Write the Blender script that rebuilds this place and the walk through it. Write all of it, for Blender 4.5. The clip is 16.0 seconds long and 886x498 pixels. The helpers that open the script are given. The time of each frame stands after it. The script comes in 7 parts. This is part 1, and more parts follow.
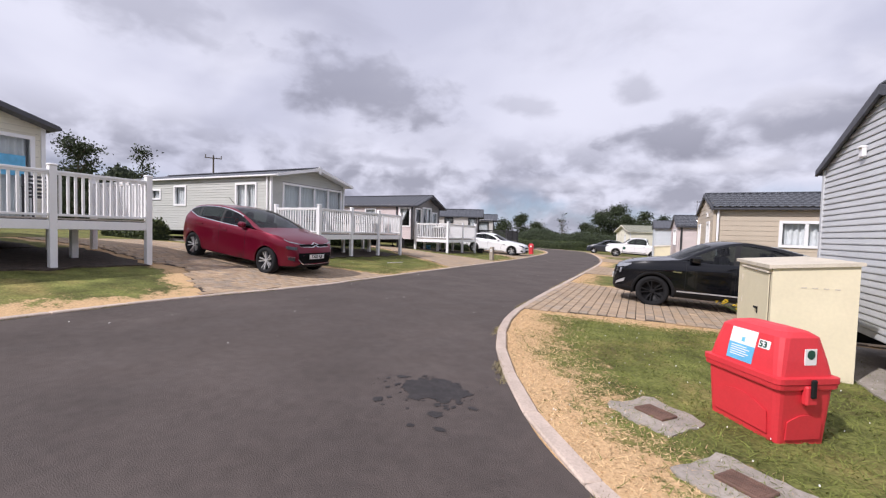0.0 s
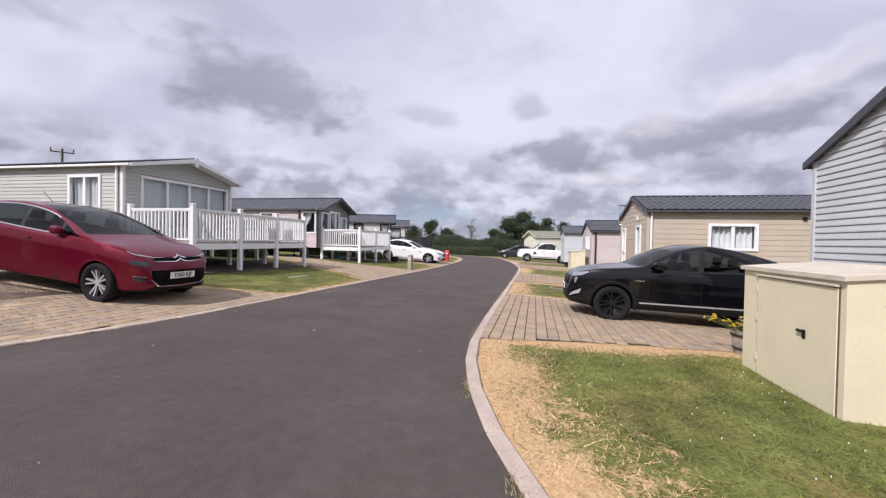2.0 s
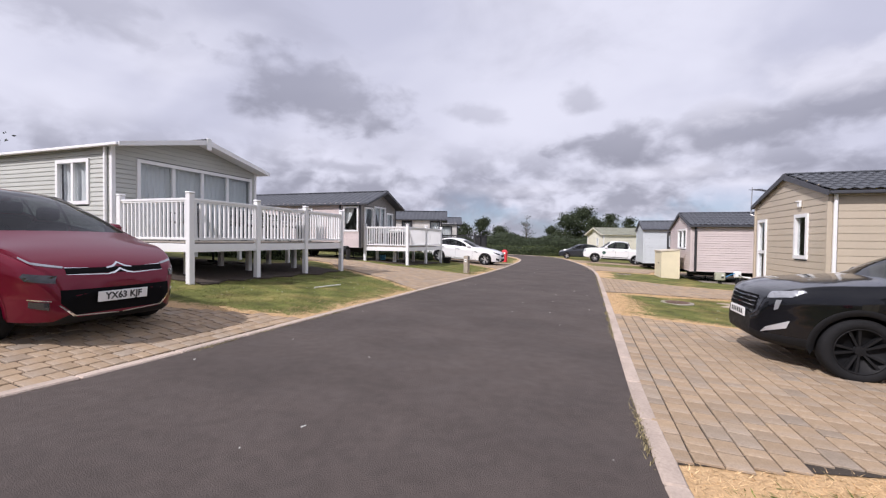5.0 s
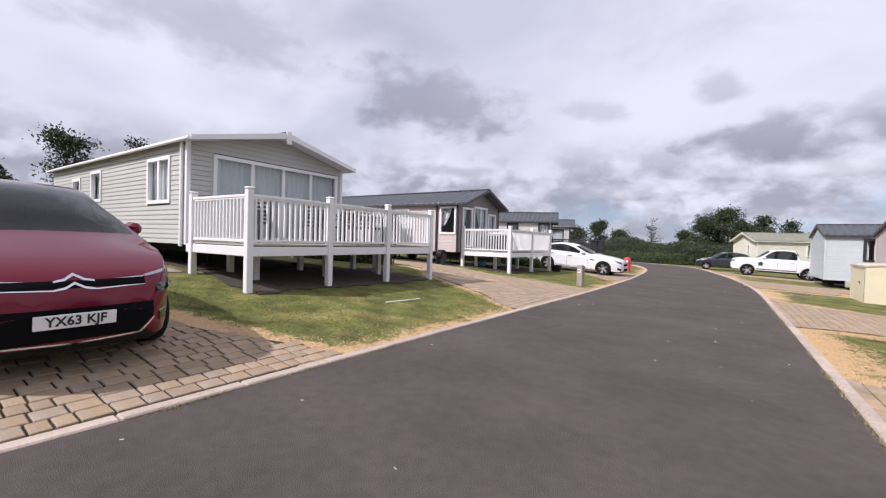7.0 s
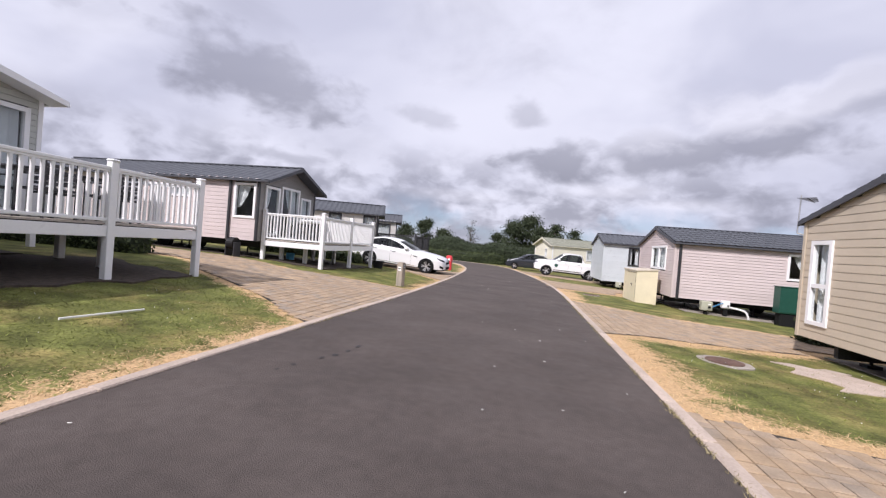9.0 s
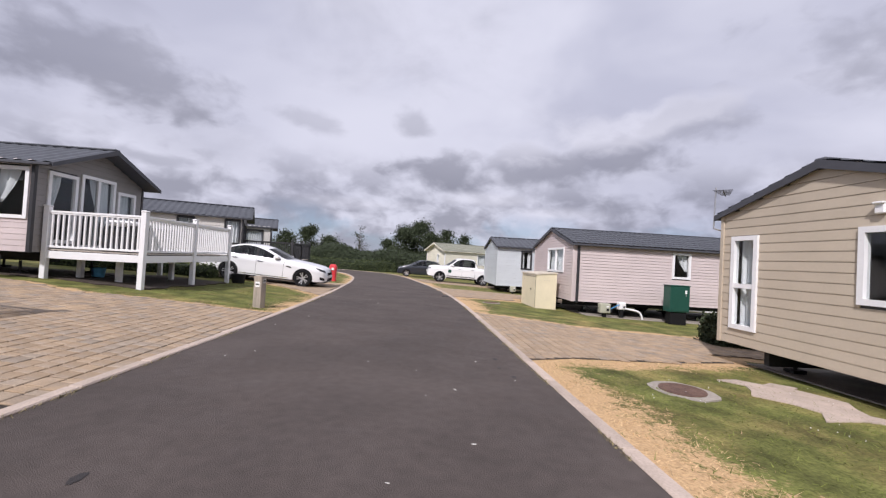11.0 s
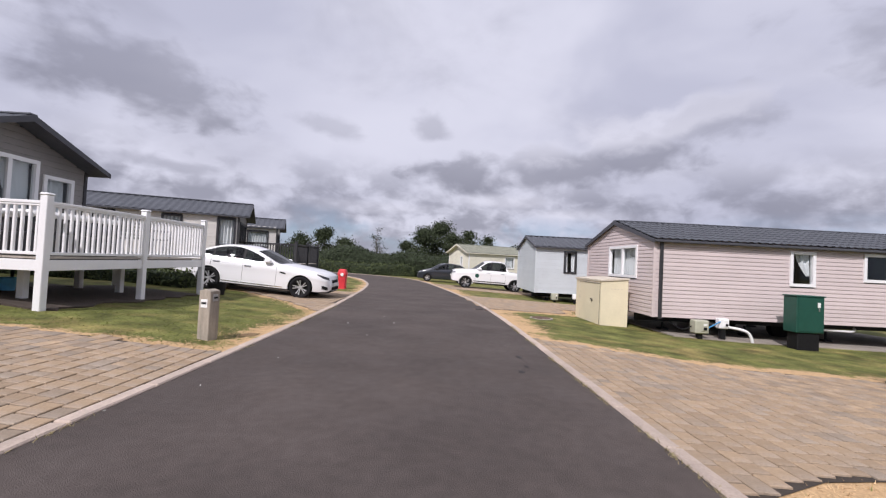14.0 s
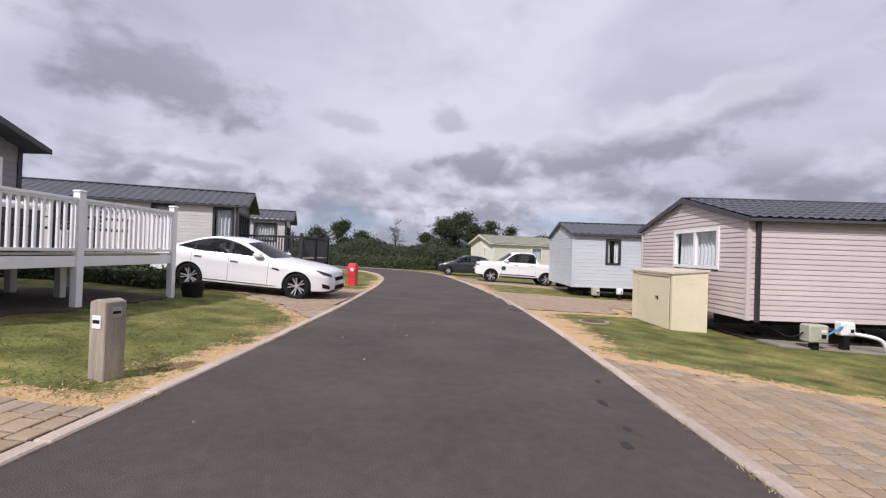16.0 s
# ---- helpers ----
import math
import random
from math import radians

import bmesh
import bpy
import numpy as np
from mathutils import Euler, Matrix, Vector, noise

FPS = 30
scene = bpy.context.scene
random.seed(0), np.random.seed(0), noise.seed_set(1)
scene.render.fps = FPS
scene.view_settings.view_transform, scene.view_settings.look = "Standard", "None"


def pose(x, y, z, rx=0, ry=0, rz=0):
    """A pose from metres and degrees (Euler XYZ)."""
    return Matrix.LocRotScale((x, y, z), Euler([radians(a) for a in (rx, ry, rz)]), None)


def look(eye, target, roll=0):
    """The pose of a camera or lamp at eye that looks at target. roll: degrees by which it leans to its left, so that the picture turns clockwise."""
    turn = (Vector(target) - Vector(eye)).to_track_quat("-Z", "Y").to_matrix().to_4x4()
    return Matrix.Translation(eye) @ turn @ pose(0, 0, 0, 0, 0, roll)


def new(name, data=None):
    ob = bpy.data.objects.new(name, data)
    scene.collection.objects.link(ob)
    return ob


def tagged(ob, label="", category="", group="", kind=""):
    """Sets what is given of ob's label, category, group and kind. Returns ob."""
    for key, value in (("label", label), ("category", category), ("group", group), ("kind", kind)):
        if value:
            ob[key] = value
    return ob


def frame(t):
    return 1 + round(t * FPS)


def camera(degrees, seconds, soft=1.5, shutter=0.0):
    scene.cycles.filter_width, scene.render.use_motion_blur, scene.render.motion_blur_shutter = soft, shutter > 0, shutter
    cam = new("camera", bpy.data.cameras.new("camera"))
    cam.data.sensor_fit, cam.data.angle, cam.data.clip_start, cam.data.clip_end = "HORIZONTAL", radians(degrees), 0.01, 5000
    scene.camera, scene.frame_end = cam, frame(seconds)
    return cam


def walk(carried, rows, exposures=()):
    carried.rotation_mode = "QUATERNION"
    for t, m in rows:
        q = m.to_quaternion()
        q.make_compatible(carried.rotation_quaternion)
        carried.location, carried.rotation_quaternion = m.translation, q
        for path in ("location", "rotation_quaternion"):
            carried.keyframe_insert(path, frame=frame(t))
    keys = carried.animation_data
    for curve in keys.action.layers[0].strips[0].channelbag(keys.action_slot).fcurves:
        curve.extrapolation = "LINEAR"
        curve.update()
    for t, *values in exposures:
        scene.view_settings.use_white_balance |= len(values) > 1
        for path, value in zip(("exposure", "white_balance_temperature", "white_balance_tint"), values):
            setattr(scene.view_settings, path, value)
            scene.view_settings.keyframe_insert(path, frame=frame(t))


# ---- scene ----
cam = camera(94.1, 16.0, soft=1.25)
METRES, EYE, TILT, LEAN, TURN = 18.4, 1.327, 0.0, 0.0, 25.4
ROWS = [
    (0.0, 0.0, 0.0, 0.0, 0.07, -2.3, -1.7),
    (0.5, -0.0044, 0.0278, -0.0016, -7.81, -2.6, -1.4),
    (1.0, -0.0104, 0.0571, -0.0011, -10.82, -2.04, -1.28),
    (1.5, -0.0118, 0.0878, -0.0021, -11.86, -1.4, -1.04),
    (2.0, -0.0156, 0.1202, -0.0019, -12.81, -1.01, -1.05),
    (2.5, -0.0145, 0.1519, -0.0021, -14.2, -0.9, -1.3),
    (3.0, -0.0158, 0.1834, -0.0018, -15.33, -1.03, -1.58),
    (5.5, -0.0006, 0.3298, -0.0031, -2.13, -1.16, -0.73),
    (6.0, 0.0047, 0.3608, -0.0016, 1.88, -1.0, -1.0),
    (6.5, 0.0058, 0.3914, 0.0009, 5.81, -1.04, -1.32),
    (7.0, 0.0103, 0.4202, 0.0006, 9.02, -1.22, -1.64),
    (7.5, 0.012, 0.4505, 0.0002, 10.29, -1.93, -1.87),
    (8.0, 0.0199, 0.4803, -0.0004, 5.36, -2.34, -2.54),
    (8.5, 0.029, 0.5128, -0.0021, -4.44, -1.85, -3.7),
    (9.0, 0.042, 0.5422, -0.0033, -14.15, -0.66, -4.7),
    (9.5, 0.0541, 0.5736, -0.004, -21.69, 0.59, -5.03),
    (10.0, 0.0662, 0.603, -0.0044, -26.54, 1.38, -4.75),
    (12.5, 0.1231, 0.7533, -0.0064, -30.04, 1.32, -2.84),
    (13.0, 0.1343, 0.7825, -0.0063, -28.9, 1.38, -2.67),
    (13.5, 0.1483, 0.8112, -0.0071, -27.7, 1.54, -2.72),
    (14.0, 0.1603, 0.8401, -0.007, -26.7, 1.67, -2.82),
    (14.5, 0.1743, 0.8683, -0.008, -25.87, 1.58, -2.87),
    (15.0, 0.1859, 0.8978, -0.0082, -25.33, 1.24, -2.7),
    (15.5, 0.2003, 0.9269, -0.0096, -24.69, 0.8, -2.32),
    (16.0, 0.212, 0.9576, -0.0097, -23.86, 0.54, -1.91),
]
walk(cam, [(t, pose(0, 0, EYE, TILT, LEAN, TURN) @ pose(METRES * x, METRES * y, METRES * z, 90 + pitch, roll, yaw)) for t, x, y, z, yaw, pitch, roll in ROWS],
     exposures=((0.0, 0.11, 6120, 18.5), (3.0, 0.06, 6120, 18.5), (6.5, 0.12, 6120, 18.5), (8.3, 0.2, 6120, 18.5), (10.0, 0.03, 6120, 18.5), (12.5, -0.06, 6120, 18.5), (16.0, -0.07, 6120, 18.5)))

# ---------------- world, sun ----------------
SUN_TO = Vector((-0.36, -0.62, 0.69)).normalized()
sun = new("sun", bpy.data.lights.new("sun", "SUN"))
sun.data.energy, sun.data.angle, sun.data.color = 4.1, radians(1.2), (1.0, 0.95, 0.88)
sun.matrix_world = look(Vector((0, 0, 40)) + SUN_TO * 10, (0, 0, 40))


def sky_world():
    w = bpy.data.worlds.new("sky")
    scene.world = w
    w.use_nodes = True
    n, l = w.node_tree.nodes, w.node_tree.links
    n.clear()

    def node(kind, **kw):
        o = n.new(kind)
        for k, v in kw.items():
            if k == "operation":
                o.operation = v
            elif k == "data_type":
                o.data_type = v
        return o

    def maths(op, a, b=None, c=None):
        o = n.new("ShaderNodeMath")
        o.operation = op
        for i, v in enumerate((a, b, c)):
            if v is None:
                continue
            if isinstance(v, (int, float)):
                o.inputs[i].default_value = v
            else:
                l.new(v, o.inputs[i])
        return o.outputs[0]

    def mixc(f, a, b):
        o = n.new("ShaderNodeMix")
        o.data_type = "RGBA"
        for i, v in ((0, f), (6, a), (7, b)):
            if isinstance(v, tuple):
                o.inputs[i].default_value = (*v, 1)
            elif isinstance(v, (int, float)):
                o.inputs[i].default_value = v
            else:
                l.new(v, o.inputs[i])
        return o.outputs[2]

    def ramp(v, lo, hi):
        o = n.new("ShaderNodeMapRange")
        o.interpolation_type = "SMOOTHSTEP"
        l.new(v, o.inputs[0])
        o.inputs[1].default_value, o.inputs[2].default_value = lo, hi
        return o.outputs[0]

    sky = n.new("ShaderNodeTexSky")
    sky.sky_type, sky.sun_disc = "NISHITA", False
    sky.sun_elevation = math.asin(SUN_TO.z)
    sky.sun_rotation = math.atan2(SUN_TO.x, SUN_TO.y)
    co = n.new("ShaderNodeTexCoord").outputs["Generated"]
    sep = n.new("ShaderNodeSeparateXYZ")
    l.new(co, sep.inputs[0])
    x, y, z = sep.outputs
    comb = n.new("ShaderNodeCombineXYZ")
    l.new(x, comb.inputs[0])
    l.new(y, comb.inputs[1])
    l.new(maths("MULTIPLY", maths("MAXIMUM", z, 0.0), 1.7), comb.inputs[2])
    layered = comb.outputs[0]

    def noisy(scale, detail, rough, seed):
        o = n.new("ShaderNodeTexNoise")
        m = n.new("ShaderNodeVectorMath")
        m.operation = "ADD"
        l.new(layered, m.inputs[0])
        m.inputs[1].default_value = (seed, seed * 0.7, seed * 1.3)
        l.new(m.outputs[0], o.inputs["Vector"])
        o.inputs["Scale"].default_value, o.inputs["Detail"].default_value, o.inputs["Roughness"].default_value = scale, detail, rough
        o.inputs["Distortion"].default_value = 0.35
        return o.outputs[0]

    big, mid, fine, veil = noisy(2.6, 6, 0.55, 3.1), noisy(8.0, 5, 0.5, 8.4), noisy(19.0, 4, 0.5, 5.2), noisy(1.7, 4, 0.5, 1.7)
    az = maths("ARCTAN2", maths("MULTIPLY", x, -1.0), y)
    el = maths("ARCSINE", z)
    rag = maths("ADD", maths("MULTIPLY", maths("SUBTRACT", mid, 0.5), 2.3), maths("MULTIPLY", maths("SUBTRACT", fine, 0.5), 1.1))

    def bank(a, e, wa, we, slope=0.0):
        da = maths("DIVIDE", maths("SUBTRACT", az, radians(a)), radians(wa))
        de = maths("SUBTRACT", maths("SUBTRACT", el, radians(e)), maths("MULTIPLY", da, radians(slope)))
        de = maths("DIVIDE", de, radians(we))
        r = maths("SQRT", maths("ADD", maths("MULTIPLY", da, da), maths("MULTIPLY", de, de)))
        return maths("MULTIPLY", ramp(maths("SUBTRACT", r, rag), 1.3, 0.35), maths("ADD", 0.86, maths("MULTIPLY", maths("MAXIMUM", maths("MINIMUM", de, 1.0), -1.0), -0.16)))

    grey = maths("MULTIPLY", ramp(big, 0.46, 0.72), 0.24)
    band = maths("MULTIPLY", ramp(el, radians(15), radians(7)), ramp(maths("ADD", maths("MULTIPLY", mid, 0.65), maths("MULTIPLY", fine, 0.35)), 0.37, 0.61))
    grey = maths("MAXIMUM", grey, maths("MULTIPLY", band, 0.72))
    for a, e, wa, we, sl, k in ((37, 18.4, 12, 4.4, 1.6, 0.7), (-4, 11.5, 8, 3.0, 0.5, 0.85), (-21, 13.6, 15, 3.0, -2.0, 0.74), (-34, 17, 8, 2.4, -1, 0.5), (33, 9.6, 9, 1.3, 0.3, 0.5), (1, 18, 2.6, 2.2, 0, 0.42), (15, 17, 5, 1.4, 0.6, 0.32), (66, 24, 15, 4, 0, 0.4), (-60, 22, 18, 5, 0, 0.5)):
        grey = maths("MAXIMUM", grey, maths("MULTIPLY", bank(a, e, wa, we, sl), k))
    white = mixc(ramp(veil, 0.36, 0.66), (0.56, 0.575, 0.65), (0.75, 0.76, 0.81))
    for a, e, wa, we, sl, k in ((-27, 17.2, 14, 2.2, -2.2, 0.7), (-9, 8.6, 7, 1.0, 0, 0.55), (-18, 6.8, 6, 0.9, 0, 0.55), (8, 7.0, 8, 0.9, 0, 0.4)):
        white = mixc(maths("MULTIPLY", bank(a, e, wa, we, sl), k), white, (0.86, 0.86, 0.89))
        grey = maths("MULTIPLY", grey, maths("SUBTRACT", 1.0, maths("MULTIPLY", bank(a, e, wa, we, sl), k * 0.8)))
    cloud = mixc(grey, white, (0.225, 0.23, 0.27))
    hole = maths("MULTIPLY", ramp(el, radians(7.5), radians(3)), ramp(big, 0.47, 0.58))
    blue = mixc(0.5, sky.outputs[0], (2.6, 4.2, 6.2))
    lay = n.new("ShaderNodeMix")
    lay.data_type = "RGBA"
    lay.inputs[0].default_value = 1.0
    lay.blend_type = "MULTIPLY"
    l.new(blue, lay.inputs[6])
    lay.inputs[7].default_value = (0.10, 0.10, 0.10, 1)
    out = mixc(maths("MULTIPLY", hole, 0.75), cloud, lay.outputs[2])
    bg = n.new("ShaderNodeBackground")
    l.new(out, bg.inputs[0])
    bg.inputs[1].default_value = 1.0
    o = n.new("ShaderNodeOutputWorld")
    l.new(bg.outputs[0], o.inputs[0])


sky_world()

# ---------------- materials ----------------


def mat(name, col, rough=0.6, metal=0.0, var=0.12, scale=6.0, bump=0.05, bscale=80.0, spec=0.5, rand=0.0, island=0.0, stretch=(1, 1, 1), coat=0.0, col2=None, patch=(0.45, 0.65), odd=None):
    m = bpy.data.materials.new(name)
    m.use_nodes = True
    n, l = m.node_tree.nodes, m.node_tree.links
    b = n["Principled BSDF"]
    b.inputs["Roughness"].default_value, b.inputs["Metallic"].default_value = rough, metal
    b.inputs["Specular IOR Level"].default_value = spec
    b.inputs["Coat Weight"].default_value, b.inputs["Coat Roughness"].default_value = coat, 0.04
    tc = n.new("ShaderNodeTexCoord")
    mp = n.new("ShaderNodeMapping")
    mp.inputs["Scale"].default_value = stretch
    l.new(tc.outputs["Object"], mp.inputs[0])

    def noise_at(s, d=4):
        o = n.new("ShaderNodeTexNoise")
        l.new(mp.outputs[0], o.inputs["Vector"])
        o.inputs["Scale"].default_value, o.inputs["Detail"].default_value = s, d
        return o.outputs[0]

    def hsv(c, val):
        o = n.new("ShaderNodeHueSaturation")
        l.new(c, o.inputs["Color"])
        l.new(val, o.inputs["Value"])
        return o.outputs[0]

    def rng(v, lo, hi, a=0.3, b_=0.7):
        o = n.new("ShaderNodeMapRange")
        l.new(v, o.inputs[0])
        o.inputs[1].default_value, o.inputs[2].default_value, o.inputs[3].default_value, o.inputs[4].default_value = a, b_, lo, hi
        return o.outputs[0]

    rgb = n.new("ShaderNodeRGB")
    rgb.outputs[0].default_value = (*col, 1)
    c = rgb.outputs[0]
    if col2:
        mx = n.new("ShaderNodeMix")
        mx.data_type = "RGBA"
        l.new(rng(noise_at(scale * 0.6, 6), 0, 1, *patch), mx.inputs[0])
        l.new(c, mx.inputs[6])
        mx.inputs[7].default_value = (*col2, 1)
        c = mx.outputs[2]
    if odd:
        # about one piece in five is of the other colour
        own = n.new("ShaderNodeNewGeometry").outputs["Random Per Island"] if island else n.new("ShaderNodeObjectInfo").outputs["Random"]
        mu, fr, mx = n.new("ShaderNodeMath"), n.new("ShaderNodeMath"), n.new("ShaderNodeMix")
        mu.operation, fr.operation, mx.data_type = "MULTIPLY", "FRACT", "RGBA"
        mu.inputs[1].default_value = 13.7
        l.new(own, mu.inputs[0])
        l.new(mu.outputs[0], fr.inputs[0])
        l.new(rng(fr.outputs[0], 0, 0.6, 0.7, 0.95), mx.inputs[0])
        l.new(c, mx.inputs[6])
        mx.inputs[7].default_value = (*odd, 1)
        c = mx.outputs[2]
    if var:
        c = hsv(c, rng(noise_at(scale), 1 - var, 1 + var))
        c = hsv(c, rng(noise_at(scale * 14), 1 - var * 0.7, 1 + var * 0.7))
    if rand:
        c = hsv(c, rng(n.new("ShaderNodeObjectInfo").outputs["Random"], 1 - rand, 1 + rand, 0, 1))
    if island:
        c = hsv(c, rng(n.new("ShaderNodeNewGeometry").outputs["Random Per Island"], 1 - island, 1 + island, 0, 1))
    l.new(c, b.inputs["Base Color"])
    if var:
        l.new(rng(noise_at(scale * 3), max(0.02, rough - 0.08), min(1, rough + 0.08)), b.inputs["Roughness"])
    if bump:
        bp = n.new("ShaderNodeBump")
        bp.inputs["Strength"].default_value, bp.inputs["Distance"].default_value = bump, 0.01
        l.new(noise_at(bscale, 5), bp.inputs["Height"])
        l.new(bp.outputs[0], b.inputs["Normal"])
    return m


def glass_mat(name, tint, gloss_rough=0.02):
    m = bpy.data.materials.new(name)
    m.use_nodes = True
    n, l = m.node_tree.nodes, m.node_tree.links
    n.clear()
    tr, gl, mx, fr, o = n.new("ShaderNodeBsdfTransparent"), n.new("ShaderNodeBsdfGlossy"), n.new("ShaderNodeMixShader"), n.new("ShaderNodeLayerWeight"), n.new("ShaderNodeOutputMaterial")
    tr.inputs[0].default_value = (*tint, 1)
    gl.inputs["Roughness"].default_value = gloss_rough
    fr.inputs[0].default_value = 0.5
    pw, ad = n.new("ShaderNodeMath"), n.new("ShaderNodeMath")
    pw.operation, ad.operation = "POWER", "MULTIPLY_ADD"
    l.new(fr.outputs["Facing"], pw.inputs[0])
    pw.inputs[1].default_value = 5.0
    l.new(pw.outputs[0], ad.inputs[0])
    ad.inputs[1].default_value, ad.inputs[2].default_value = 0.85, 0.045
    l.new(ad.outputs[0], mx.inputs[0])
    l.new(tr.outputs[0], mx.inputs[1])
    l.new(gl.outputs[0], mx.inputs[2])
    l.new(mx.outputs[0], o.inputs[0])
    return m


def ground_mat():
    """Mown grass that turns to straw along kerbs and paving; 'dry' is the distance to them in metres."""
    m = mat("lawn", (0.128, 0.137, 0.038), 0.9, var=0.5, scale=2.0, bump=1.0, bscale=45, spec=0.2, col2=(0.22, 0.18, 0.065), patch=(0.48, 0.70))
    n, l = m.node_tree.nodes, m.node_tree.links
    b = n["Principled BSDF"]
    green = b.inputs["Base Color"].links[0].from_socket
    at = n.new("ShaderNodeAttribute")
    at.attribute_name = "dry"
    tc = n.new("ShaderNodeTexCoord")
    tot = at.outputs["Fac"]
    for sc, k in ((1.1, 1.5), (6.0, 1.3), (32, 1.15)):
        ns = n.new("ShaderNodeTexNoise")
        ns.inputs["Scale"].default_value, ns.inputs["Detail"].default_value = sc, 4
        l.new(tc.outputs["Object"], ns.inputs["Vector"])
        ma = n.new("ShaderNodeMath")
        ma.operation = "MULTIPLY_ADD"
        l.new(ns.outputs[0], ma.inputs[0])
        ma.inputs[1].default_value = k
        l.new(tot, ma.inputs[2])
        tot = ma.outputs[0]
    rg = n.new("ShaderNodeMapRange")
    rg.interpolation_type = "SMOOTHSTEP"
    l.new(tot, rg.inputs[0])
    rg.inputs[1].default_value, rg.inputs[2].default_value, rg.inputs[3].default_value, rg.inputs[4].default_value = 2.47, 2.86, 1.0, 0.0
    mx = n.new("ShaderNodeMix")
    mx.data_type = "RGBA"
    l.new(rg.outputs[0], mx.inputs[0])
    l.new(green, mx.inputs[6])
    st = n.new("ShaderNodeTexNoise")
    st.inputs["Scale"].default_value, st.inputs["Detail"].default_value = 38, 5
    l.new(tc.outputs["Object"], st.inputs["Vector"])
    sm = n.new("ShaderNodeMix")
    sm.data_type = "RGBA"
    l.new(st.outputs[0], sm.inputs[0])
    sm.inputs[6].default_value, sm.inputs[7].default_value = (0.27, 0.17, 0.08, 1), (0.78, 0.54, 0.30, 1)
    l.new(sm.outputs[2], mx.inputs[7])
    l.new(mx.outputs[2], b.inputs["Base Color"])
    return m


LAWN = ground_mat()
ASPHALT = mat("asphalt", (0.083, 0.0675, 0.060), 0.85, var=0.17, scale=0.7, bump=0.8, bscale=140, spec=0.3)
OIL = mat("oil_stain", (0.026, 0.022, 0.021), 0.7, var=0.3, scale=9, bump=0.5, bscale=140)
CONCRETE = mat("concrete", (0.46, 0.375, 0.31), 0.9, var=0.16, scale=3, bump=0.4, bscale=60, rand=0.12)
SLAB = mat("slab_concrete", (0.31, 0.275, 0.235), 0.9, var=0.2, scale=2, bump=0.4, bscale=50)
PAVER = mat("paver", (0.365, 0.265, 0.168), 0.9, var=0.18, scale=5, bump=0.5, bscale=70, rand=0.13, col2=(0.30, 0.235, 0.172), odd=(0.275, 0.235, 0.19))
PAVER_REST = mat("paver_rest", (0.365, 0.265, 0.168), 0.9, var=0.18, scale=5, bump=0.5, bscale=70, island=0.13, col2=(0.30, 0.235, 0.172), odd=(0.275, 0.235, 0.19))
JOINT = mat("joint_sand", (0.045, 0.035, 0.026), 0.95, var=0.25, scale=4, bump=0.5, bscale=90)
SOIL = mat("bark_soil", (0.06, 0.045, 0.034), 0.95, var=0.4, scale=12, bump=1.0, bscale=30)
PVC = mat("white_pvc", (0.82, 0.82, 0.82), 0.35, var=0.03, scale=2, bump=0.01)
UNDER = mat("underframe_black", (0.02, 0.02, 0.022), 0.8, var=0.2)
BLACK_TRIM = mat("black_trim", (0.03, 0.03, 0.034), 0.5, var=0.1)
SLATE = mat("dark_metal_tile", (0.065, 0.07, 0.08), 0.5, var=0.12, scale=2, bump=0.05)
FASCIA_DARK = mat("anthracite_fascia", (0.06, 0.062, 0.072), 0.5, var=0.08)
GLASS = glass_mat("window_glass", (0.90, 0.92, 0.92))
CAR_GLASS = glass_mat("car_glass", (0.26, 0.29, 0.29))
CURTAIN = mat("pale_curtain", (0.76, 0.77, 0.78), 0.9, var=0.05, scale=5)
DARK_IN = mat("dark_room", (0.10, 0.09, 0.085), 0.9, var=0.2)
WOOD = mat("weathered_oak", (0.33, 0.29, 0.235), 0.85, var=0.22, scale=4, bump=0.5, bscale=30, stretch=(4, 4, 0.5))
CREAM = mat("cream_paint", (0.72, 0.65, 0.46), 0.55, var=0.04, scale=2, bump=0.03, bscale=40)
RED_PLASTIC = mat("red_moulded_plastic", (0.62, 0.035, 0.045), 0.5, var=0.05, scale=3, bump=0.05, bscale=120)
RUBBER = mat("rubber", (0.014, 0.014, 0.015), 0.85, var=0.1, spec=0.2)
STEEL = mat("galvanised_steel", (0.5, 0.5, 0.5), 0.4, metal=0.9, var=0.1)
WHITE_PAPER = mat("white_label", (0.8, 0.8, 0.78), 0.5, var=0.02)
BLUE_PAPER = mat("blue_label", (0.12, 0.42, 0.66), 0.5, var=0.15, scale=9)
GREEN_PAINT = mat("dark_green_paint", (0.012, 0.07, 0.05), 0.4, var=0.08)
GREY_BOX = mat("grey_meter_plastic", (0.42, 0.42, 0.33), 0.5, var=0.06)
INK = mat("black_ink", (0.02, 0.02, 0.02), 0.5, var=0)
PLATE = mat("plate_white", (0.8, 0.8, 0.78), 0.4, var=0.02)
LEAF = mat("leaf", (0.07, 0.09, 0.034), 0.75, var=0.2, island=0.3, bump=0, spec=0.3)
LEAF_DARK = mat("leaf_dark", (0.046, 0.06, 0.03), 0.8, var=0.2, island=0.28, bump=0, spec=0.3)
BARK = mat("bark", (0.10, 0.08, 0.06), 0.9, var=0.3, bump=0.6, bscale=25)
BLADE = mat("grass_blade", (0.15, 0.17, 0.042), 0.8, var=0.1, island=0.4, bump=0, spec=0.2)
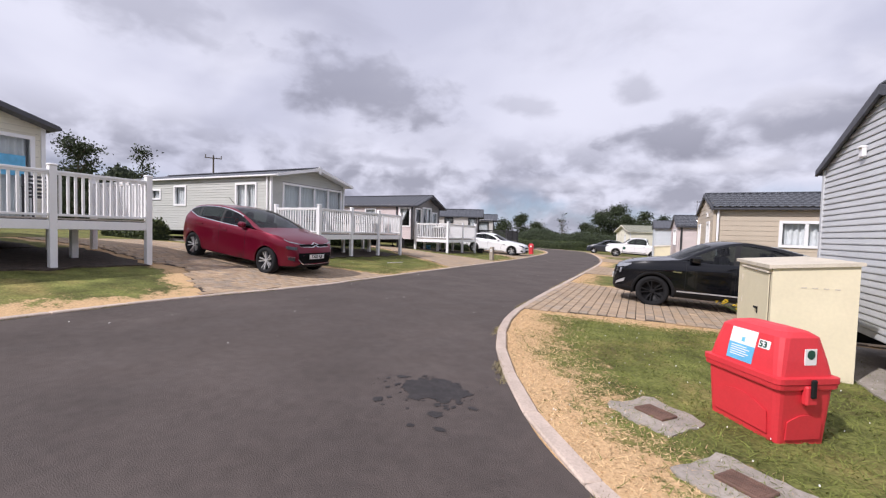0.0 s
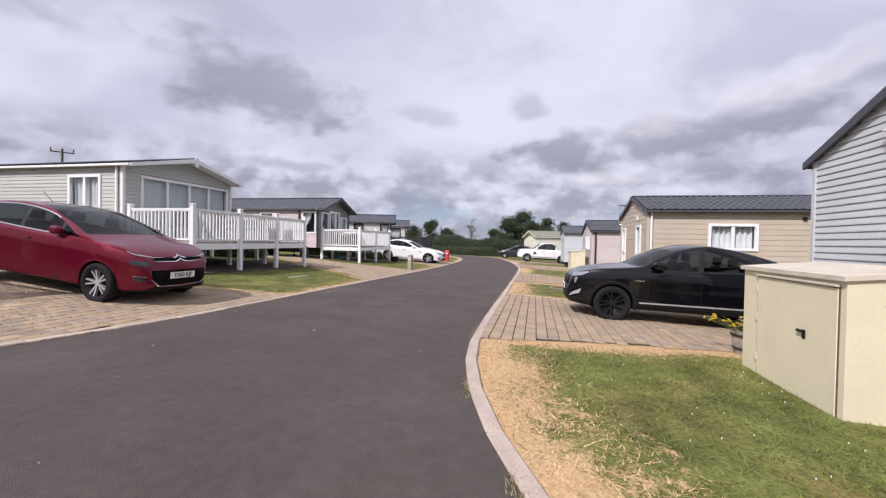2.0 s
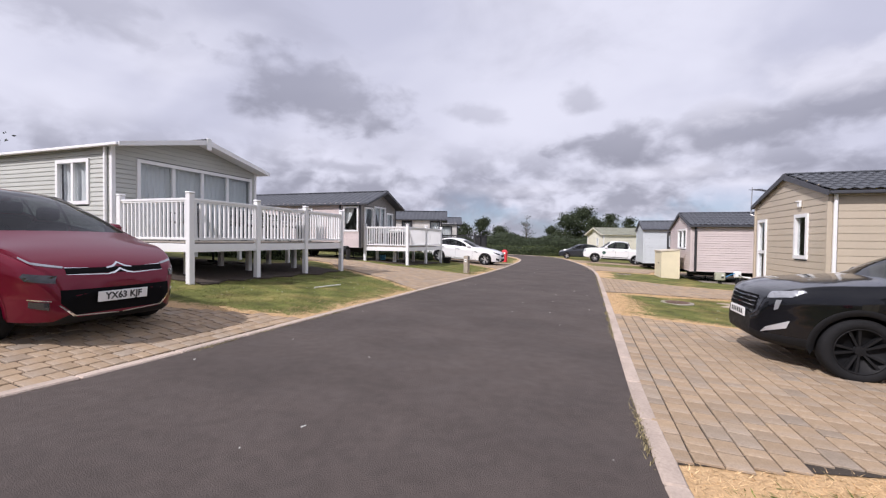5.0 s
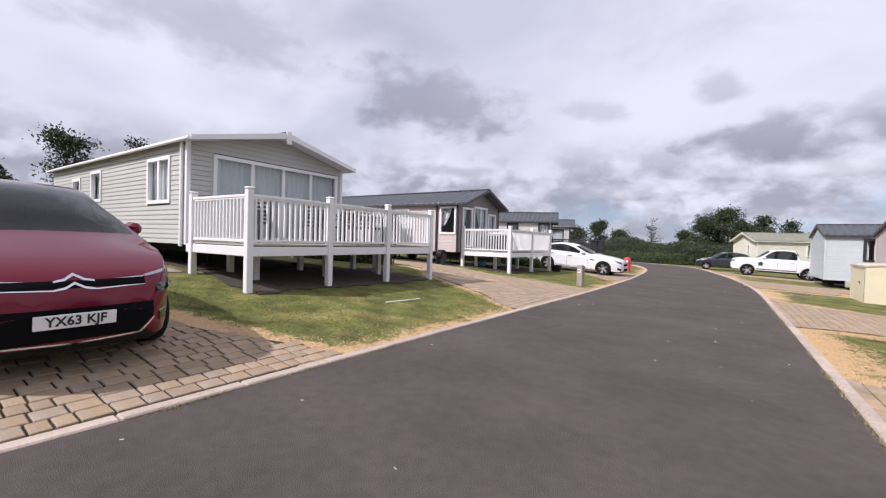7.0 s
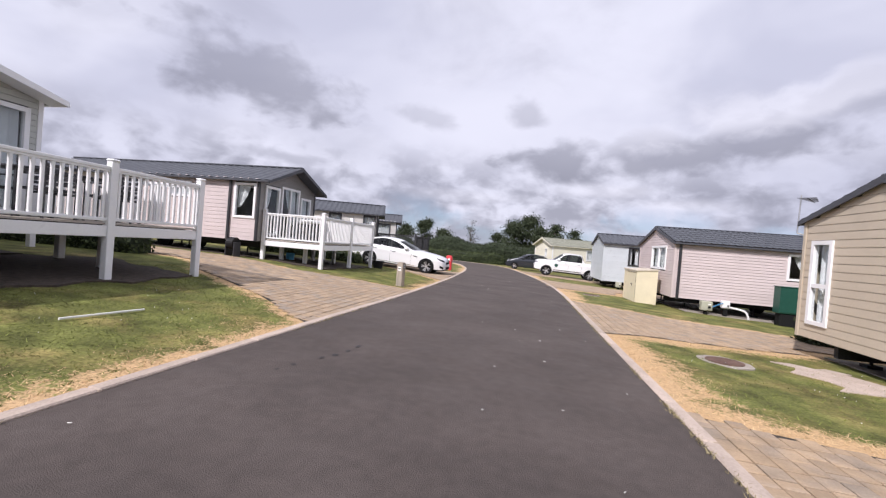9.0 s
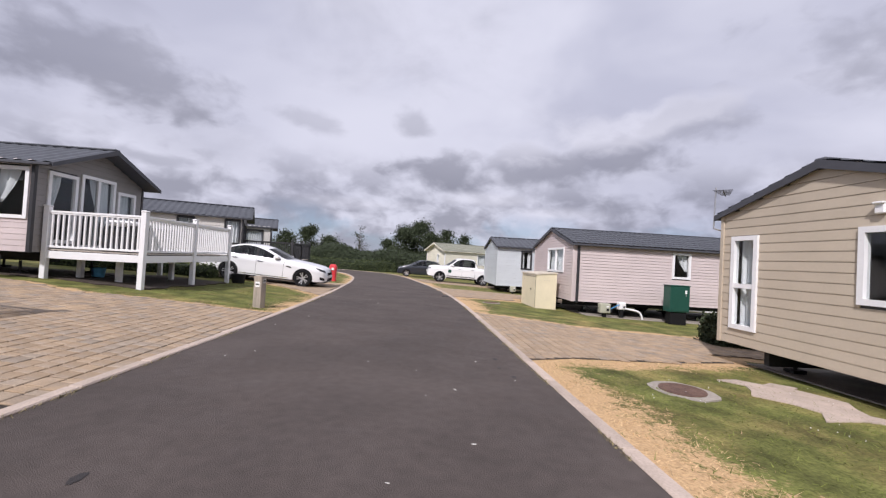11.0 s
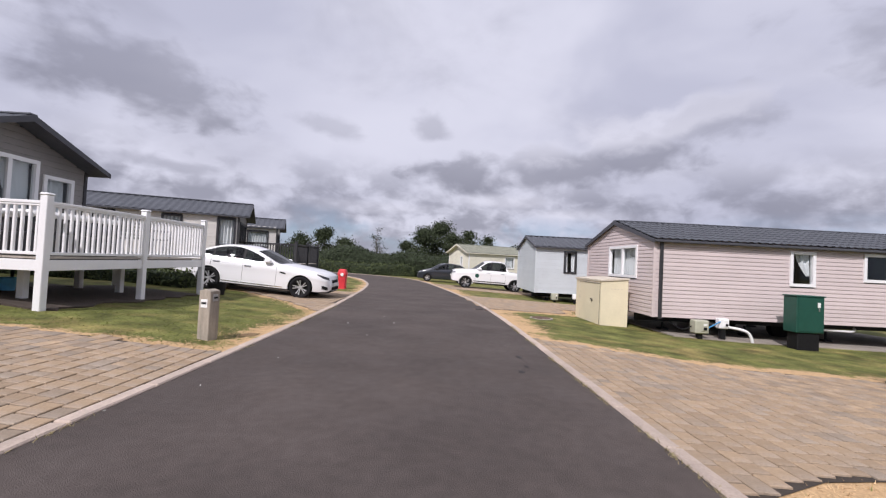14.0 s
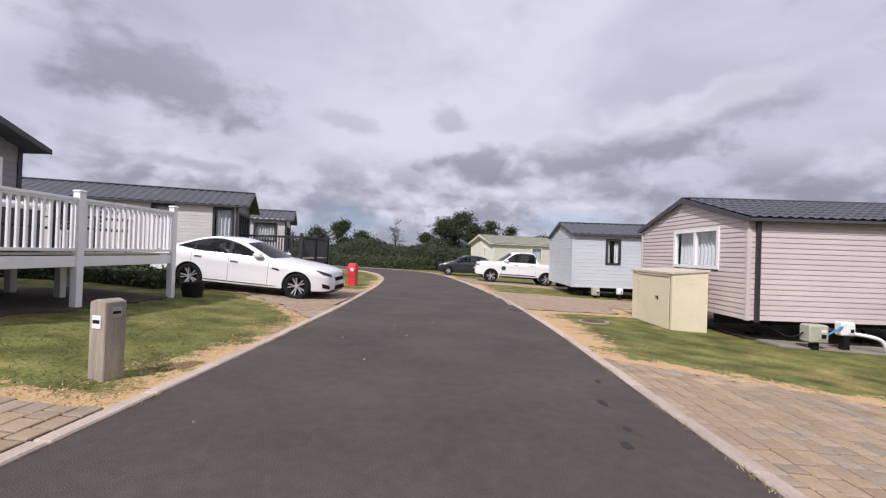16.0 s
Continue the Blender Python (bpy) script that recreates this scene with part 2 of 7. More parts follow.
STRAW = mat("straw_blade", (0.56, 0.40, 0.22), 0.85, var=0.1, island=0.35, bump=0, spec=0.2)
TUFT = mat("dry_tuft", (0.26, 0.22, 0.12), 0.9, var=0.1, island=0.4, bump=0, spec=0.2)
PETAL = mat("white_petal", (0.75, 0.75, 0.7), 0.8, var=0, bump=0)

# ---------------- mesh helpers ----------------


def thing(name, loc, label, category, group="", kind=""):
    e = new(name)
    e.location = loc
    e.empty_display_size = 0.2
    return tagged(e, label, category, group, kind)


def mesh_of(bm, name, material, smooth=False):
    bmesh.ops.recalc_face_normals(bm, faces=bm.faces)
    me = bpy.data.meshes.new(name)
    bm.to_mesh(me)
    bm.free()
    me.materials.append(material)
    if smooth:
        me.polygons.foreach_set("use_smooth", [True] * len(me.polygons))
    return me


def part(name, bm, material, parent=None, label="", smooth=False):
    ob = new(name, mesh_of(bm, name, material, smooth))
    if parent is not None:
        ob.parent = parent
    if label:
        ob["label"] = label
    return ob


def again(name, me, m, parent=None, label=""):
    """One more object on mesh data that others share."""
    ob = new(name, me)
    if parent is not None:
        ob.parent = parent
    ob.matrix_basis = m
    if label:
        ob["label"] = label
    return ob


def box(bm, x0, x1, y0, y1, z0, z1, bevel=0.0):
    x0, x1, y0, y1, z0, z1 = min(x0, x1), max(x0, x1), min(y0, y1), max(y0, y1), min(z0, z1), max(z0, z1)
    vs = [bm.verts.new((x, y, z)) for x in (x0, x1) for y in (y0, y1) for z in (z0, z1)]
    fs = [bm.faces.new([vs[i] for i in q]) for q in ((0, 1, 3, 2), (4, 6, 7, 5), (0, 4, 5, 1), (2, 3, 7, 6), (0, 2, 6, 4), (1, 5, 7, 3))]
    if bevel:
        bmesh.ops.bevel(bm, geom=list({e for f in fs for e in f.edges}), offset=bevel, segments=1, affect="EDGES")
    return bm


def boxed(*a, bevel=0.0):
    return box(bmesh.new(), *a, bevel=bevel)


def prism(bm, pts, axis, a, b):
    """A polygon in the plane across axis, drawn out from a to b. pts: pairs in the other two axes' order."""
    def at(p, v):
        return {"x": (v, p[0], p[1]), "y": (p[0], v, p[1]), "z": (p[0], p[1], v)}[axis]
    lo = [bm.verts.new(at(p, a)) for p in pts]
    hi = [bm.verts.new(at(p, b)) for p in pts]
    bm.faces.new(lo)
    bm.faces.new(hi[::-1])
    for i in range(len(pts)):
        j = (i + 1) % len(pts)
        bm.faces.new((lo[i], lo[j], hi[j], hi[i]))
    return bm


def rod(bm, a, b, ra, rb=None, n=8):
    a, b = Vector(a), Vector(b)
    rb = ra if rb is None else rb
    q = (b - a).to_track_quat("Z", "Y")
    rings = []
    for p, r in ((a, ra), (b, rb)):
        rings.append([bm.verts.new(p + q @ Vector((r * math.cos(2 * math.pi * i / n), r * math.sin(2 * math.pi * i / n), 0))) for i in range(n)])
    for i in range(n):
        j = (i + 1) % n
        bm.faces.new((rings[0][i], rings[0][j], rings[1][j], rings[1][i]))
    bm.faces.new(rings[0][::-1])
    bm.faces.new(rings[1])
    return bm


def text_mesh(s, size, depth=0.002):
    cu = bpy.data.curves.new("text", "FONT")
    cu.offset = size * 0.022
    cu.body, cu.size, cu.align_x, cu.align_y, cu.extrude, cu.resolution_u = s, size, "CENTER", "CENTER", depth, 2
    ob = bpy.data.objects.new("text", cu)
    scene.collection.objects.link(ob)
    me = bpy.data.meshes.new_from_object(ob.evaluated_get(bpy.context.evaluated_depsgraph_get()))
    bpy.data.objects.remove(ob)
    return me

# ---------------- the ground ----------------
# Kerb lines of the road, pair by pair: left (x, y), right (x, y).
KERBS = [((14, -9.5), (13, -3.2)), ((4, -8.5), (5, -1.2)), ((-2, -6.5), (2.2, 0.45)), ((-5.6, -3), (0.6, 1.55)), ((-6.9, 0.5), (-0.16, 2.32)),
         ((-7.05, 2.5), (-0.73, 3.09)), ((-6.98, 4.5), (-1.5, 4.74)), ((-6.62, 7), (-1.95, 6.5)), ((-6.57, 9.5), (-2.08, 8.6)),
         ((-6.54, 14), (-2.08, 14)), ((-6.47, 20), (-2.08, 20)), ((-6.56, 26), (-2.12, 26)), ((-6.8, 31), (-2.4, 31)), ((-7.1, 35), (-2.9, 35)),
         ((-7.75, 39.5), (-3.6, 39.5)), ((-9.2, 44), (-4.5, 44.5)), ((-11.5, 46.8), (-6.2, 49.5)), ((-16, 47.6), (-10, 52)), ((-24, 48), (-20, 53)), ((-40, 49), (-40, 54))]


def spline(pts, k):
    """Points along a Catmull-Rom curve, k to a span."""
    out = []
    for i in range(len(pts) - 1):
        p = [Vector(pts[max(0, min(len(pts) - 1, i + j))]) for j in (-1, 0, 1, 2)]
        for s in range(k):
            u = s / k
            out.append(0.5 * (2 * p[1] + (p[2] - p[0]) * u + (2 * p[0] - 5 * p[1] + 4 * p[2] - p[3]) * u * u + (3 * p[1] - p[0] - 3 * p[2] + p[3]) * u ** 3))
    return out + [Vector(pts[-1])]


LEFT, RIGHT = spline([k[0] for k in KERBS], 8), spline([k[1] for k in KERBS], 8)
_ly, _lx = zip(*[(p.y, p.x) for p in LEFT if p.y > 0.5])


def clamp(v, a, b):
    return max(a, min(b, v))


def smooth01(v, a, b):
    u = clamp((v - a) / (b - a), 0, 1)
    return u * u * (3 - 2 * u)


def H(x, y):
    """Height of the ground: falls gently to the right and ahead, banks up on the left and drops a little on the right of the road."""
    z = -0.057 - 0.021 * clamp(x, -26, 14) - 0.0098 * clamp(y, -12, 58)
    xl = -6.72 if y > 8 else -6.72 - 0.33 * smooth01(y, 8, 3)
    far = smooth01(y, 22, 28)
    rise = (1 - far) * max(0, 0.105 - 0.0025 * max(y, 3)) + far * 0.04
    z += clamp(xl - 1.2 * far - x, 0, 6 - 1.2 * far) * rise * smooth01(y, -3, 3) * smooth01(y, 47, 36)
    z -= clamp(x + 1.9, 0, 6) * 0.022 * smooth01(y, 2, 7)
    return z


def up(x, y):
    d = 0.05
    return Vector(((H(x - d, y) - H(x + d, y)) / (2 * d), (H(x, y - d) - H(x, y + d)) / (2 * d), 1)).normalized()


# Paved drives, as outlines (x, y).
DRIVES = {
    "drive_right_near": [(-2.0, 7.75), (-0.4, 8.27), (1.5, 8.7), (2.6, 9.0), (9, 9.0), (9, 13.3), (0.15, 13.3), (-1.4, 13.5), (-2.0, 13.6)],
    "drive_right_middle": [(-2.0, 17.7), (-1.15, 18.1), (0.65, 18.4), (2.1, 18.9), (2.1, 19.6), (8, 19.6), (8, 22.1), (4.6, 21.95), (0.8, 22.0), (-0.4, 22.6), (-2.0, 23.4)],
    "drive_right_far": [(-2.25, 28.6), (0.6, 29.2), (0.9, 30.8), (6, 31.2), (6, 34.2), (0.5, 34.0), (-2.75, 33.8)],
    "drive_right_end": [(-3.0, 38.6), (3, 38.9), (3, 43.4), (-3.9, 43.2)],
    "drive_left_near": [(-7.03, 4.85), (-6.74, 7.0), (-6.66, 9.5), (-6.65, 10.35), (-7.4, 10.08), (-8.3, 9.6), (-9.2, 9.25), (-11, 9.15), (-13, 9.2), (-17, 9.3), (-17, 5.75), (-12.6, 5.75), (-10.3, 5.8), (-9.4, 6.05), (-8.2, 5.38)],
    "drive_left_middle": [(-6.63, 14.9), (-6.58, 20.55), (-8.7, 20.7), (-10.4, 20.4), (-12, 20.9), (-17, 21.0), (-17, 18.4), (-12, 18.7), (-10.7, 17.4), (-8.4, 16.2)],
    "drive_left_far": [(-6.68, 25.2), (-6.9, 31.6), (-8.6, 31.4), (-12, 31.9), (-17, 31.9), (-17, 28.6), (-10, 28.5), (-7.9, 26.8)],
}


def inside(x, y, poly):
    c, j = False, len(poly) - 1
    for i in range(len(poly)):
        (xi, yi), (xj, yj) = poly[i], poly[j]
        if (yi > y) != (yj > y) and x < (xj - xi) * (y - yi) / (yj - yi) + xi:
            c = not c
        j = i
    return c


def edge_distances(points, poly, closed=True):
    """Distance of each point to an outline or line."""
    a = np.array([tuple(q)[:2] for q in poly], float)
    b = np.roll(a, -1, 0) if closed else a[1:]
    a = a if closed else a[:-1]
    best = np.full(len(points), 99.0)
    for p0, p1 in zip(a, b):
        d = p1 - p0
        u = np.clip(((points - p0) @ d) / max(d @ d, 1e-9), 0, 1)
        best = np.minimum(best, np.hypot(*(points - p0 - u[:, None] * d).T))
    return best


def build_ground():
    def axis(lo, hi, fine_lo, fine_hi):
        v = [lo, lo / 2, lo / 4, lo / 8] + list(np.arange(fine_lo - 22, fine_lo, 1.0)) + list(np.arange(fine_lo, fine_hi, 0.25)) + list(np.arange(fine_hi, fine_hi + 20, 1.0)) + [hi / 8, hi / 4, hi / 2, hi]
        return sorted(set(round(float(q), 3) for q in v))
    xs, ys = axis(-900, 900, -14, 7), axis(-900, 900, 0, 36)
    verts = [(x, y, H(x, y)) for y in ys for x in xs]
    p = np.array(verts)[:, :2]
    d = np.minimum(edge_distances(p, LEFT, False), edge_distances(p, RIGHT, False))
    d = np.minimum(d, np.min([edge_distances(p, q) for q in DRIVES.values()], 0) * 1.7)
    d = np.where((p[:, 0] < -6) & (p[:, 1] > 10), d * 1.5 + 0.1, d)
    dry = np.clip(d, 0, 3).tolist()
    w = len(xs)
    faces = [(i + j * w, i + 1 + j * w, i + 1 + (j + 1) * w, i + (j + 1) * w) for j in range(len(ys) - 1) for i in range(w - 1)]
    me = bpy.data.meshes.new("ground")
    me.from_pydata(verts, [], faces)
    a = me.attributes.new("dry", "FLOAT", "POINT")
    a.data.foreach_set("value", dry)
    me.polygons.foreach_set("use_smooth", [True] * len(me.polygons))
    me.materials.append(LAWN)
    tagged(new("ground", me), "mown green lawn turning straw yellow along the kerbs", "lawn", kind="structure")


build_ground()


def strip(name, a, b, lift, material, cols=1):
    bm = bmesh.new()
    rows = []
    for p, q in zip(a, b):
        rows.append([bm.verts.new((*(p.lerp(q, c / cols)), 0)) for c in range(cols + 1)])
    for r in rows:
        for v in r:
            v.co.z = H(v.co.x, v.co.y) + lift
    for r, s in zip(rows, rows[1:]):
        for c in range(cols):
            bm.faces.new((r[c], r[c + 1], s[c + 1], s[c]))
    return part(name, bm, material, smooth=True)


tagged(strip("road", LEFT, RIGHT, 0.012, ASPHALT, 14), "dark worn asphalt lane of a holiday park", "road", kind="structure")


def blob(name, cx, cy, rx, ry, lift, material, label, seed=0, n=96, rough=0.3):
    bm = bmesh.new()
    pts = []
    for i in range(n):
        a = 2 * math.pi * i / n
        k = 1 + rough * noise.noise((math.cos(a) * 2 + seed, math.sin(a) * 2, seed * 3.1)) + rough * 0.8 * noise.noise((math.cos(a) * 6 + seed, math.sin(a) * 6, 5))
        pts.append((cx + rx * k * math.cos(a), cy + ry * k * math.sin(a)))
    c = bm.verts.new((cx, cy, H(cx, cy) + lift))
    vs = [bm.verts.new((x, y, H(x, y) + lift)) for x, y in pts]
    for i in range(n):
        bm.faces.new((c, vs[i], vs[(i + 1) % n]))
    return tagged(part(name, bm, material), label, "stain", kind="structure")


for k, (cx, cy, rx, ry) in enumerate(((-1.55, 3.2, 0.30, 0.25), (-1.33, 2.75, 0.06, 0.05), (-1.85, 2.75, 0.04, 0.05), (-1.2, 2.55, 0.05, 0.03), (-1.72, 5.6, 0.03, 0.09),
                                      (-5.62, 13.45, 0.025, 0.035), (-5.55, 13.62, 0.03, 0.045), (-5.5, 13.85, 0.025, 0.045), (-5.48, 14.1, 0.03, 0.06), (-5.75, 13.1, 0.025, 0.03), (-5.8, 12.9, 0.02, 0.025), (-1.95, 3.3, 0.05, 0.04), (-1.12, 3.0, 0.04, 0.03), (-1.4, 2.5, 0.03, 0.03), (-2.62, 20.9, 0.03, 0.045), (-2.4, 22.2, 0.03, 0.06), (-2.55, 17.1, 0.025, 0.035), (-2.5, 17.6, 0.035, 0.06), (-2.45, 16.7, 0.03, 0.045), (-2.6, 21.5, 0.04, 0.08), (-2.75, 20.6, 0.035, 0.06), (-3.1, 34, 0.2, 0.6))):
    blob("oil_stain", cx, cy, rx, ry, 0.016, OIL, "dark oil stain on the asphalt", seed=k * 1.7)


def oil_spatter(cx, cy, spread, n, seed):
    """Many small drips round a stain, one mesh."""
    rnd = random.Random(seed)
    bm = bmesh.new()
    for _ in range(n):
        x, y, r = rnd.gauss(cx, spread), rnd.gauss(cy, spread * 0.8), rnd.choice((0.005, 0.008, 0.012, 0.02)) * rnd.uniform(0.7, 1.3)
        ring = []
        for i in range(9):
            a = 2 * math.pi * i / 9
            k = r * rnd.uniform(0.7, 1.3)
            px, py = x + k * math.cos(a), y + k * 1.3 * math.sin(a)
            ring.append(bm.verts.new((px, py, H(px, py) + 0.0165)))
        bm.faces.new(ring)
    tagged(part("oil_spatter", bm, OIL), "small dark oil drips on the asphalt", "stain", kind="stuff")


oil_spatter(-1.55, 3.15, 0.2, 110, 1)


def kerb(name, line, side, label):
    """Flush concrete edging stones, end to end along a kerb line. side: which way the stones lie from the line."""
    holder = thing(name, (0, 0, 0), label, "kerb", kind="structure")
    run, acc = [line[0]], 0.0
    for p, q in zip(line, line[1:]):
        d = (q - p).length
        while acc + d > 0.915:
            u = (0.915 - acc) / d
            p = p.lerp(q, u)
            run.append(p)
            d, acc = (q - p).length, 0.0
        acc += d
    me = mesh_of(boxed(-0.4515, 0.4515, -0.065, 0.065, -0.08, 0.0, bevel=0.012), "kerb_stone", CONCRETE)
    for p, q in zip(run, run[1:]):
        c = (p + q) / 2
        t = (q - p).normalized()
        nrm = Vector((-t.y, t.x)) * side
        c = c + nrm * 0.06
        z = H(c.x, c.y) + 0.03 + random.uniform(-0.004, 0.004)
        s = (H(q.x, q.y) - H(p.x, p.y)) / (q - p).length
        again("kerb_stone", me, Matrix.Translation((c.x, c.y, z)) @ Matrix.Rotation(math.atan2(t.y, t.x), 4, "Z") @ Matrix.Rotation(-math.atan(s) + random.uniform(-0.003, 0.003), 4, "Y"), holder)


kerb("kerb_left", LEFT, 1, "pale flush concrete edging stones beside the road")
kerb("kerb_right", RIGHT, -1, "pale flush concrete edging stones beside the road")

# ---------------- static caravans ----------------
BOARD_H = 0.13


def cut(spans, a, b):
    out = []
    for s, e in spans:
        if b <= s or a >= e:
            out.append((s, e))
        else:
            if a > s:
                out.append((s, a))
            if b < e:
                out.append((b, e))
    return out


def clad_wall(home, wall_name, place, u0, u1, z0, top, holes, material, core, board_h):
    """A wall with openings through it and lapped boards on its face. place(u, out, z) gives the point; top(u) the roof's underside."""
    cuts_u = sorted({u0, u1, *[v for h in holes for v in h[:2]]})
    cuts_z = sorted({z0, *[v for h in holes for v in h[2:4]]})
    bm = bmesh.new()

    def solid(ua, ub, za, zb_a, zb_b):
        vs = [bm.verts.new(place(u, o, z)) for o in (-0.07, 0.0) for u, z in ((ua, za), (ub, za), (ub, zb_b), (ua, zb_a))]
        for q in ((0, 1, 2, 3), (7, 6, 5, 4), (0, 4, 5, 1), (1, 5, 6, 2), (2, 6, 7, 3), (3, 7, 4, 0)):
            bm.faces.new([vs[i] for i in q])
    mid = (u0 + u1) / 2
    cu = sorted({*cuts_u, mid})
    for ua, ub in zip(cu, cu[1:]):
        for i, za in enumerate(cuts_z):
            zb = cuts_z[i + 1] if i + 1 < len(cuts_z) else None
            um = (ua + ub) / 2
            zm = (za + zb) / 2 if zb else za + 0.02
            if any(h[0] < um < h[1] and h[2] < zm < h[3] for h in holes):
                continue
            if zb is None:
                solid(ua, ub, za, top(ua), top(ub))
            else:
                solid(ua, ub, za, zb, zb)
    wall = part(wall_name, bm, core, home)
    z = z0
    while z < max(top(mid), top(u0)) - 0.02:
        zt = z + board_h
        spans = [(u0, u1)]
        if zt > top(u0) + 0.005:
            a, b = u0, u1
            for k in range(200):
                u = u0 + (mid - u0) * k / 200
                if top(u) >= zt - board_h * 0.5:
                    a, b = u, u1 - (u - u0)
                    break
            else:
                break
            spans = [(a, b)]
        for h in holes:
            if h[2] < z + board_h * 0.6 and h[3] > z + board_h * 0.4:
                spans = cut(spans, h[0], h[1])
        for a, b in spans:
            if b - a < 0.02:
                continue
            bb = bmesh.new()
            lap = 0.020 if board_h < 0.12 else 0.012
            prof = ((0.0, z + 0.004), (lap, z + 0.001), (lap + 0.001, z + 0.016), (lap * 0.5, zt - 0.012), (0.002, zt))
            lo = [bb.verts.new(place(a, o, q)) for o, q in prof]
            hi = [bb.verts.new(place(b, o, q)) for o, q in prof]
            bb.faces.new(lo)
            bb.faces.new(hi[::-1])
            for i in range(5):
                j = (i + 1) % 5
                bb.faces.new((lo[i], lo[j], hi[j], hi[i]))
            part("board", bb, material, wall)
        z = zt
    return wall


def curtain_sheet(bm, place, u0, u1, z0, z1, depth, waves, lean=0.0):
    cols = max(6, int((u1 - u0) * 30))
    rows = []
    for r in range(5):
        v = r / 4
        row = []
        for c in range(cols + 1):
            w = c / cols
            u = u0 + (u1 - u0) * w
            u += lean * (1 - v) ** 1.5 * w
            row.append(bm.verts.new(place(u, -depth - 0.045 * math.sin(w * waves * math.pi * 2 + r * 0.2), z0 + (z1 - z0) * v)))
        rows.append(row)
    for r, s in zip(rows, rows[1:]):
        for c in range(cols):
            bm.faces.new((r[c], r[c + 1], s[c + 1], s[c]))


def window(home, place, hole, frame_m, panes=1, split=None, curtains="full", sill=False):
    """A framed window in an opening: outer frame, mullions, glass, curtains behind."""
    u0, u1, z0, z1 = hole[:4]

    def bar(bm, ua, ub, za, zb, o0=-0.05, o1=0.045):
        vs = [bm.verts.new(place(u, o, z)) for o in (o0, o1) for u, z in ((ua, za), (ub, za), (ub, zb), (ua, zb))]
        for q in ((0, 1, 2, 3), (7, 6, 5, 4), (0, 4, 5, 1), (1, 5, 6, 2), (2, 6, 7, 3), (3, 7, 4, 0)):
            bm.faces.new([vs[i] for i in q])
    w = 0.06
    bm = bmesh.new()
    for a in ((u0 - 0.02, u0 + w, z0 - 0.02, z1 + 0.02), (u1 - w, u1 + 0.02, z0 - 0.02, z1 + 0.02), (u0 + w, u1 - w, z0 - 0.02, z0 + w), (u0 + w, u1 - w, z1 - w, z1 + 0.02)):
        bar(bm, *a)
    win = part("window", bm, frame_m, home)
    cuts = [u0 + w + (u1 - u0 - 2 * w) * i / panes for i in range(panes + 1)]
    for c in cuts[1:-1]:
        part("mullion", (lambda b: (bar(b, c - 0.04, c + 0.04, z0 + w, z1 - w, -0.04, 0.035), b)[1])(bmesh.new()), frame_m, win)
    zs = [z0 + w, z1 - w]
    if split:
        zs = [z0 + w, z0 + split, z1 - w]
        part("transom", (lambda b: (bar(b, u0 + w, u1 - w, z0 + split - 0.04, z0 + split + 0.04, -0.04, 0.035), b)[1])(bmesh.new()), frame_m, win)
    for ca, cb in zip(cuts, cuts[1:]):
        for za, zb in zip(zs, zs[1:]):
            g = bmesh.new()
            bar(g, ca, cb, za, zb, -0.012, -0.006)
            ob = part("pane", g, GLASS, win)
            ob.visible_shadow = False
    cb_ = bmesh.new()
    if curtains == "full":
        for ca, cb in zip(cuts, cuts[1:]):
            curtain_sheet(cb_, place, ca, cb, z0, z1, 0.13, (cb - ca) * 7)
    elif curtains == "sides":
        curtain_sheet(cb_, place, u0, u0 + (u1 - u0) * 0.34, z0, z1, 0.12, 4)
        curtain_sheet(cb_, place, u1 - (u1 - u0) * 0.34, u1, z0, z1, 0.12, 4)
    elif curtains == "tied":
        curtain_sheet(cb_, place, u0 + 0.02, u0 + (u1 - u0) * 0.62, z0 + (z1 - z0) * 0.3, z1, 0.12, 4, lean=-(u1 - u0) * 0.45)
    elif curtains == "tied_end":
        curtain_sheet(cb_, place, u1 - 0.02, u1 - (u1 - u0) * 0.62, z0 + (z1 - z0) * 0.3, z1, 0.12, 4, lean=(u1 - u0) * 0.45)
    if len(cb_.verts):
        part("curtain", cb_, CURTAIN, win, "pale drawn curtain", smooth=True)
    else:
        cb_.free()
    return win


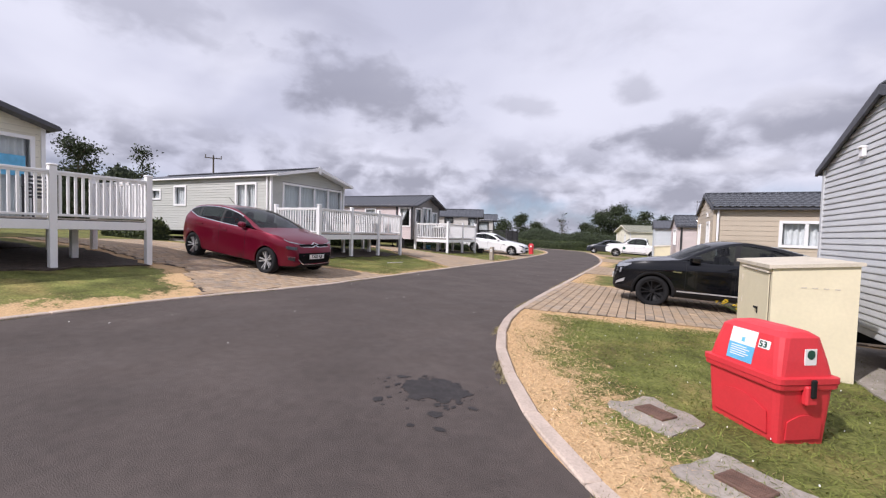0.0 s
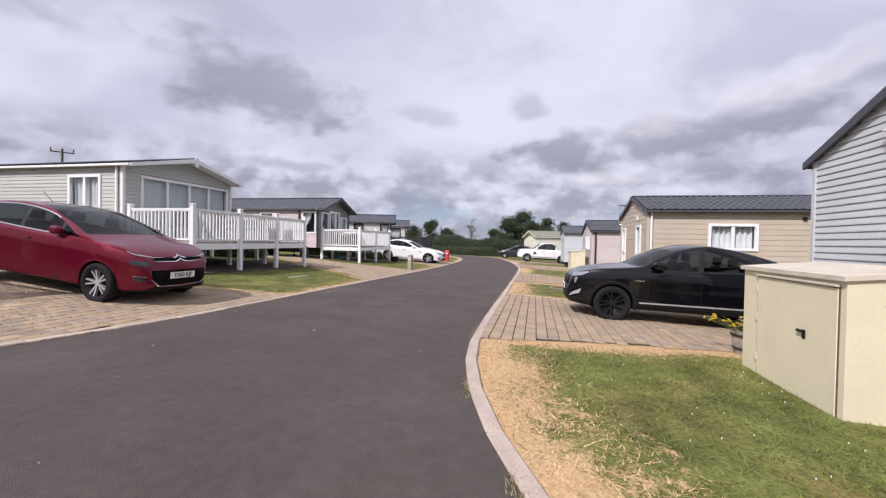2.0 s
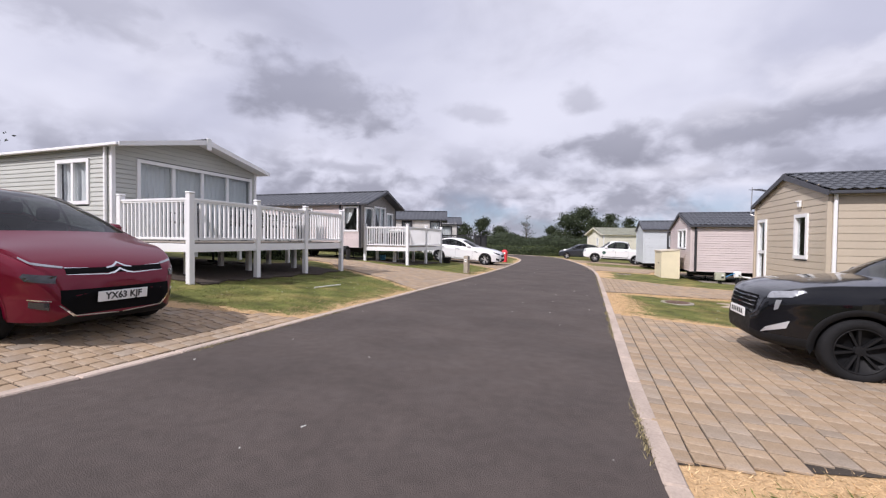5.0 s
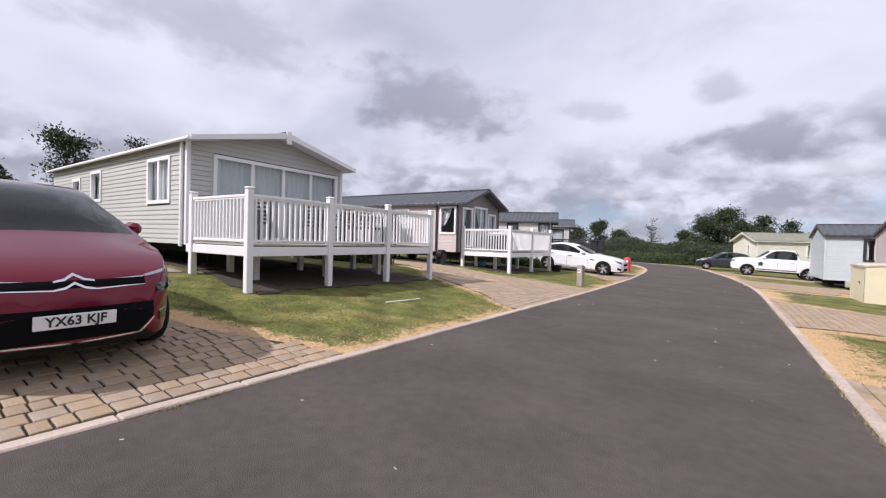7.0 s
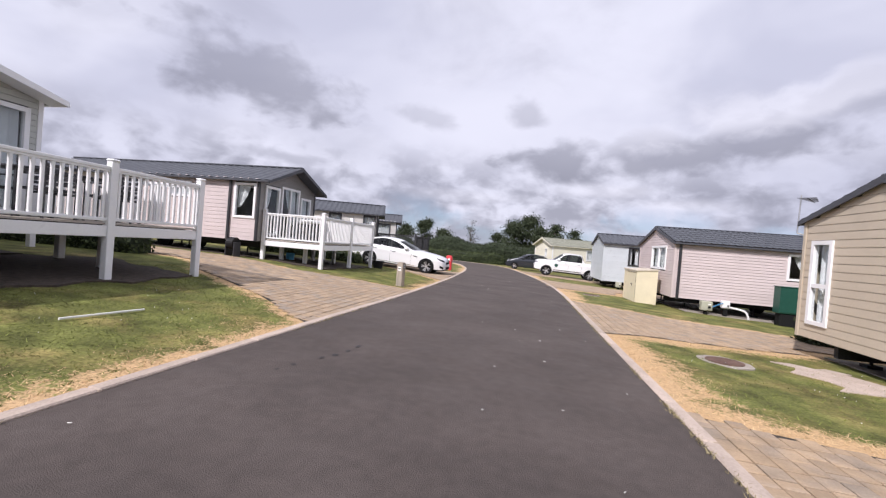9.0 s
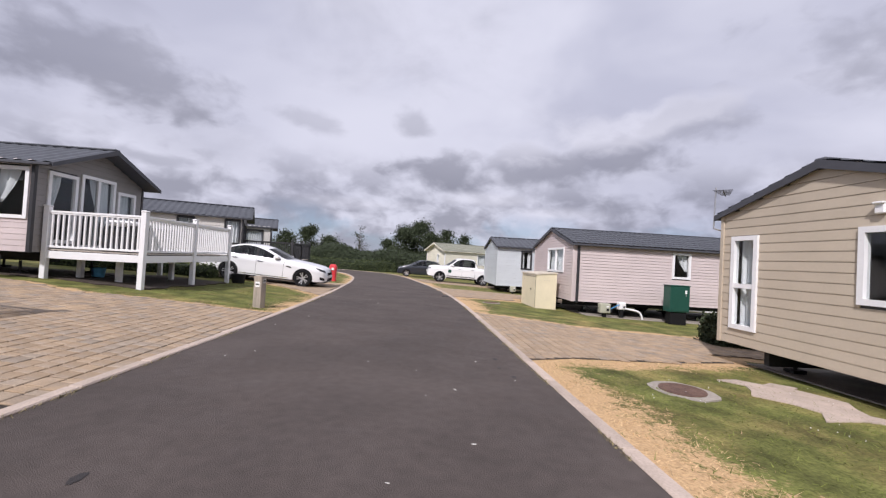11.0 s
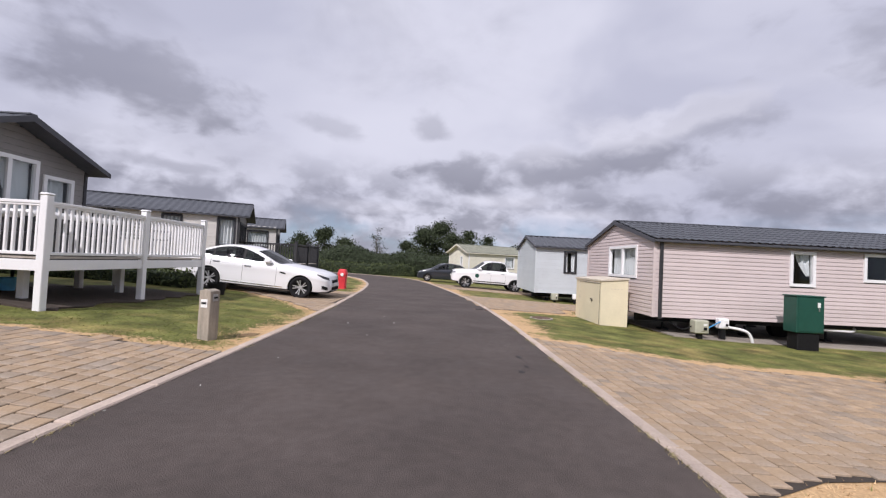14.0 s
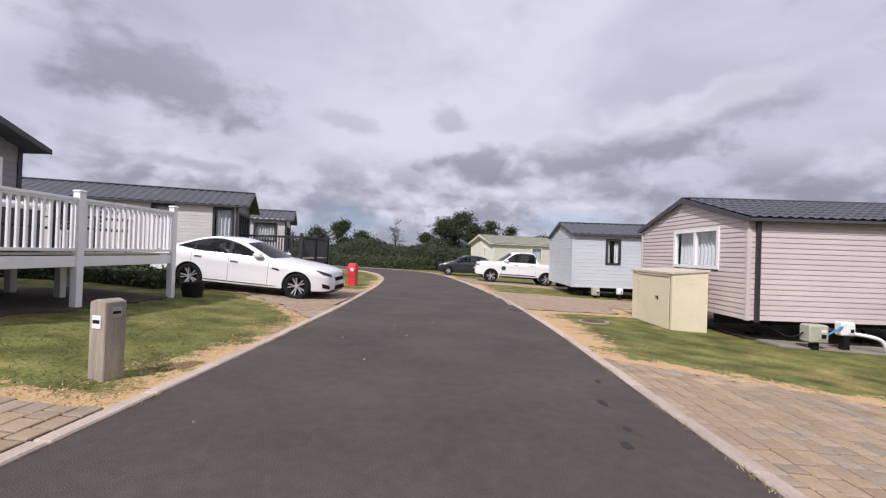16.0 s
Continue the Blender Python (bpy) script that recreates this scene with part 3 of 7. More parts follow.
def caravan(label, fx, sgn, y0, y1, zb, ze, zr, length, clad, fascia, roof_m, frame_m, near, front, trim, over=0.35, board_h=BOARD_H, pipe=None, ribs=0.0, tiles=False, ridge_detail=True, front_clad=None, king=False):
    """A holiday home on a steel frame. fx: its front end, which faces +x (sgn 1) or -x (sgn -1); y0, y1: its long walls; zb, ze, zr: underside, eaves, ridge.
    near and front: openings (u0, u1, z0, z1, kind), u being metres back from the front, or across it from y0."""
    gx, gy = fx - sgn * 1.0, (y0 + y1) / 2
    g = H(gx, gy)
    home = thing("static_caravan", (gx, gy, g), label, "static caravan")

    def pt(x, y, z):
        return (x - gx, y - gy, z - g)
    half = (y1 - y0) / 2

    def near_pl(u, o, z):
        return pt(fx - sgn * u, y0 - o, z)

    def far_pl(u, o, z):
        return pt(fx - sgn * u, y1 + o, z)

    def front_pl(u, o, z):
        return pt(fx + sgn * o, y0 + u, z)

    def back_pl(u, o, z):
        return pt(fx - sgn * (length + o), y0 + u, z)

    def gable(u):
        return ze + (zr - ze) * (1 - abs(u - half) / half)
    clad_wall(home, "side_wall", near_pl, 0, length, zb, lambda u: ze, near, clad, BLACK_TRIM, board_h)
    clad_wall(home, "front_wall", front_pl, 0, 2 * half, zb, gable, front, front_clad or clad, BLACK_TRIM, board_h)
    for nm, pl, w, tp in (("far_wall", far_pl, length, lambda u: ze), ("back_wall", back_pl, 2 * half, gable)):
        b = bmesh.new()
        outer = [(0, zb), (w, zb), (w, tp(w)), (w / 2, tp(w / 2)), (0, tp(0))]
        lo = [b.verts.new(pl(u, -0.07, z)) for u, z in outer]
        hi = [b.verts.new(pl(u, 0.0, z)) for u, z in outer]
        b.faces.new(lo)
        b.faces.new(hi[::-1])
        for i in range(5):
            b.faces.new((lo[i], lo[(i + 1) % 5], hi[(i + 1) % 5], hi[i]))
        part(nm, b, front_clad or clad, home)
    b = bmesh.new()
    box(b, *[v for a, c in zip(pt(fx - sgn * 0.07, y0 + 0.07, zb), pt(fx - sgn * (length - 0.05), y1 - 0.07, zb + 0.12)) for v in (a, c)])
    part("floor_deck", b, DARK_IN, home)
    b = bmesh.new()
    for k in (0.25, 0.75):
        yy = y0 + (y1 - y0) * k
        box(b, *[v for a, c in zip(pt(fx - sgn * 0.1, yy - 0.05, zb - 0.24), pt(fx - sgn * (length - 0.1), yy + 0.05, zb - 0.002)) for v in (a, c)])
    part("chassis", b, UNDER, home)
    x = 0.8
    while x < length:
        for k in (0.2, 0.8):
            yy = y0 + (y1 - y0) * k
            px = fx - sgn * x
            bb = bmesh.new()
            lx, ly, lz = pt(px, yy, H(px, yy) - 0.02)
            top = zb - 0.24 - g
            rod(bb, (lx, ly, lz + 0.05), (lx, ly, top), 0.03)
            box(bb, lx - 0.12, lx + 0.12, ly - 0.1, ly + 0.1, lz, lz + 0.1)
            part("axle_stand", bb, UNDER, home)
        x += 2.4
    for k in ((y0 + half * 0.55), (y1 - half * 0.55)):
        bb = bmesh.new()
        px = fx - sgn * 4.5
        lx, ly, lz = pt(px, k, H(px, k))
        rod(bb, (lx, ly - 0.09, lz + 0.3), (lx, ly + 0.09, lz + 0.3), 0.3, n=20)
        part("road_wheel", bb, RUBBER, home)
    # roof: two slopes with thickness, ribs or tile courses
    oe, slope = 0.12, (zr - ze) / half
    for sd, nm in ((-1, "roof_slope"), (1, "roof_slope")):
        b = bmesh.new()
        ye = gy + sd * (half + oe)
        zE = ze - slope * oe

        def rp(d, s, lift):
            """d back from the front overhang, s from eave (0) to ridge (1)."""
            return pt(fx + sgn * over - sgn * d, ye + (gy - ye) * s, zE + (zr - zE) * s + 0.03 + lift)
        total = length + over + 0.1
        if tiles or ribs:
            pitch = 0.2 if tiles else ribs
            cols = int(total / pitch * 4)
            rowsn = 7 if tiles else 1
            grid = []
            for j in range(rowsn):
                for e in (0, 1):
                    s = (j + e) / rowsn
                    rr = []
                    for i in range(cols + 1):
                        d = total * i / cols
                        ph = i % 4
                        wave = (0.03, 0.018, 0.0, 0.018)[ph] if tiles else (0.0, 0.028, 0.028, 0.0)[ph]
                        rr.append(b.verts.new(rp(d, s, wave + (0.022 * (1 - e) if tiles else 0))))
                    grid.append(rr)
            for r, s in zip(grid, grid[1:]):
                for i in range(cols):
                    b.faces.new((r[i], r[i + 1], s[i + 1], s[i]))
        lo = [b.verts.new(rp(d, s, -0.012)) for d, s in ((0, 0), (total, 0), (total, 1), (0, 1))]
        hi = [b.verts.new(rp(d, s, -0.05)) for d, s in ((0, 0), (total, 0), (total, 1), (0, 1))]
        b.faces.new(lo)
        b.faces.new(hi[::-1])
        for i in range(4):
            b.faces.new((lo[i], lo[(i + 1) % 4], hi[(i + 1) % 4], hi[i]))
        part(nm, b, roof_m, home)
        # gutter along the eave, bargeboards at both ends
        b = bmesh.new()
        p0, p1 = pt(fx + sgn * over, ye, zE - 0.045), pt(fx - sgn * (length + 0.1), ye + sd * 0.07, zE + 0.018)
        box(b, p0[0], p1[0], p0[1], p1[1], p0[2], p1[2], bevel=0.01)
        part("gutter", b, fascia, home)
        for d0 in (over, -length - 0.07):
            b = bmesh.new()
            prof = [(ye + sd * 0.02, zE - 0.06), (gy, zr - 0.08), (gy, zr + 0.05), (ye + sd * 0.02, zE + 0.035)]
            xa, xb = fx + sgn * d0, fx + sgn * (d0 + 0.035)
            prism(b, [(p[0] - gy, p[1] - g) for p in prof], "x", xa - gx, xb - gx)
            part("bargeboard", b, fascia, home)
        # soffit under the front overhang
        if over > 0.15:
            b = bmesh.new()
            prof = [(ye, zE - 0.05), (gy, zr - 0.05), (gy, zr - 0.03), (ye, zE - 0.03)]
            prism(b, [(p[0] - gy, p[1] - g) for p in prof], "x", fx + sgn * 0.03 - gx, fx + sgn * (over - 0.002) - gx)
            part("soffit", b, fascia, home)
    b = bmesh.new()
    p0, p1 = pt(fx + sgn * (over + 0.02), gy - 0.09, zr + 0.02), pt(fx - sgn * (length + 0.1), gy + 0.09, zr + 0.075)
    box(b, p0[0], p1[0], p0[1], p1[1], p0[2], p1[2], bevel=0.02)
    part("ridge_cap", b, roof_m, home)
    # corner posts
    for yy in (y0, y1):
        b = bmesh.new()
        s = -1 if yy == y0 else 1
        p0, p1 = pt(fx - sgn * 0.05, yy - s * 0.05, zb - 0.01), pt(fx + sgn * 0.032, yy + s * 0.032, ze - 0.02)
        box(b, p0[0], p1[0], p0[1], p1[1], p0[2], p1[2], bevel=0.006)
        part("corner_post", b, trim, home)
    if pipe is not None:
        for u, m_, wd in pipe:
            b = bmesh.new()
            p0, p1 = near_pl(u, 0.02, zb - 0.05), near_pl(u + wd, 0.08, ze - 0.05)
            box(b, p0[0], p1[0], p0[1], p1[1], p0[2], p1[2], bevel=0.012)
            part("downpipe", b, m_, home)
    for holes, pl in ((near, near_pl), (front, front_pl)):
        for h in holes:
            o = h[4]
            window(home, pl, h, o.get("frame", frame_m), o.get("panes", 1), o.get("split"), o.get("curtains", "full"))
    if king:
        part("ridge_post", boxed(*[v for a, c in zip(pt(fx + sgn * (over + 0.02), gy - 0.07, zr - 0.22), pt(fx + sgn * (over + 0.06), gy + 0.07, zr + 0.09)) for v in (a, c)], bevel=0.01), fascia, home)
    return home


CLAD_B = mat("sage_grey_vinyl", (0.48, 0.49, 0.455), 0.5, var=0.04, scale=1.5, bump=0.02, rand=0.03)
CLAD_PINK = mat("dusty_pink_vinyl", (0.58, 0.50, 0.485), 0.5, var=0.04, scale=1.5, bump=0.02, rand=0.03)
CLAD_BEIGE = mat("beige_vinyl", (0.49, 0.42, 0.325), 0.5, var=0.04, scale=1.5, bump=0.02, rand=0.03)
CLAD_GREY = mat("silver_grey_vinyl", (0.53, 0.545, 0.555), 0.45, var=0.05, scale=1.5, bump=0.02, rand=0.03)
CLAD_PALE = mat("pale_blue_grey_vinyl", (0.52, 0.56, 0.58), 0.5, var=0.04, scale=1.5, bump=0.02, rand=0.03)
CLAD_CREAM = mat("cream_vinyl", (0.72, 0.69, 0.57), 0.5, var=0.04, scale=1.5, bump=0.02, rand=0.03)
CLAD_STONE = mat("stone_grey_vinyl", (0.60, 0.58, 0.545), 0.5, var=0.04, scale=1.5, bump=0.02, rand=0.03)
# darker cladding: shade on the lane-facing ends is put into the colour
CLAD_SHADED = mat("shaded_front_panel", (0.25, 0.235, 0.225), 0.55, var=0.06, scale=1.5, bump=0.03, rand=0.03)
ROOF_GREEN = mat("green_grey_tile", (0.24, 0.245, 0.19), 0.6, var=0.12, scale=3)
W = {}


def turn_home(home, corner, degrees):
    """Turn a home about one of its corners."""
    c, q = Vector((*corner, home.location.z)), Matrix.Rotation(radians(degrees), 3, "Z")
    home.location = c + q @ (home.location - c)
    home.rotation_euler = (0, 0, radians(degrees))


# cream home with a big deck, beside the start
caravan("cream static caravan with anthracite eaves behind a white deck", -12.5, 1, 0.75, 4.68, 1.2, 3.48, 4.1, 9.5, CLAD_CREAM, FASCIA_DARK, SLATE, PVC,
        [], [(2.75, 3.75, 1.35, 3.2, W), (0.6, 1.6, 1.35, 3.2, W)], PVC, over=0.4)
# sage grey home with patio doors
caravan("sage grey static caravan with white patio doors and white eaves", -12.42, 1, 11.14, 15.28, 1.1, 3.29, 3.77, 9.5, CLAD_B, PVC, SLATE, PVC,
        [(0.75, 1.9, 2.0, 3.0, {"panes": 2}), (4.95, 5.75, 2.15, 2.98, W), (6.7, 7.4, 2.42, 2.86, W)],
        [(0.53, 3.95, 1.22, 3.05, {"panes": 4})], PVC, over=0.42, pipe=[(0.12, PVC, 0.07)], board_h=0.105, king=True)
# dusty pink home on the far side of the middle drive
caravan("dusty pink static caravan with dark eaves and a bay front", -12.35, 1, 21.55, 25.2, 0.86, 2.9, 3.6, 10.0, CLAD_PINK, FASCIA_DARK, SLATE, PVC,
        [(0.1, 0.88, 1.62, 2.75, {"curtains": "tied_end"}), (2.6, 3.4, 2.2, 2.7, W), (5.5, 6.1, 2.1, 2.7, W)],
        [(0.35, 1.15, 1.1, 2.75, {"curtains": "tied"}), (1.3, 2.45, 1.0, 2.85, {"panes": 2, "curtains": "tied_end"}), (2.6, 3.3, 1.6, 2.6, W)], BLACK_TRIM, over=0.45, pipe=[(1.0, BLACK_TRIM, 0.09)], ribs=0.3, front_clad=CLAD_SHADED)
# stone grey home behind the white saloon
stone_home = caravan("stone grey static caravan with dark window frames and dark tiled roof", -12.78, 1, 33.9, 37.2, 0.6, 2.78, 3.45, 10.0, CLAD_STONE, FASCIA_DARK, SLATE, BLACK_TRIM,
        [(0.0 + 0.12, 0.85, 1.4, 2.62, W), (2.2, 2.95, 2.2, 2.62, W), (4.6, 5.4, 2.2, 2.62, W)], [(0.4, 2.9, 0.9, 2.5, {"panes": 4})], BLACK_TRIM, over=0.4, ribs=0.3, front_clad=CLAD_SHADED)
far_home = caravan("pale stone static caravan far down the lane", -13.9, 1, 41.4, 45.0, 0.6, 2.75, 3.4, 9.0, CLAD_STONE, FASCIA_DARK, SLATE, BLACK_TRIM,
        [(0.5, 1.7, 1.5, 2.5, W)], [(0.5, 2.8, 1.0, 2.4, {"panes": 3})], BLACK_TRIM, over=0.4, ribs=0.3)
turn_home(stone_home, (-12.78, 33.9), 19)
turn_home(far_home, (-13.9, 41.4), 18)
# right-hand row
caravan("silver grey static caravan with a dark bargeboard", 2.72, -1, 5.25, 8.86, 0.16, 2.56, 3.3, 9.5, CLAD_GREY, FASCIA_DARK, SLATE, PVC, [], [], CLAD_GREY, over=0.06, board_h=0.09)
caravan("beige static caravan with white window frames and dark tiles", 2.1, -1, 15.38, 19.2, 0.0, 2.36, 2.93, 10.0, CLAD_BEIGE, FASCIA_DARK, SLATE, PVC,
        [(1.65, 2.9, 1.2, 1.95, {"panes": 2, "curtains": "full"}), (4.4, 5.15, 0.98, 1.98, {"curtains": "none"})],
        [(0.78, 1.36, 0.96, 1.94, {"curtains": "none"}), (3.0, 3.54, 0.3, 1.92, {"split": 0.75, "curtains": "full"})], CLAD_BEIGE, over=0.06, board_h=0.15, pipe=[(0.06, PVC, 0.06)], tiles=True)
caravan("dusty pink static caravan with slate tiled roof", 1.9, -1, 26.08, 30.75, 0.0, 2.06, 2.72, 10.0, CLAD_PINK, FASCIA_DARK, SLATE, PVC,
        [(3.68, 4.34, 1.0, 1.9, {"curtains": "tied_end"}), (5.7, 6.45, 1.2, 1.93, {"curtains": "none"})], [(0.9, 2.75, 1.0, 1.92, {"panes": 2})], CLAD_PINK, over=0.08, board_h=0.105, pipe=[(0.12, BLACK_TRIM, 0.09)], tiles=True)
caravan("pale blue grey static caravan with dark roof", 1.05, -1, 35.4, 39.6, -0.12, 2.16, 2.75, 9.0, CLAD_PALE, FASCIA_DARK, SLATE, BLACK_TRIM,
        [(1.4, 2.0, 0.9, 1.95, {"curtains": "sides"})], [], CLAD_PALE, over=0.08, board_h=0.15, ribs=0.3)
end_home = caravan("cream static caravan with green grey tiled roof", -0.93, -1, 50.6, 54.6, -0.1, 2.05, 2.75, 9.0, CLAD_CREAM, CLAD_CREAM, ROOF_GREEN, PVC,
        [(3.6, 4.6, 0.8, 1.8, W)], [(1.2, 1.6, 0.9, 1.7, W)], PVC, over=0.3, board_h=0.12, tiles=True)
turn_home(end_home, (-0.93, 50.6), 23)


# ---------------- decks ----------------
DECK_BOARD = mat("deck_board", (0.40, 0.36, 0.31), 0.8, var=0.15, scale=3, bump=0.2, stretch=(1, 8, 1))


def deck(label, x0, x1, y0, y1, zd, post_ys, rails, side_lo_x, side_hi_x, white=PVC):
    """A raised white deck with balustrade. x1: the front edge; rails: height of the handrail over the boards; side_*_x: how far back each side rail runs."""
    gx, gy = x1 - 0.5, (y0 + y1) / 2
    g = H(gx, gy)
    d = thing("raised_deck", (gx, gy, g), label, "decking")

    def bx(name, xa, xb, ya, yb, za, zb, m=None, bev=0.006):
        return part(name, boxed(xa - gx, xb - gx, ya - gy, yb - gy, za - g, zb - g, bevel=bev), m or white, d)
    n = int((x1 - x0) / 0.15)
    for i in range(n):
        a = x0 + (x1 - x0) * i / n
        bx("board", a + 0.004, a + (x1 - x0) / n - 0.004, y0, y1, zd - 0.06, zd - 0.03, DECK_BOARD, 0)
    bx("fascia", x1 - 0.005, x1 + 0.03, y0, y1, zd - 0.25, zd - 0.075)
    for yy, s in ((y0, -1), (y1, 1)):
        bx("fascia", x0, x1, yy, yy + s * 0.03, zd - 0.25, zd - 0.075)
    for i in range(4):
        xx = x0 + (x1 - x0) * (i + 0.5) / 4
        bx("joist", xx - 0.025, xx + 0.025, y0 + 0.02, y1 - 0.02, zd - 0.2, zd - 0.032, UNDER, 0)
    sp = mesh_of(boxed(-0.021, 0.021, -0.021, 0.021, 0, rails - 0.09, bevel=0.006), "spindle", white)
    cap = mesh_of(boxed(-0.075, 0.075, -0.075, 0.075, 0, 0.045, bevel=0.02), "post_cap", white)

    def post(x, y, tall=True):
        lo = H(x, y) - 0.05
        hi = zd + rails + 0.08 if tall else zd - 0.04
        m = white
        p = part("post", boxed(x - gx - 0.06, x - gx + 0.06, y - gy - 0.06, y - gy + 0.06, lo - g, hi - g, bevel=0.008), m, d)
        if tall:
            again("post_cap", cap, Matrix.Translation((x - gx, y - gy, hi - g)), p)

    def span(xa, ya, xb, yb):
        v = Vector((xb - xa, yb - ya, 0))
        ln = v.length
        t = v / ln
        for zlo, zhi, wd, nm in ((zd + rails - 0.05, zd + rails, 0.04, "handrail"), (zd + rails - 0.085, zd + rails - 0.05, 0.028, "upper_rail"), (zd + 0.0, zd + 0.05, 0.028, "bottom_rail")):
            b = boxed(0, ln - 0.12, -wd, wd, zlo - g, zhi - g, bevel=0.006)
            o = part(nm, b, white, d)
            o.matrix_basis = Matrix.Translation((xa - gx + t.x * 0.06, ya - gy + t.y * 0.06, 0)) @ Matrix.Rotation(math.atan2(t.y, t.x), 4, "Z")
        k = int(ln / 0.115)
        for i in range(1, k):
            p = Vector((xa, ya, 0)) + v * (i / k)
            again("spindle", sp, Matrix.Translation((p.x - gx, p.y - gy, zd + 0.04 - g)), d)
    for y in post_ys:
        post(x1, y)
    for a, b in zip(post_ys, post_ys[1:]):
        span(x1, a, x1, b)
    for yy, xe in ((post_ys[0], side_lo_x), (post_ys[-1], side_hi_x)):
        if xe is None:
            continue
        k = max(1, round((x1 - xe) / 2.0))
        for i in range(k):
            xa, xb = x1 - (x1 - xe) * i / k, x1 - (x1 - xe) * (i + 1) / k
            post(xb, yy)
            span(xb, yy, xa, yy)
    for y in post_ys[:-1]:
        post(x1 - 1.0, y + 0.75, False)
        if x0 < x1 - 2:
            post(x0 + 0.3, y + 0.75, False)
    return d


deck("white balustraded deck in front of a cream caravan", -12.44, -10.1, -0.2, 5.6, 1.42, [-1.4 + 1.2, 2.1, 3.9, 5.6], 0.87, None, -12.4)
deck("white balustraded deck with patio furniture on it", -12.38, -10.1, 11.14, 16.57, 1.2, [11.14, 12.94, 14.76, 16.57], 0.86, -12.15, -16.5)
deck("white balustraded deck with a covered lounger on it", -12.32, -10.1, 21.85, 26.3, 0.98, [21.85, 24.08, 26.3], 0.86, -12.25, -12.3)
deck("dark grey balustraded deck in front of a stone grey caravan", -13.0, -10.4, 34.6, 38.2, 0.75, [34.6, 36.4, 38.2], 0.9, -13.0, None, white=BLACK_TRIM)


# ---------------- cars ----------------
from mathutils.bvhtree import BVHTree

PAINT_RED = mat("dark_red_metallic_paint", (0.145, 0.0025, 0.019), 0.3, metal=0.45, var=0, bump=0, spec=0.25, coat=0.6)
PAINT_BLACK = mat("black_paint", (0.003, 0.0034, 0.005), 0.15, var=0, bump=0, spec=0.2, coat=0.7)
PAINT_WHITE = mat("white_paint", (0.80, 0.80, 0.80), 0.3, var=0, bump=0, spec=0.3, coat=1.0)
PAINT_NAVY = mat("dark_grey_blue_paint", (0.02, 0.024, 0.032), 0.3, var=0, bump=0, spec=0.3, coat=1.0)
CHROME = mat("chrome", (0.75, 0.75, 0.76), 0.15, metal=1.0, var=0, bump=0)
BLACK_PLASTIC = mat("black_plastic", (0.010, 0.010, 0.011), 0.6, spec=0.25, var=0.08, bump=0.02)
LENS = mat("lamp_lens", (0.36, 0.37, 0.39), 0.12, metal=0.5, var=0.1, scale=30, bump=0, coat=1.0)
DARK_LENS = mat("smoked_lens", (0.03, 0.03, 0.034), 0.12, metal=0.3, var=0.1, scale=20, bump=0, coat=1.0)
# blacker than the plastic: shade of the recessed grille, put into the colour
GRILLE = mat("grille_recess_shade", (0.004, 0.004, 0.0045), 0.75, var=0, bump=0, spec=0.1)
RED_LENS = mat("red_lens", (0.35, 0.01, 0.01), 0.15, var=0, bump=0, coat=1.0)
ALLOY = mat("alloy", (0.62, 0.62, 0.63), 0.35, metal=0.6, var=0.05, bump=0)
CABIN = mat("cabin_fabric", (0.03, 0.03, 0.032), 0.9, var=0.1)


def curve_at(pts, s):
    """A smooth value through (s, v) pairs, monotone between them."""
    if s <= pts[0][0]:
        return pts[0][1]
    for i in range(len(pts) - 1):
        (a, va), (b, vb) = pts[i], pts[i + 1]
        if s <= b:
            def slope(j):
                if j <= 0 or j >= len(pts) - 1:
                    return 0.0 if 0 < j else (pts[1][1] - pts[0][1]) / (pts[1][0] - pts[0][0])
                d0 = (pts[j][1] - pts[j - 1][1]) / (pts[j][0] - pts[j - 1][0])
                d1 = (pts[j + 1][1] - pts[j][1]) / (pts[j + 1][0] - pts[j][0])
                return 0.0 if d0 * d1 <= 0 else 2 * d0 * d1 / (d0 + d1)
            h = b - a
            u = (s - a) / h
            m0, m1 = slope(i) * h, slope(i + 1) * h
            return (2 * u ** 3 - 3 * u * u + 1) * va + (u ** 3 - 2 * u * u + u) * m0 + (3 * u * u - 2 * u ** 3) * vb + (u ** 3 - u * u) * m1
    return pts[-1][1]


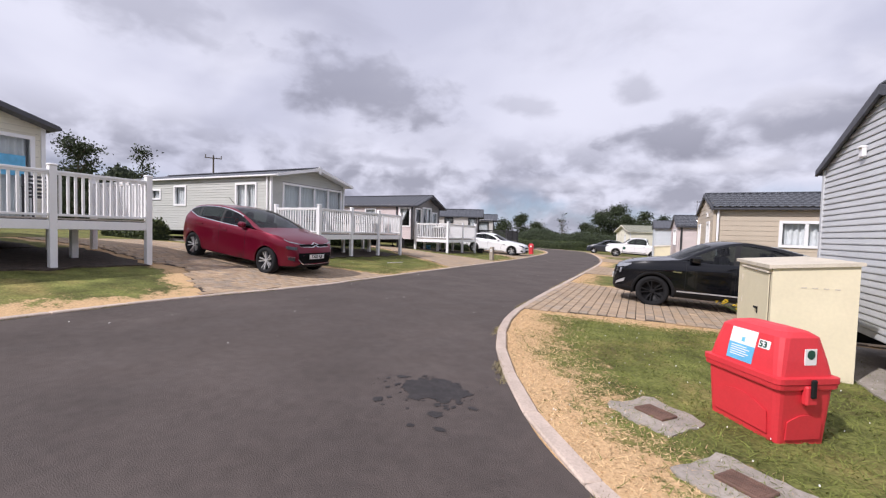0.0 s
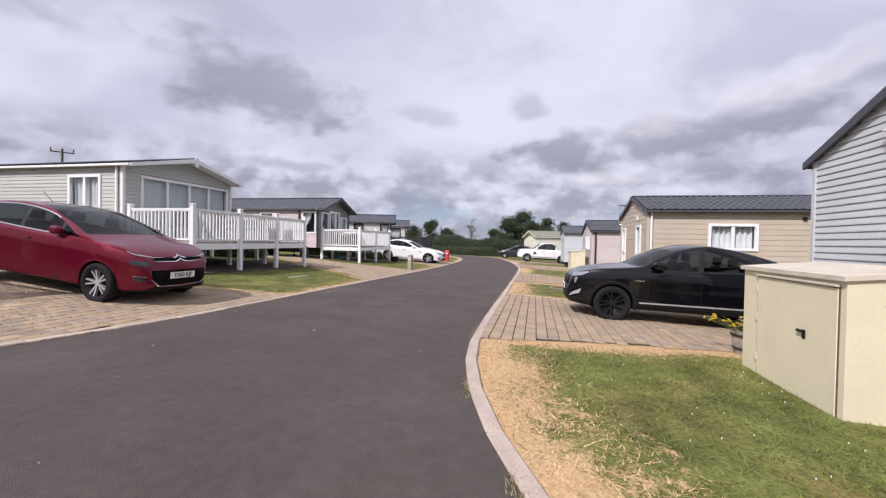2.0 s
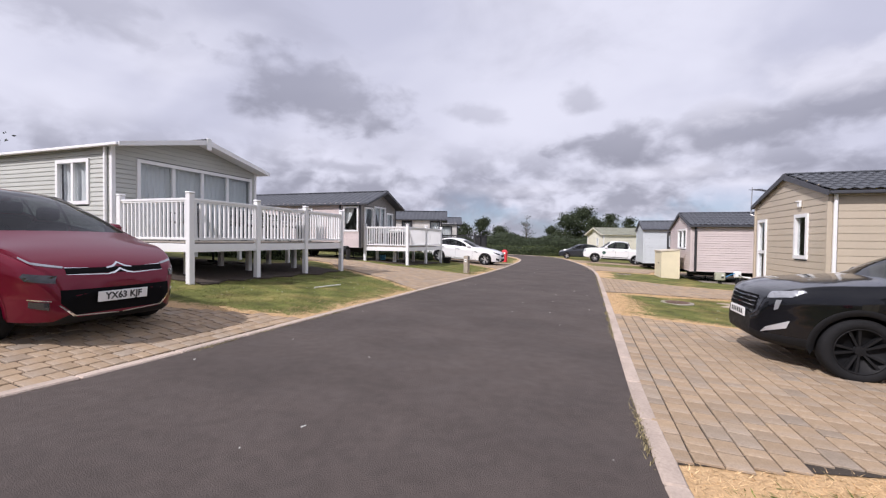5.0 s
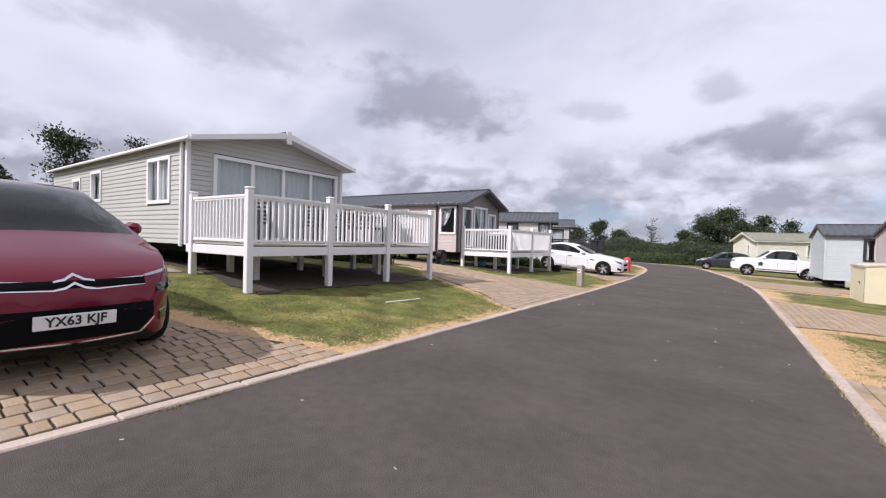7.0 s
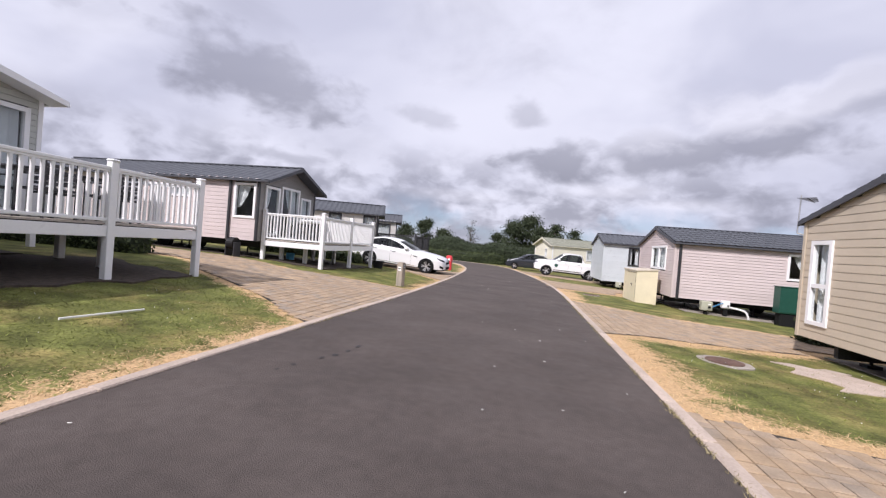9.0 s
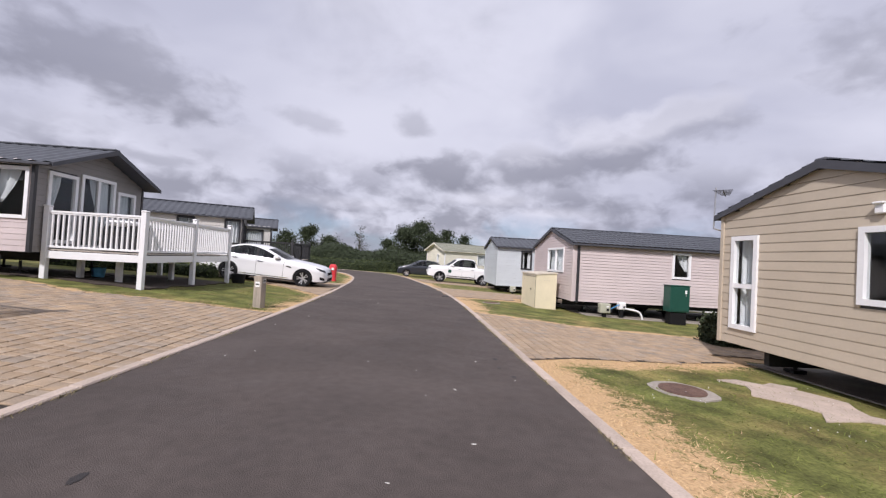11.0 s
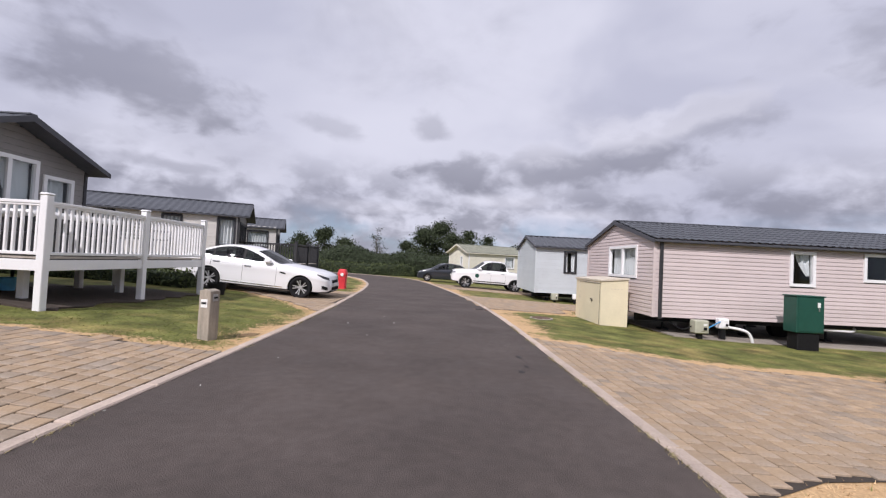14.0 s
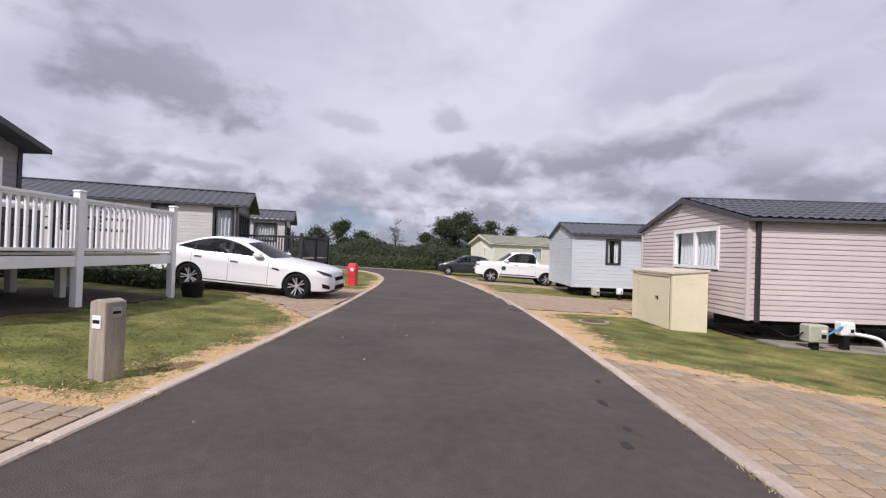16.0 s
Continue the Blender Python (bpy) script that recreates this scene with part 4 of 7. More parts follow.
def wheel_meshes(r, width, rim_m, spokes, twin):
    tyre, rim, spoke = bmesh.new(), bmesh.new(), bmesh.new()

    def lathe(bm, prof, n=36):
        rings = [[bm.verts.new((q * math.cos(2 * math.pi * i / n), o, q * math.sin(2 * math.pi * i / n))) for i in range(n)] for q, o in prof]
        for a, b in zip(rings, rings[1:]):
            for i in range(n):
                bm.faces.new((a[i], a[(i + 1) % n], b[(i + 1) % n], b[i]))
        return rings
    h = width / 2
    lathe(tyre, [(r * 0.70, -h * 0.8), (r * 0.72, -h), (r * 0.90, -h * 1.02), (r * 0.985, -h * 0.82), (r, -h * 0.5), (r, h * 0.5), (r * 0.985, h * 0.82), (r * 0.90, h * 1.02), (r * 0.72, h), (r * 0.70, h * 0.8), (r * 0.70, -h * 0.8)])
    q = lathe(rim, [(0.001, -h * 0.1), (r * 0.66, -h * 0.1), (r * 0.68, h * 0.85), (r * 0.715, h * 0.92), (r * 0.70, h * 1.0), (r * 0.67, h * 0.95), (r * 0.655, h * 0.2), (0.001, h * 0.15)])
    for i in range(spokes):
        for off in ((-0.2, 0.2) if twin else (0.0,)):
            a = 2 * math.pi * i / spokes
            ca, sa = math.cos(a), math.sin(a)
            b = bmesh.new()
            w0, w1 = (0.020, 0.030) if twin else (0.035, 0.05)
            for rr, ww, y1 in ((r * 0.12, w0, h * 0.62), (r * 0.67, w1, h * 0.86)):
                for sd in (-1, 1):
                    for yy in (y1 - 0.05, y1):
                        t = sd * ww / 2 * 1.0 + (off * rr if twin else 0)
                        b.verts.new((ca * rr - sa * t, yy, sa * rr + ca * t))
            v = list(b.verts)
            for f in ((0, 1, 3, 2), (4, 6, 7, 5), (0, 4, 5, 1), (2, 3, 7, 6), (0, 2, 6, 4), (1, 5, 7, 3)):
                b.faces.new([v[k] for k in f])
            me = bpy.data.meshes.new("tmp")
            b.to_mesh(me)
            b.free()
            spoke.from_mesh(me)
            bpy.data.meshes.remove(me)
    lathe(spoke, [(0.001, h * 0.72), (r * 0.14, h * 0.70), (r * 0.17, h * 0.4)], 16)
    return mesh_of(tyre, "tyre", RUBBER, True), mesh_of(rim, "rim_barrel", BLACK_PLASTIC, True), mesh_of(spoke, "rim", rim_m)


def car(label, category, x_front, y_mid, heading, spec, paint, rim_m, extra, group="cars parked on the drives"):
    """A parked car. heading 1: it faces +x; -1: -x. spec holds its outline curves, by distance from the front bumper."""
    L, r, s_f, s_r = spec["L"], spec["r"], spec["front_axle"], spec["rear_axle"]
    cx = x_front - heading * L / 2
    za, zb = H(x_front - heading * s_f, y_mid), H(x_front - heading * s_r, y_mid)
    pitch = math.atan2(za - zb, s_r - s_f)
    z_mid = za + (zb - za) * (L / 2 - s_f) / (s_r - s_f)
    root = thing("car", (cx, y_mid, z_mid + 0.03), label, category, group)
    root.rotation_euler = (0, -pitch, 0 if heading > 0 else math.pi)
    top, belt, half, bot = spec["top"], spec["belt"], spec["half"], spec["bottom"]
    hmax = max(v for _, v in half)
    (sc0, sc1), (rr0, rr1) = spec["screen"], spec["rear"]
    sweep, sweep_r = spec.get("sweep", 0.2), spec.get("sweep_rear", 0.1)

    def skin(s, q):
        """Height of bonnet, screens and roof at q of the half width: the screens sweep back towards the pillars."""
        d = 0.03 + sweep * smooth01(s, 0.45, sc0)
        return min(curve_at(top, s - d * q * q), curve_at(top, s + sweep_r * q * q)) - 0.028 * q * q

    def edge(s):
        """Roof edge and shoulder at s: half width and height of the roof's edge, height of the shoulder."""
        w, e = curve_at(half, s), skin(s, 1.0)
        bl = min(curve_at(belt, s), e - 0.02)
        cab = smooth01(e - bl, 0.0, 0.4)
        return w, w * 0.93 * (1 - cab) + min(spec["roof"], w * 0.88) * cab, e, bl, cab
    flank = ((0.0, 0.965), (0.14, 0.982), (0.32, 0.99), (0.5, 0.988), (0.66, 0.992), (0.735, 1.0), (0.78, 0.999), (0.9, 0.984), (1.0, 0.952))

    def section(s):
        w, rw, e, bl, cab = edge(s)
        b0 = curve_at(bot, s)
        swell = max(math.exp(-((s - a) / 0.42) ** 2) for a in (s_f, s_r))
        pts = [(0, b0), (w * 0.55, b0), (w * 0.86, b0 + 0.005), (w * 0.95, b0 + 0.045)]
        for u, k in flank:
            pts.append((w * k + 0.016 * swell * math.exp(-((u - 0.45) / 0.3) ** 2), b0 + 0.05 + (bl - b0 - 0.05) * u))
        for k in (0.06, 0.28, 0.52, 0.76, 0.93):
            pts.append((w * 0.94 + (rw - w * 0.94) * k + 0.02 * math.sin(k * math.pi) * cab, bl + (e - bl) * k))
        return pts + [(rw * q, skin(s, q)) for q in (0.985, 0.95, 0.86, 0.7, 0.5, 0.25, 0.0)]
    st = sorted(set([round(L * i / 60, 3) for i in range(61)] + [0.015, 0.035, 0.11, 0.18, 0.26, L - 0.015, L - 0.035, L - 0.11]))
    bm = bmesh.new()
    rings = []
    for s in st:
        p = section(s)
        x = L / 2 - s
        rings.append([bm.verts.new((x, y, z)) for y, z in p] + [bm.verts.new((x, -y, z)) for y, z in p[-2:0:-1]])
    n, K = len(rings[0]), len(section(1.0))
    clad = spec.get("clad", 2)
    for i in range(len(st) - 1):
        for k in range(n):
            f = bm.faces.new((rings[i][k], rings[i][(k + 1) % n], rings[i + 1][(k + 1) % n], rings[i + 1][k]))
            kk = k if k < K - 1 else 2 * (K - 1) - 1 - k
            f.material_index = 4 if kk <= clad else 0
    bm.faces.new(rings[0][::-1]).material_index = 4 if clad > 3 else 0
    bm.faces.new(rings[-1])
    bmesh.ops.recalc_face_normals(bm, faces=bm.faces)

    # glass outlines: a band of side glass between two lines, and two screens seen from above
    d0, d1 = spec["glass"]
    rise = spec.get("kick", 0.0)

    def low_line(s):
        return curve_at(belt, s) + 0.025 + rise * smooth01(s, d1 - 0.7, d1) ** 2

    def high_line(s):
        return skin(s, 1.0) - 0.05
    ss = [d0 + (d1 - d0) * i / 16 for i in range(17)]
    ss = [q for q in ss if high_line(q) > low_line(q) - 0.12]
    lows, highs = [(q, low_line(q)) for q in ss], [(q, high_line(q)) for q in ss]

    def lerp_line(line, q):
        return float(np.interp(q, [p[0] for p in line], [p[1] for p in line]))

    def screen_line(s_mid, back, wide):
        return [(wide * j / 6, s_mid + back * (j / 6) ** 2) for j in range(7)]
    w_lo, w_hi = edge(sc0 + sweep)[1] - 0.055, edge(sc1 + sweep)[1] - 0.085
    r_hi, r_lo = edge(rr0 - sweep_r)[1] - 0.09, edge(min(rr1, L - 0.12) - sweep_r)[1] - 0.10
    screens = []
    for (sa, sb, back, wa, wb) in ((sc0, sc1, sweep * 0.9, w_lo, w_hi), (rr0, rr1, -sweep_r * 0.9, r_hi, r_lo)):
        screens.append((screen_line(sa, back, max(wa, wb) + 0.05), screen_line(sb, back, max(wa, wb) + 0.05), sa + back, sb + back, wa, wb))

    def slice_at(p, q, axis, lo, hi):
        """Cut the faces in a box along the plane through p and q and an axis."""
        p, q = Vector(p), Vector(q)
        nrm = (q - p).cross(Vector(axis))
        if nrm.length < 1e-6:
            return
        fs = [f for f in bm.faces if all(lo[i] - 0.07 < c < hi[i] + 0.07 for i, c in enumerate(f.calc_center_median()))]
        bmesh.ops.bisect_plane(bm, geom=list({v for f in fs for v in f.verts}) + list({e for f in fs for e in f.edges}) + fs, dist=1e-5, plane_co=p, plane_no=nrm.normalized())
    for line in (lows, highs):
        for (sa, z_a), (sb, z_b) in zip(line, line[1:]):
            slice_at((L / 2 - sa, 0, z_a), (L / 2 - sb, 0, z_b), (0, 1, 0), (L / 2 - sb, -2, min(z_a, z_b)), (L / 2 - sa, 2, max(z_a, z_b)))
    lean = spec.get("lean", 0.05)
    for pane in spec["side"]:
        for s in pane:
            zl, zh = lerp_line(lows, s), lerp_line(highs, s)
            if d0 + 0.02 < s < d1 - 0.02:
                slice_at((L / 2 - s, 0, zl), (L / 2 - s - lean, 0, zl + 0.4), (0, 1, 0), (L / 2 - s - 0.1, -2, zl), (L / 2 - s + 0.1, 2, zh))
    for la, lb, ea, eb, wa, wb in screens:
        for line in (la, lb):
            for (ya, sa), (yb, sb) in zip(line, line[1:]):
                for sd in (1, -1):
                    slice_at((L / 2 - sa, sd * ya, 0), (L / 2 - sb, sd * yb, 0), (0, 0, 1), (L / 2 - max(sa, sb), min(sd * ya, sd * yb), 0.6), (L / 2 - min(sa, sb), max(sd * ya, sd * yb), 2.2))
        for sd in (1, -1):
            slice_at((L / 2 - ea, sd * wa, 0), (L / 2 - eb, sd * wb, 0), (0, 0, 1), (L / 2 - max(ea, eb), min(sd * wa, sd * wb), 0.6), (L / 2 - min(ea, eb), max(sd * wa, sd * wb), 2.2))
    for f in bm.faces:
        c, nr = f.calc_center_median(), f.normal
        s, y = L / 2 - c.x, abs(c.y)
        f.smooth = True
        for idx, (la, lb, ea, eb, wa, wb) in enumerate(screens):
            sa, sb = float(np.interp(y, [p[0] for p in la], [p[1] for p in la])), float(np.interp(y, [p[0] for p in lb], [p[1] for p in lb]))
            if sa < s < sb and y < wa + (wb - wa) * clamp((s - ea) / (eb - ea), 0, 1) and nr.z > 0.02 and c.z > curve_at(belt, s) - 0.1:
                f.material_index = 1 + idx
        if f.material_index == 0 and abs(nr.y) > 0.45 and lows[0][0] < s < lows[-1][0] and lerp_line(lows, s) < c.z < lerp_line(highs, s):
            q = s - lean * (c.z - lerp_line(lows, s)) / 0.4
            f.material_index = 3 if any(a < q < b for a, b in spec["side"]) else 4
    tree = BVHTree.FromBMesh(bm)
    me = bpy.data.meshes.new("shell")
    bm.to_mesh(me)
    bm.free()
    mats = (paint, CAR_GLASS, CAR_GLASS, CAR_GLASS, BLACK_PLASTIC, CABIN)
    for m in mats:
        me.materials.append(m)
    shell = bpy.data.objects.new("shell", me)
    scene.collection.objects.link(shell)
    cut_bm = bmesh.new()
    for s in (s_f, s_r):
        for sd in (-1, 1):
            rod(cut_bm, (L / 2 - s, sd * (hmax - 0.27), r - 0.03), (L / 2 - s, sd * (hmax + 0.2), r - 0.03), r + 0.05, n=40)
    for f in cut_bm.faces:
        f.material_index = 4
    bmesh.ops.recalc_face_normals(cut_bm, faces=cut_bm.faces)
    cme = bpy.data.meshes.new("arches")
    cut_bm.to_mesh(cme)
    cut_bm.free()
    for m in mats:
        cme.materials.append(m)
    cutter = bpy.data.objects.new("arches", cme)
    scene.collection.objects.link(cutter)
    bo = shell.modifiers.new("arches", "BOOLEAN")
    bo.object, bo.operation, bo.solver = cutter, "DIFFERENCE", "EXACT"
    done = bpy.data.meshes.new_from_object(shell.evaluated_get(bpy.context.evaluated_depsgraph_get()))
    bpy.data.objects.remove(shell)
    bpy.data.objects.remove(cutter)
    # arch lips stand a little proud of the flanks
    for s in (s_f, s_r):
        for sd in (-1, 1):
            b = bmesh.new()
            ra, rb, out = r + 0.035, r + (0.10 if clad > 3 else 0.062), []
            for j in range(27):
                a = radians(-12 + 204 * j / 26)
                row = []
                for rad in (ra, rb):
                    px, pz = L / 2 - s + rad * math.cos(a), r - 0.03 + rad * math.sin(a)
                    hit = tree.ray_cast(Vector((px, sd * 3, pz)), Vector((0, -sd, 0)))
                    row.append(b.verts.new((px, (hit[0].y if hit[0] else sd * hmax * 0.95) + sd * (0.012 if rad == ra else 0.003), pz)))
                row.append(b.verts.new((row[0].co.x, row[0].co.y - sd * 0.05, row[0].co.z)))
                out.append(row)
            for p, q in zip(out, out[1:]):
                b.faces.new((p[0], p[1], q[1], q[0]))
                b.faces.new((p[2], p[0], q[0], q[2]))
            part("arch_lip", b, BLACK_PLASTIC if clad > 3 else paint, root, smooth=True)
    for idx, nm in ((0, "body"), (4, "sill_trim"), (1, "windscreen"), (2, "rear_window"), (3, "side_windows")):
        b = bmesh.new()
        b.from_mesh(done)
        bmesh.ops.delete(b, geom=[f for f in b.faces if f.material_index != idx], context="FACES")
        if not b.faces:
            b.free()
            continue
        m = bpy.data.meshes.new(nm)
        for f in b.faces:
            f.material_index = 0
            f.smooth = True
        if idx == 3:
            for sd in (-1, 1):
                for a, c in spec["side"]:
                    b2 = b.copy()
                    bmesh.ops.delete(b2, geom=[f for f in b2.faces if f.calc_center_median().y * sd < 0 or not (a < L / 2 - f.calc_center_median().x - lean * (f.calc_center_median().z - lerp_line(lows, L / 2 - f.calc_center_median().x)) / 0.4 < c)], context="FACES")
                    if b2.faces:
                        m2 = bpy.data.meshes.new("side_window")
                        b2.to_mesh(m2)
                        m2.materials.append(CAR_GLASS)
                        new("side_window", m2).parent = root
                    b2.free()
            b.free()
            continue
        b.to_mesh(m)
        b.free()
        m.materials.append(mats[idx])
        if idx == 0:
            m.set_sharp_from_angle(angle=radians(38))
        new(nm, m).parent = root
    bpy.data.meshes.remove(done)
    # cabin: tub and seats
    b = bmesh.new()
    s0, s1 = spec["screen"][0] + 0.25, spec["rear"][0] - 0.05
    box(b, L / 2 - s1, L / 2 - s0, -hmax * 0.8, hmax * 0.8, 0.3, curve_at(belt, (s0 + s1) / 2) - 0.12)
    part("cabin", b, CABIN, root)
    zd = curve_at(belt, sc0 + 0.4) - 0.02
    part("dashboard", boxed(L / 2 - sc0 - 0.62, L / 2 - sc0 - 0.2, -hmax * 0.76, hmax * 0.76, 0.6, zd, bevel=0.04), CABIN, root)
    b = bmesh.new()
    for j in range(16):
        p, q = (Vector((L / 2 - sc0 - 0.72 - 0.05 * math.sin(a), -0.36 + 0.18 * math.cos(a), zd - 0.02 + 0.17 * math.sin(a))) for a in (2 * math.pi * j / 16, 2 * math.pi * (j + 1) / 16))
        rod(b, p, q, 0.014, n=6)
    part("steering_wheel", b, BLACK_PLASTIC, root)
    for s in (s0 + 0.75, s0 + 1.6):
        for sd in (-1, 1):
            b = bmesh.new()
            zt = curve_at(top, s + 0.2)
            box(b, L / 2 - s - 0.2, L / 2 - s - 0.06, sd * 0.36 - 0.22, sd * 0.36 + 0.22, 0.6, zt - 0.36, bevel=0.05)
            box(b, L / 2 - s - 0.2, L / 2 - s - 0.09, sd * 0.36 - 0.12, sd * 0.36 + 0.12, zt - 0.34, zt - 0.17, bevel=0.03)
            part("seat", b, CABIN, root)
    # wheels
    ty, br, rm = wheel_meshes(r, 0.21, rim_m, spec.get("spokes", 5), spec.get("twin", True))
    for s in (s_f, s_r):
        for sd in (-1, 1):
            mm = Matrix.Translation((L / 2 - s, sd * (hmax - 0.125), r - 0.03)) @ (Matrix() if sd > 0 else Matrix.Rotation(math.pi, 4, "Z"))
            wh = again("wheel", ty, mm, root, "black tyre on a spoked wheel")
            again("rim_barrel", br, Matrix(), wh)
            again("rim", rm, Matrix(), wh)

    def decal(name, pts, way, material, lift=0.006, cuts=2, parent=None, label="", base=0.0):
        """A thin piece that follows the body: an outline seen from the front ('x'), rear ('-x'), a side ('y', '-y') or above ('z')."""
        dirs = {"x": Vector((-1, 0, 0)), "-x": Vector((1, 0, 0)), "y": Vector((0, -1, 0)), "-y": Vector((0, 1, 0)), "z": Vector((0, 0, -1)), "xy": Vector((-0.7, -0.72, 0)), "x-y": Vector((-0.7, 0.72, 0))}
        d = dirs[way]
        b = bmesh.new()

        def at(p):
            if way in ("xy", "x-y"):
                return Vector((L / 2 - 0.2, p[0], p[1])) - d * 3
            return {"x": (9, p[0], p[1]), "-x": (-9, p[0], p[1]), "y": (p[0], 9, p[1]), "-y": (p[0], -9, p[1]), "z": (p[0], p[1], 9)}[way]
        f = b.faces.new([b.verts.new(at(p)) for p in pts])
        bmesh.ops.triangulate(b, faces=[f])
        for _ in range(6):
            long_edges = [e for e in b.edges if e.calc_length() > 0.07]
            if not long_edges:
                break
            bmesh.ops.subdivide_edges(b, edges=long_edges, cuts=1)
            bmesh.ops.triangulate(b, faces=list(b.faces))
        back = {}
        for v in b.verts:
            hit = tree.ray_cast(v.co, d)
            if hit[0] is None:
                hit = tree.find_nearest(v.co + d * 3 if way in ("xy", "x-y") else v.co + d * 9)
            nrm = hit[1] if hit[1].dot(d) < 0 else -hit[1]
            v.co = hit[0] + nrm * lift
            back[v.co.copy().freeze()] = nrm
        ext = bmesh.ops.extrude_face_region(b, geom=list(b.faces))
        for e in ext["geom"]:
            if isinstance(e, bmesh.types.BMVert):
                e.co = e.co - back.get(e.co.copy().freeze(), -d) * (lift + 0.008)
        return part(name, b, material, parent or root, label)

    def band(name, line, w, way, material, lift=0.006, parent=None, cuts=2):
        """A strip along a line, w wide across it in z."""
        pts = [(a, z - w / 2) for a, z in line] + [(a, z + w / 2) for a, z in reversed(line)]
        return decal(name, pts, way, material, lift, cuts, parent)

    for sd, way in ((1, "y"), (-1, "-y")):
        for s in spec["doors"]:
            zt = curve_at(belt, s) + 0.01
            x = L / 2 - s
            decal("door_seam", [(x - 0.004, 0.3), (x + 0.004, 0.3), (x + 0.004, zt), (x - 0.004, zt)], way, BLACK_PLASTIC, 0.001, 2)
        for s in spec["handles"]:
            x, zt = L / 2 - s, curve_at(belt, s) - 0.13
            decal("door_handle", [(x - 0.1, zt - 0.015), (x + 0.1, zt - 0.015), (x + 0.1, zt + 0.015), (x - 0.1, zt + 0.015)], way, spec.get("handle_m", paint), 0.025, 1)
        ms = spec["mirror"]
        b = bmesh.new()
        yb = sd * (hmax * 0.94)
        zt = curve_at(belt, ms) + 0.02
        box(b, L / 2 - ms - 0.16, L / 2 - ms + 0.06, yb, yb + sd * 0.13, zt, zt + 0.14, bevel=0.04)
        part("wing_mirror", b, spec.get("mirror_m", paint), root)
    extra(root, decal, band, L)
    return root


def plate(root, decal, L, chars, z, x_face, rear=False):
    p = part("number_plate", boxed(x_face - 0.008, x_face + 0.008, -0.26, 0.26, z - 0.056, z + 0.056, bevel=0.004), PLATE, root, "white number plate with black characters")
    me = text_mesh(chars, 0.105)
    me.materials.append(INK)
    t = again("plate_characters", me, Matrix.Translation((x_face + 0.010, 0, z)) @ Euler((math.pi / 2, 0, math.pi / 2)).to_matrix().to_4x4() @ Matrix.Diagonal((0.92, 1, 1, 1)), p)
    return p


MPV = dict(L=4.33, r=0.335, front_axle=0.80, rear_axle=3.585, roof=0.64, spokes=5, twin=True, clad=2,
           top=[(0, 0.56), (0.03, 0.72), (0.12, 0.83), (0.35, 0.94), (0.7, 1.035), (0.96, 1.10), (1.45, 1.295), (1.9, 1.43), (2.3, 1.485), (2.8, 1.50), (3.4, 1.475), (3.85, 1.40), (4.05, 1.25), (4.2, 1.06), (4.29, 0.9), (4.33, 0.6)],
           belt=[(0, 0.5), (0.12, 0.74), (0.35, 0.86), (1.0, 0.98), (2.2, 1.01), (3.5, 1.07), (4.1, 1.10), (4.33, 0.6)],
           half=[(0, 0.49), (0.04, 0.585), (0.14, 0.69), (0.35, 0.80), (0.8, 0.89), (1.5, 0.91), (3.4, 0.91), (3.9, 0.86), (4.2, 0.77), (4.33, 0.64)],
           bottom=[(0, 0.30), (0.08, 0.22), (0.5, 0.19), (3.8, 0.21), (4.2, 0.3), (4.33, 0.42)],
           screen=(0.98, 2.4), rear=(3.86, 4.2), glass=(1.2, 3.98), kick=0.1, sweep=0.26, side=[(1.2, 1.66), (1.72, 2.52), (2.6, 3.42), (3.48, 3.98)], doors=[1.55, 2.54, 3.5], handles=[2.35, 3.3], mirror=1.62)
SUV = dict(L=4.57, r=0.35, front_axle=0.87, rear_axle=3.59, roof=0.64, spokes=5, twin=True, clad=4,
           top=[(0, 0.6), (0.03, 0.78), (0.12, 0.885), (0.4, 0.99), (0.9, 1.085), (1.12, 1.115), (1.5, 1.32), (1.9, 1.495), (2.25, 1.575), (2.6, 1.585), (3.1, 1.54), (3.7, 1.40), (4.2, 1.22), (4.42, 1.12), (4.5, 0.98), (4.57, 0.65)],
           belt=[(0, 0.52), (0.12, 0.84), (0.4, 0.93), (1.2, 1.02), (2.4, 1.04), (3.7, 1.10), (4.3, 1.10), (4.57, 0.62)],
           half=[(0, 0.40), (0.04, 0.52), (0.14, 0.66), (0.4, 0.80), (0.9, 0.89), (1.3, 0.905), (3.7, 0.91), (4.2, 0.86), (4.45, 0.78), (4.57, 0.66)],
           bottom=[(0, 0.32), (0.08, 0.26), (0.5, 0.23), (3.9, 0.25), (4.4, 0.36), (4.57, 0.45)],
           screen=(1.14, 1.86), rear=(3.4, 4.3), glass=(1.35, 3.95), kick=0.05, sweep=0.24, side=[(1.35, 2.36), (2.46, 3.3), (3.36, 3.95)], doors=[1.5, 2.42, 3.35], handles=[2.2, 3.1], mirror=1.62)
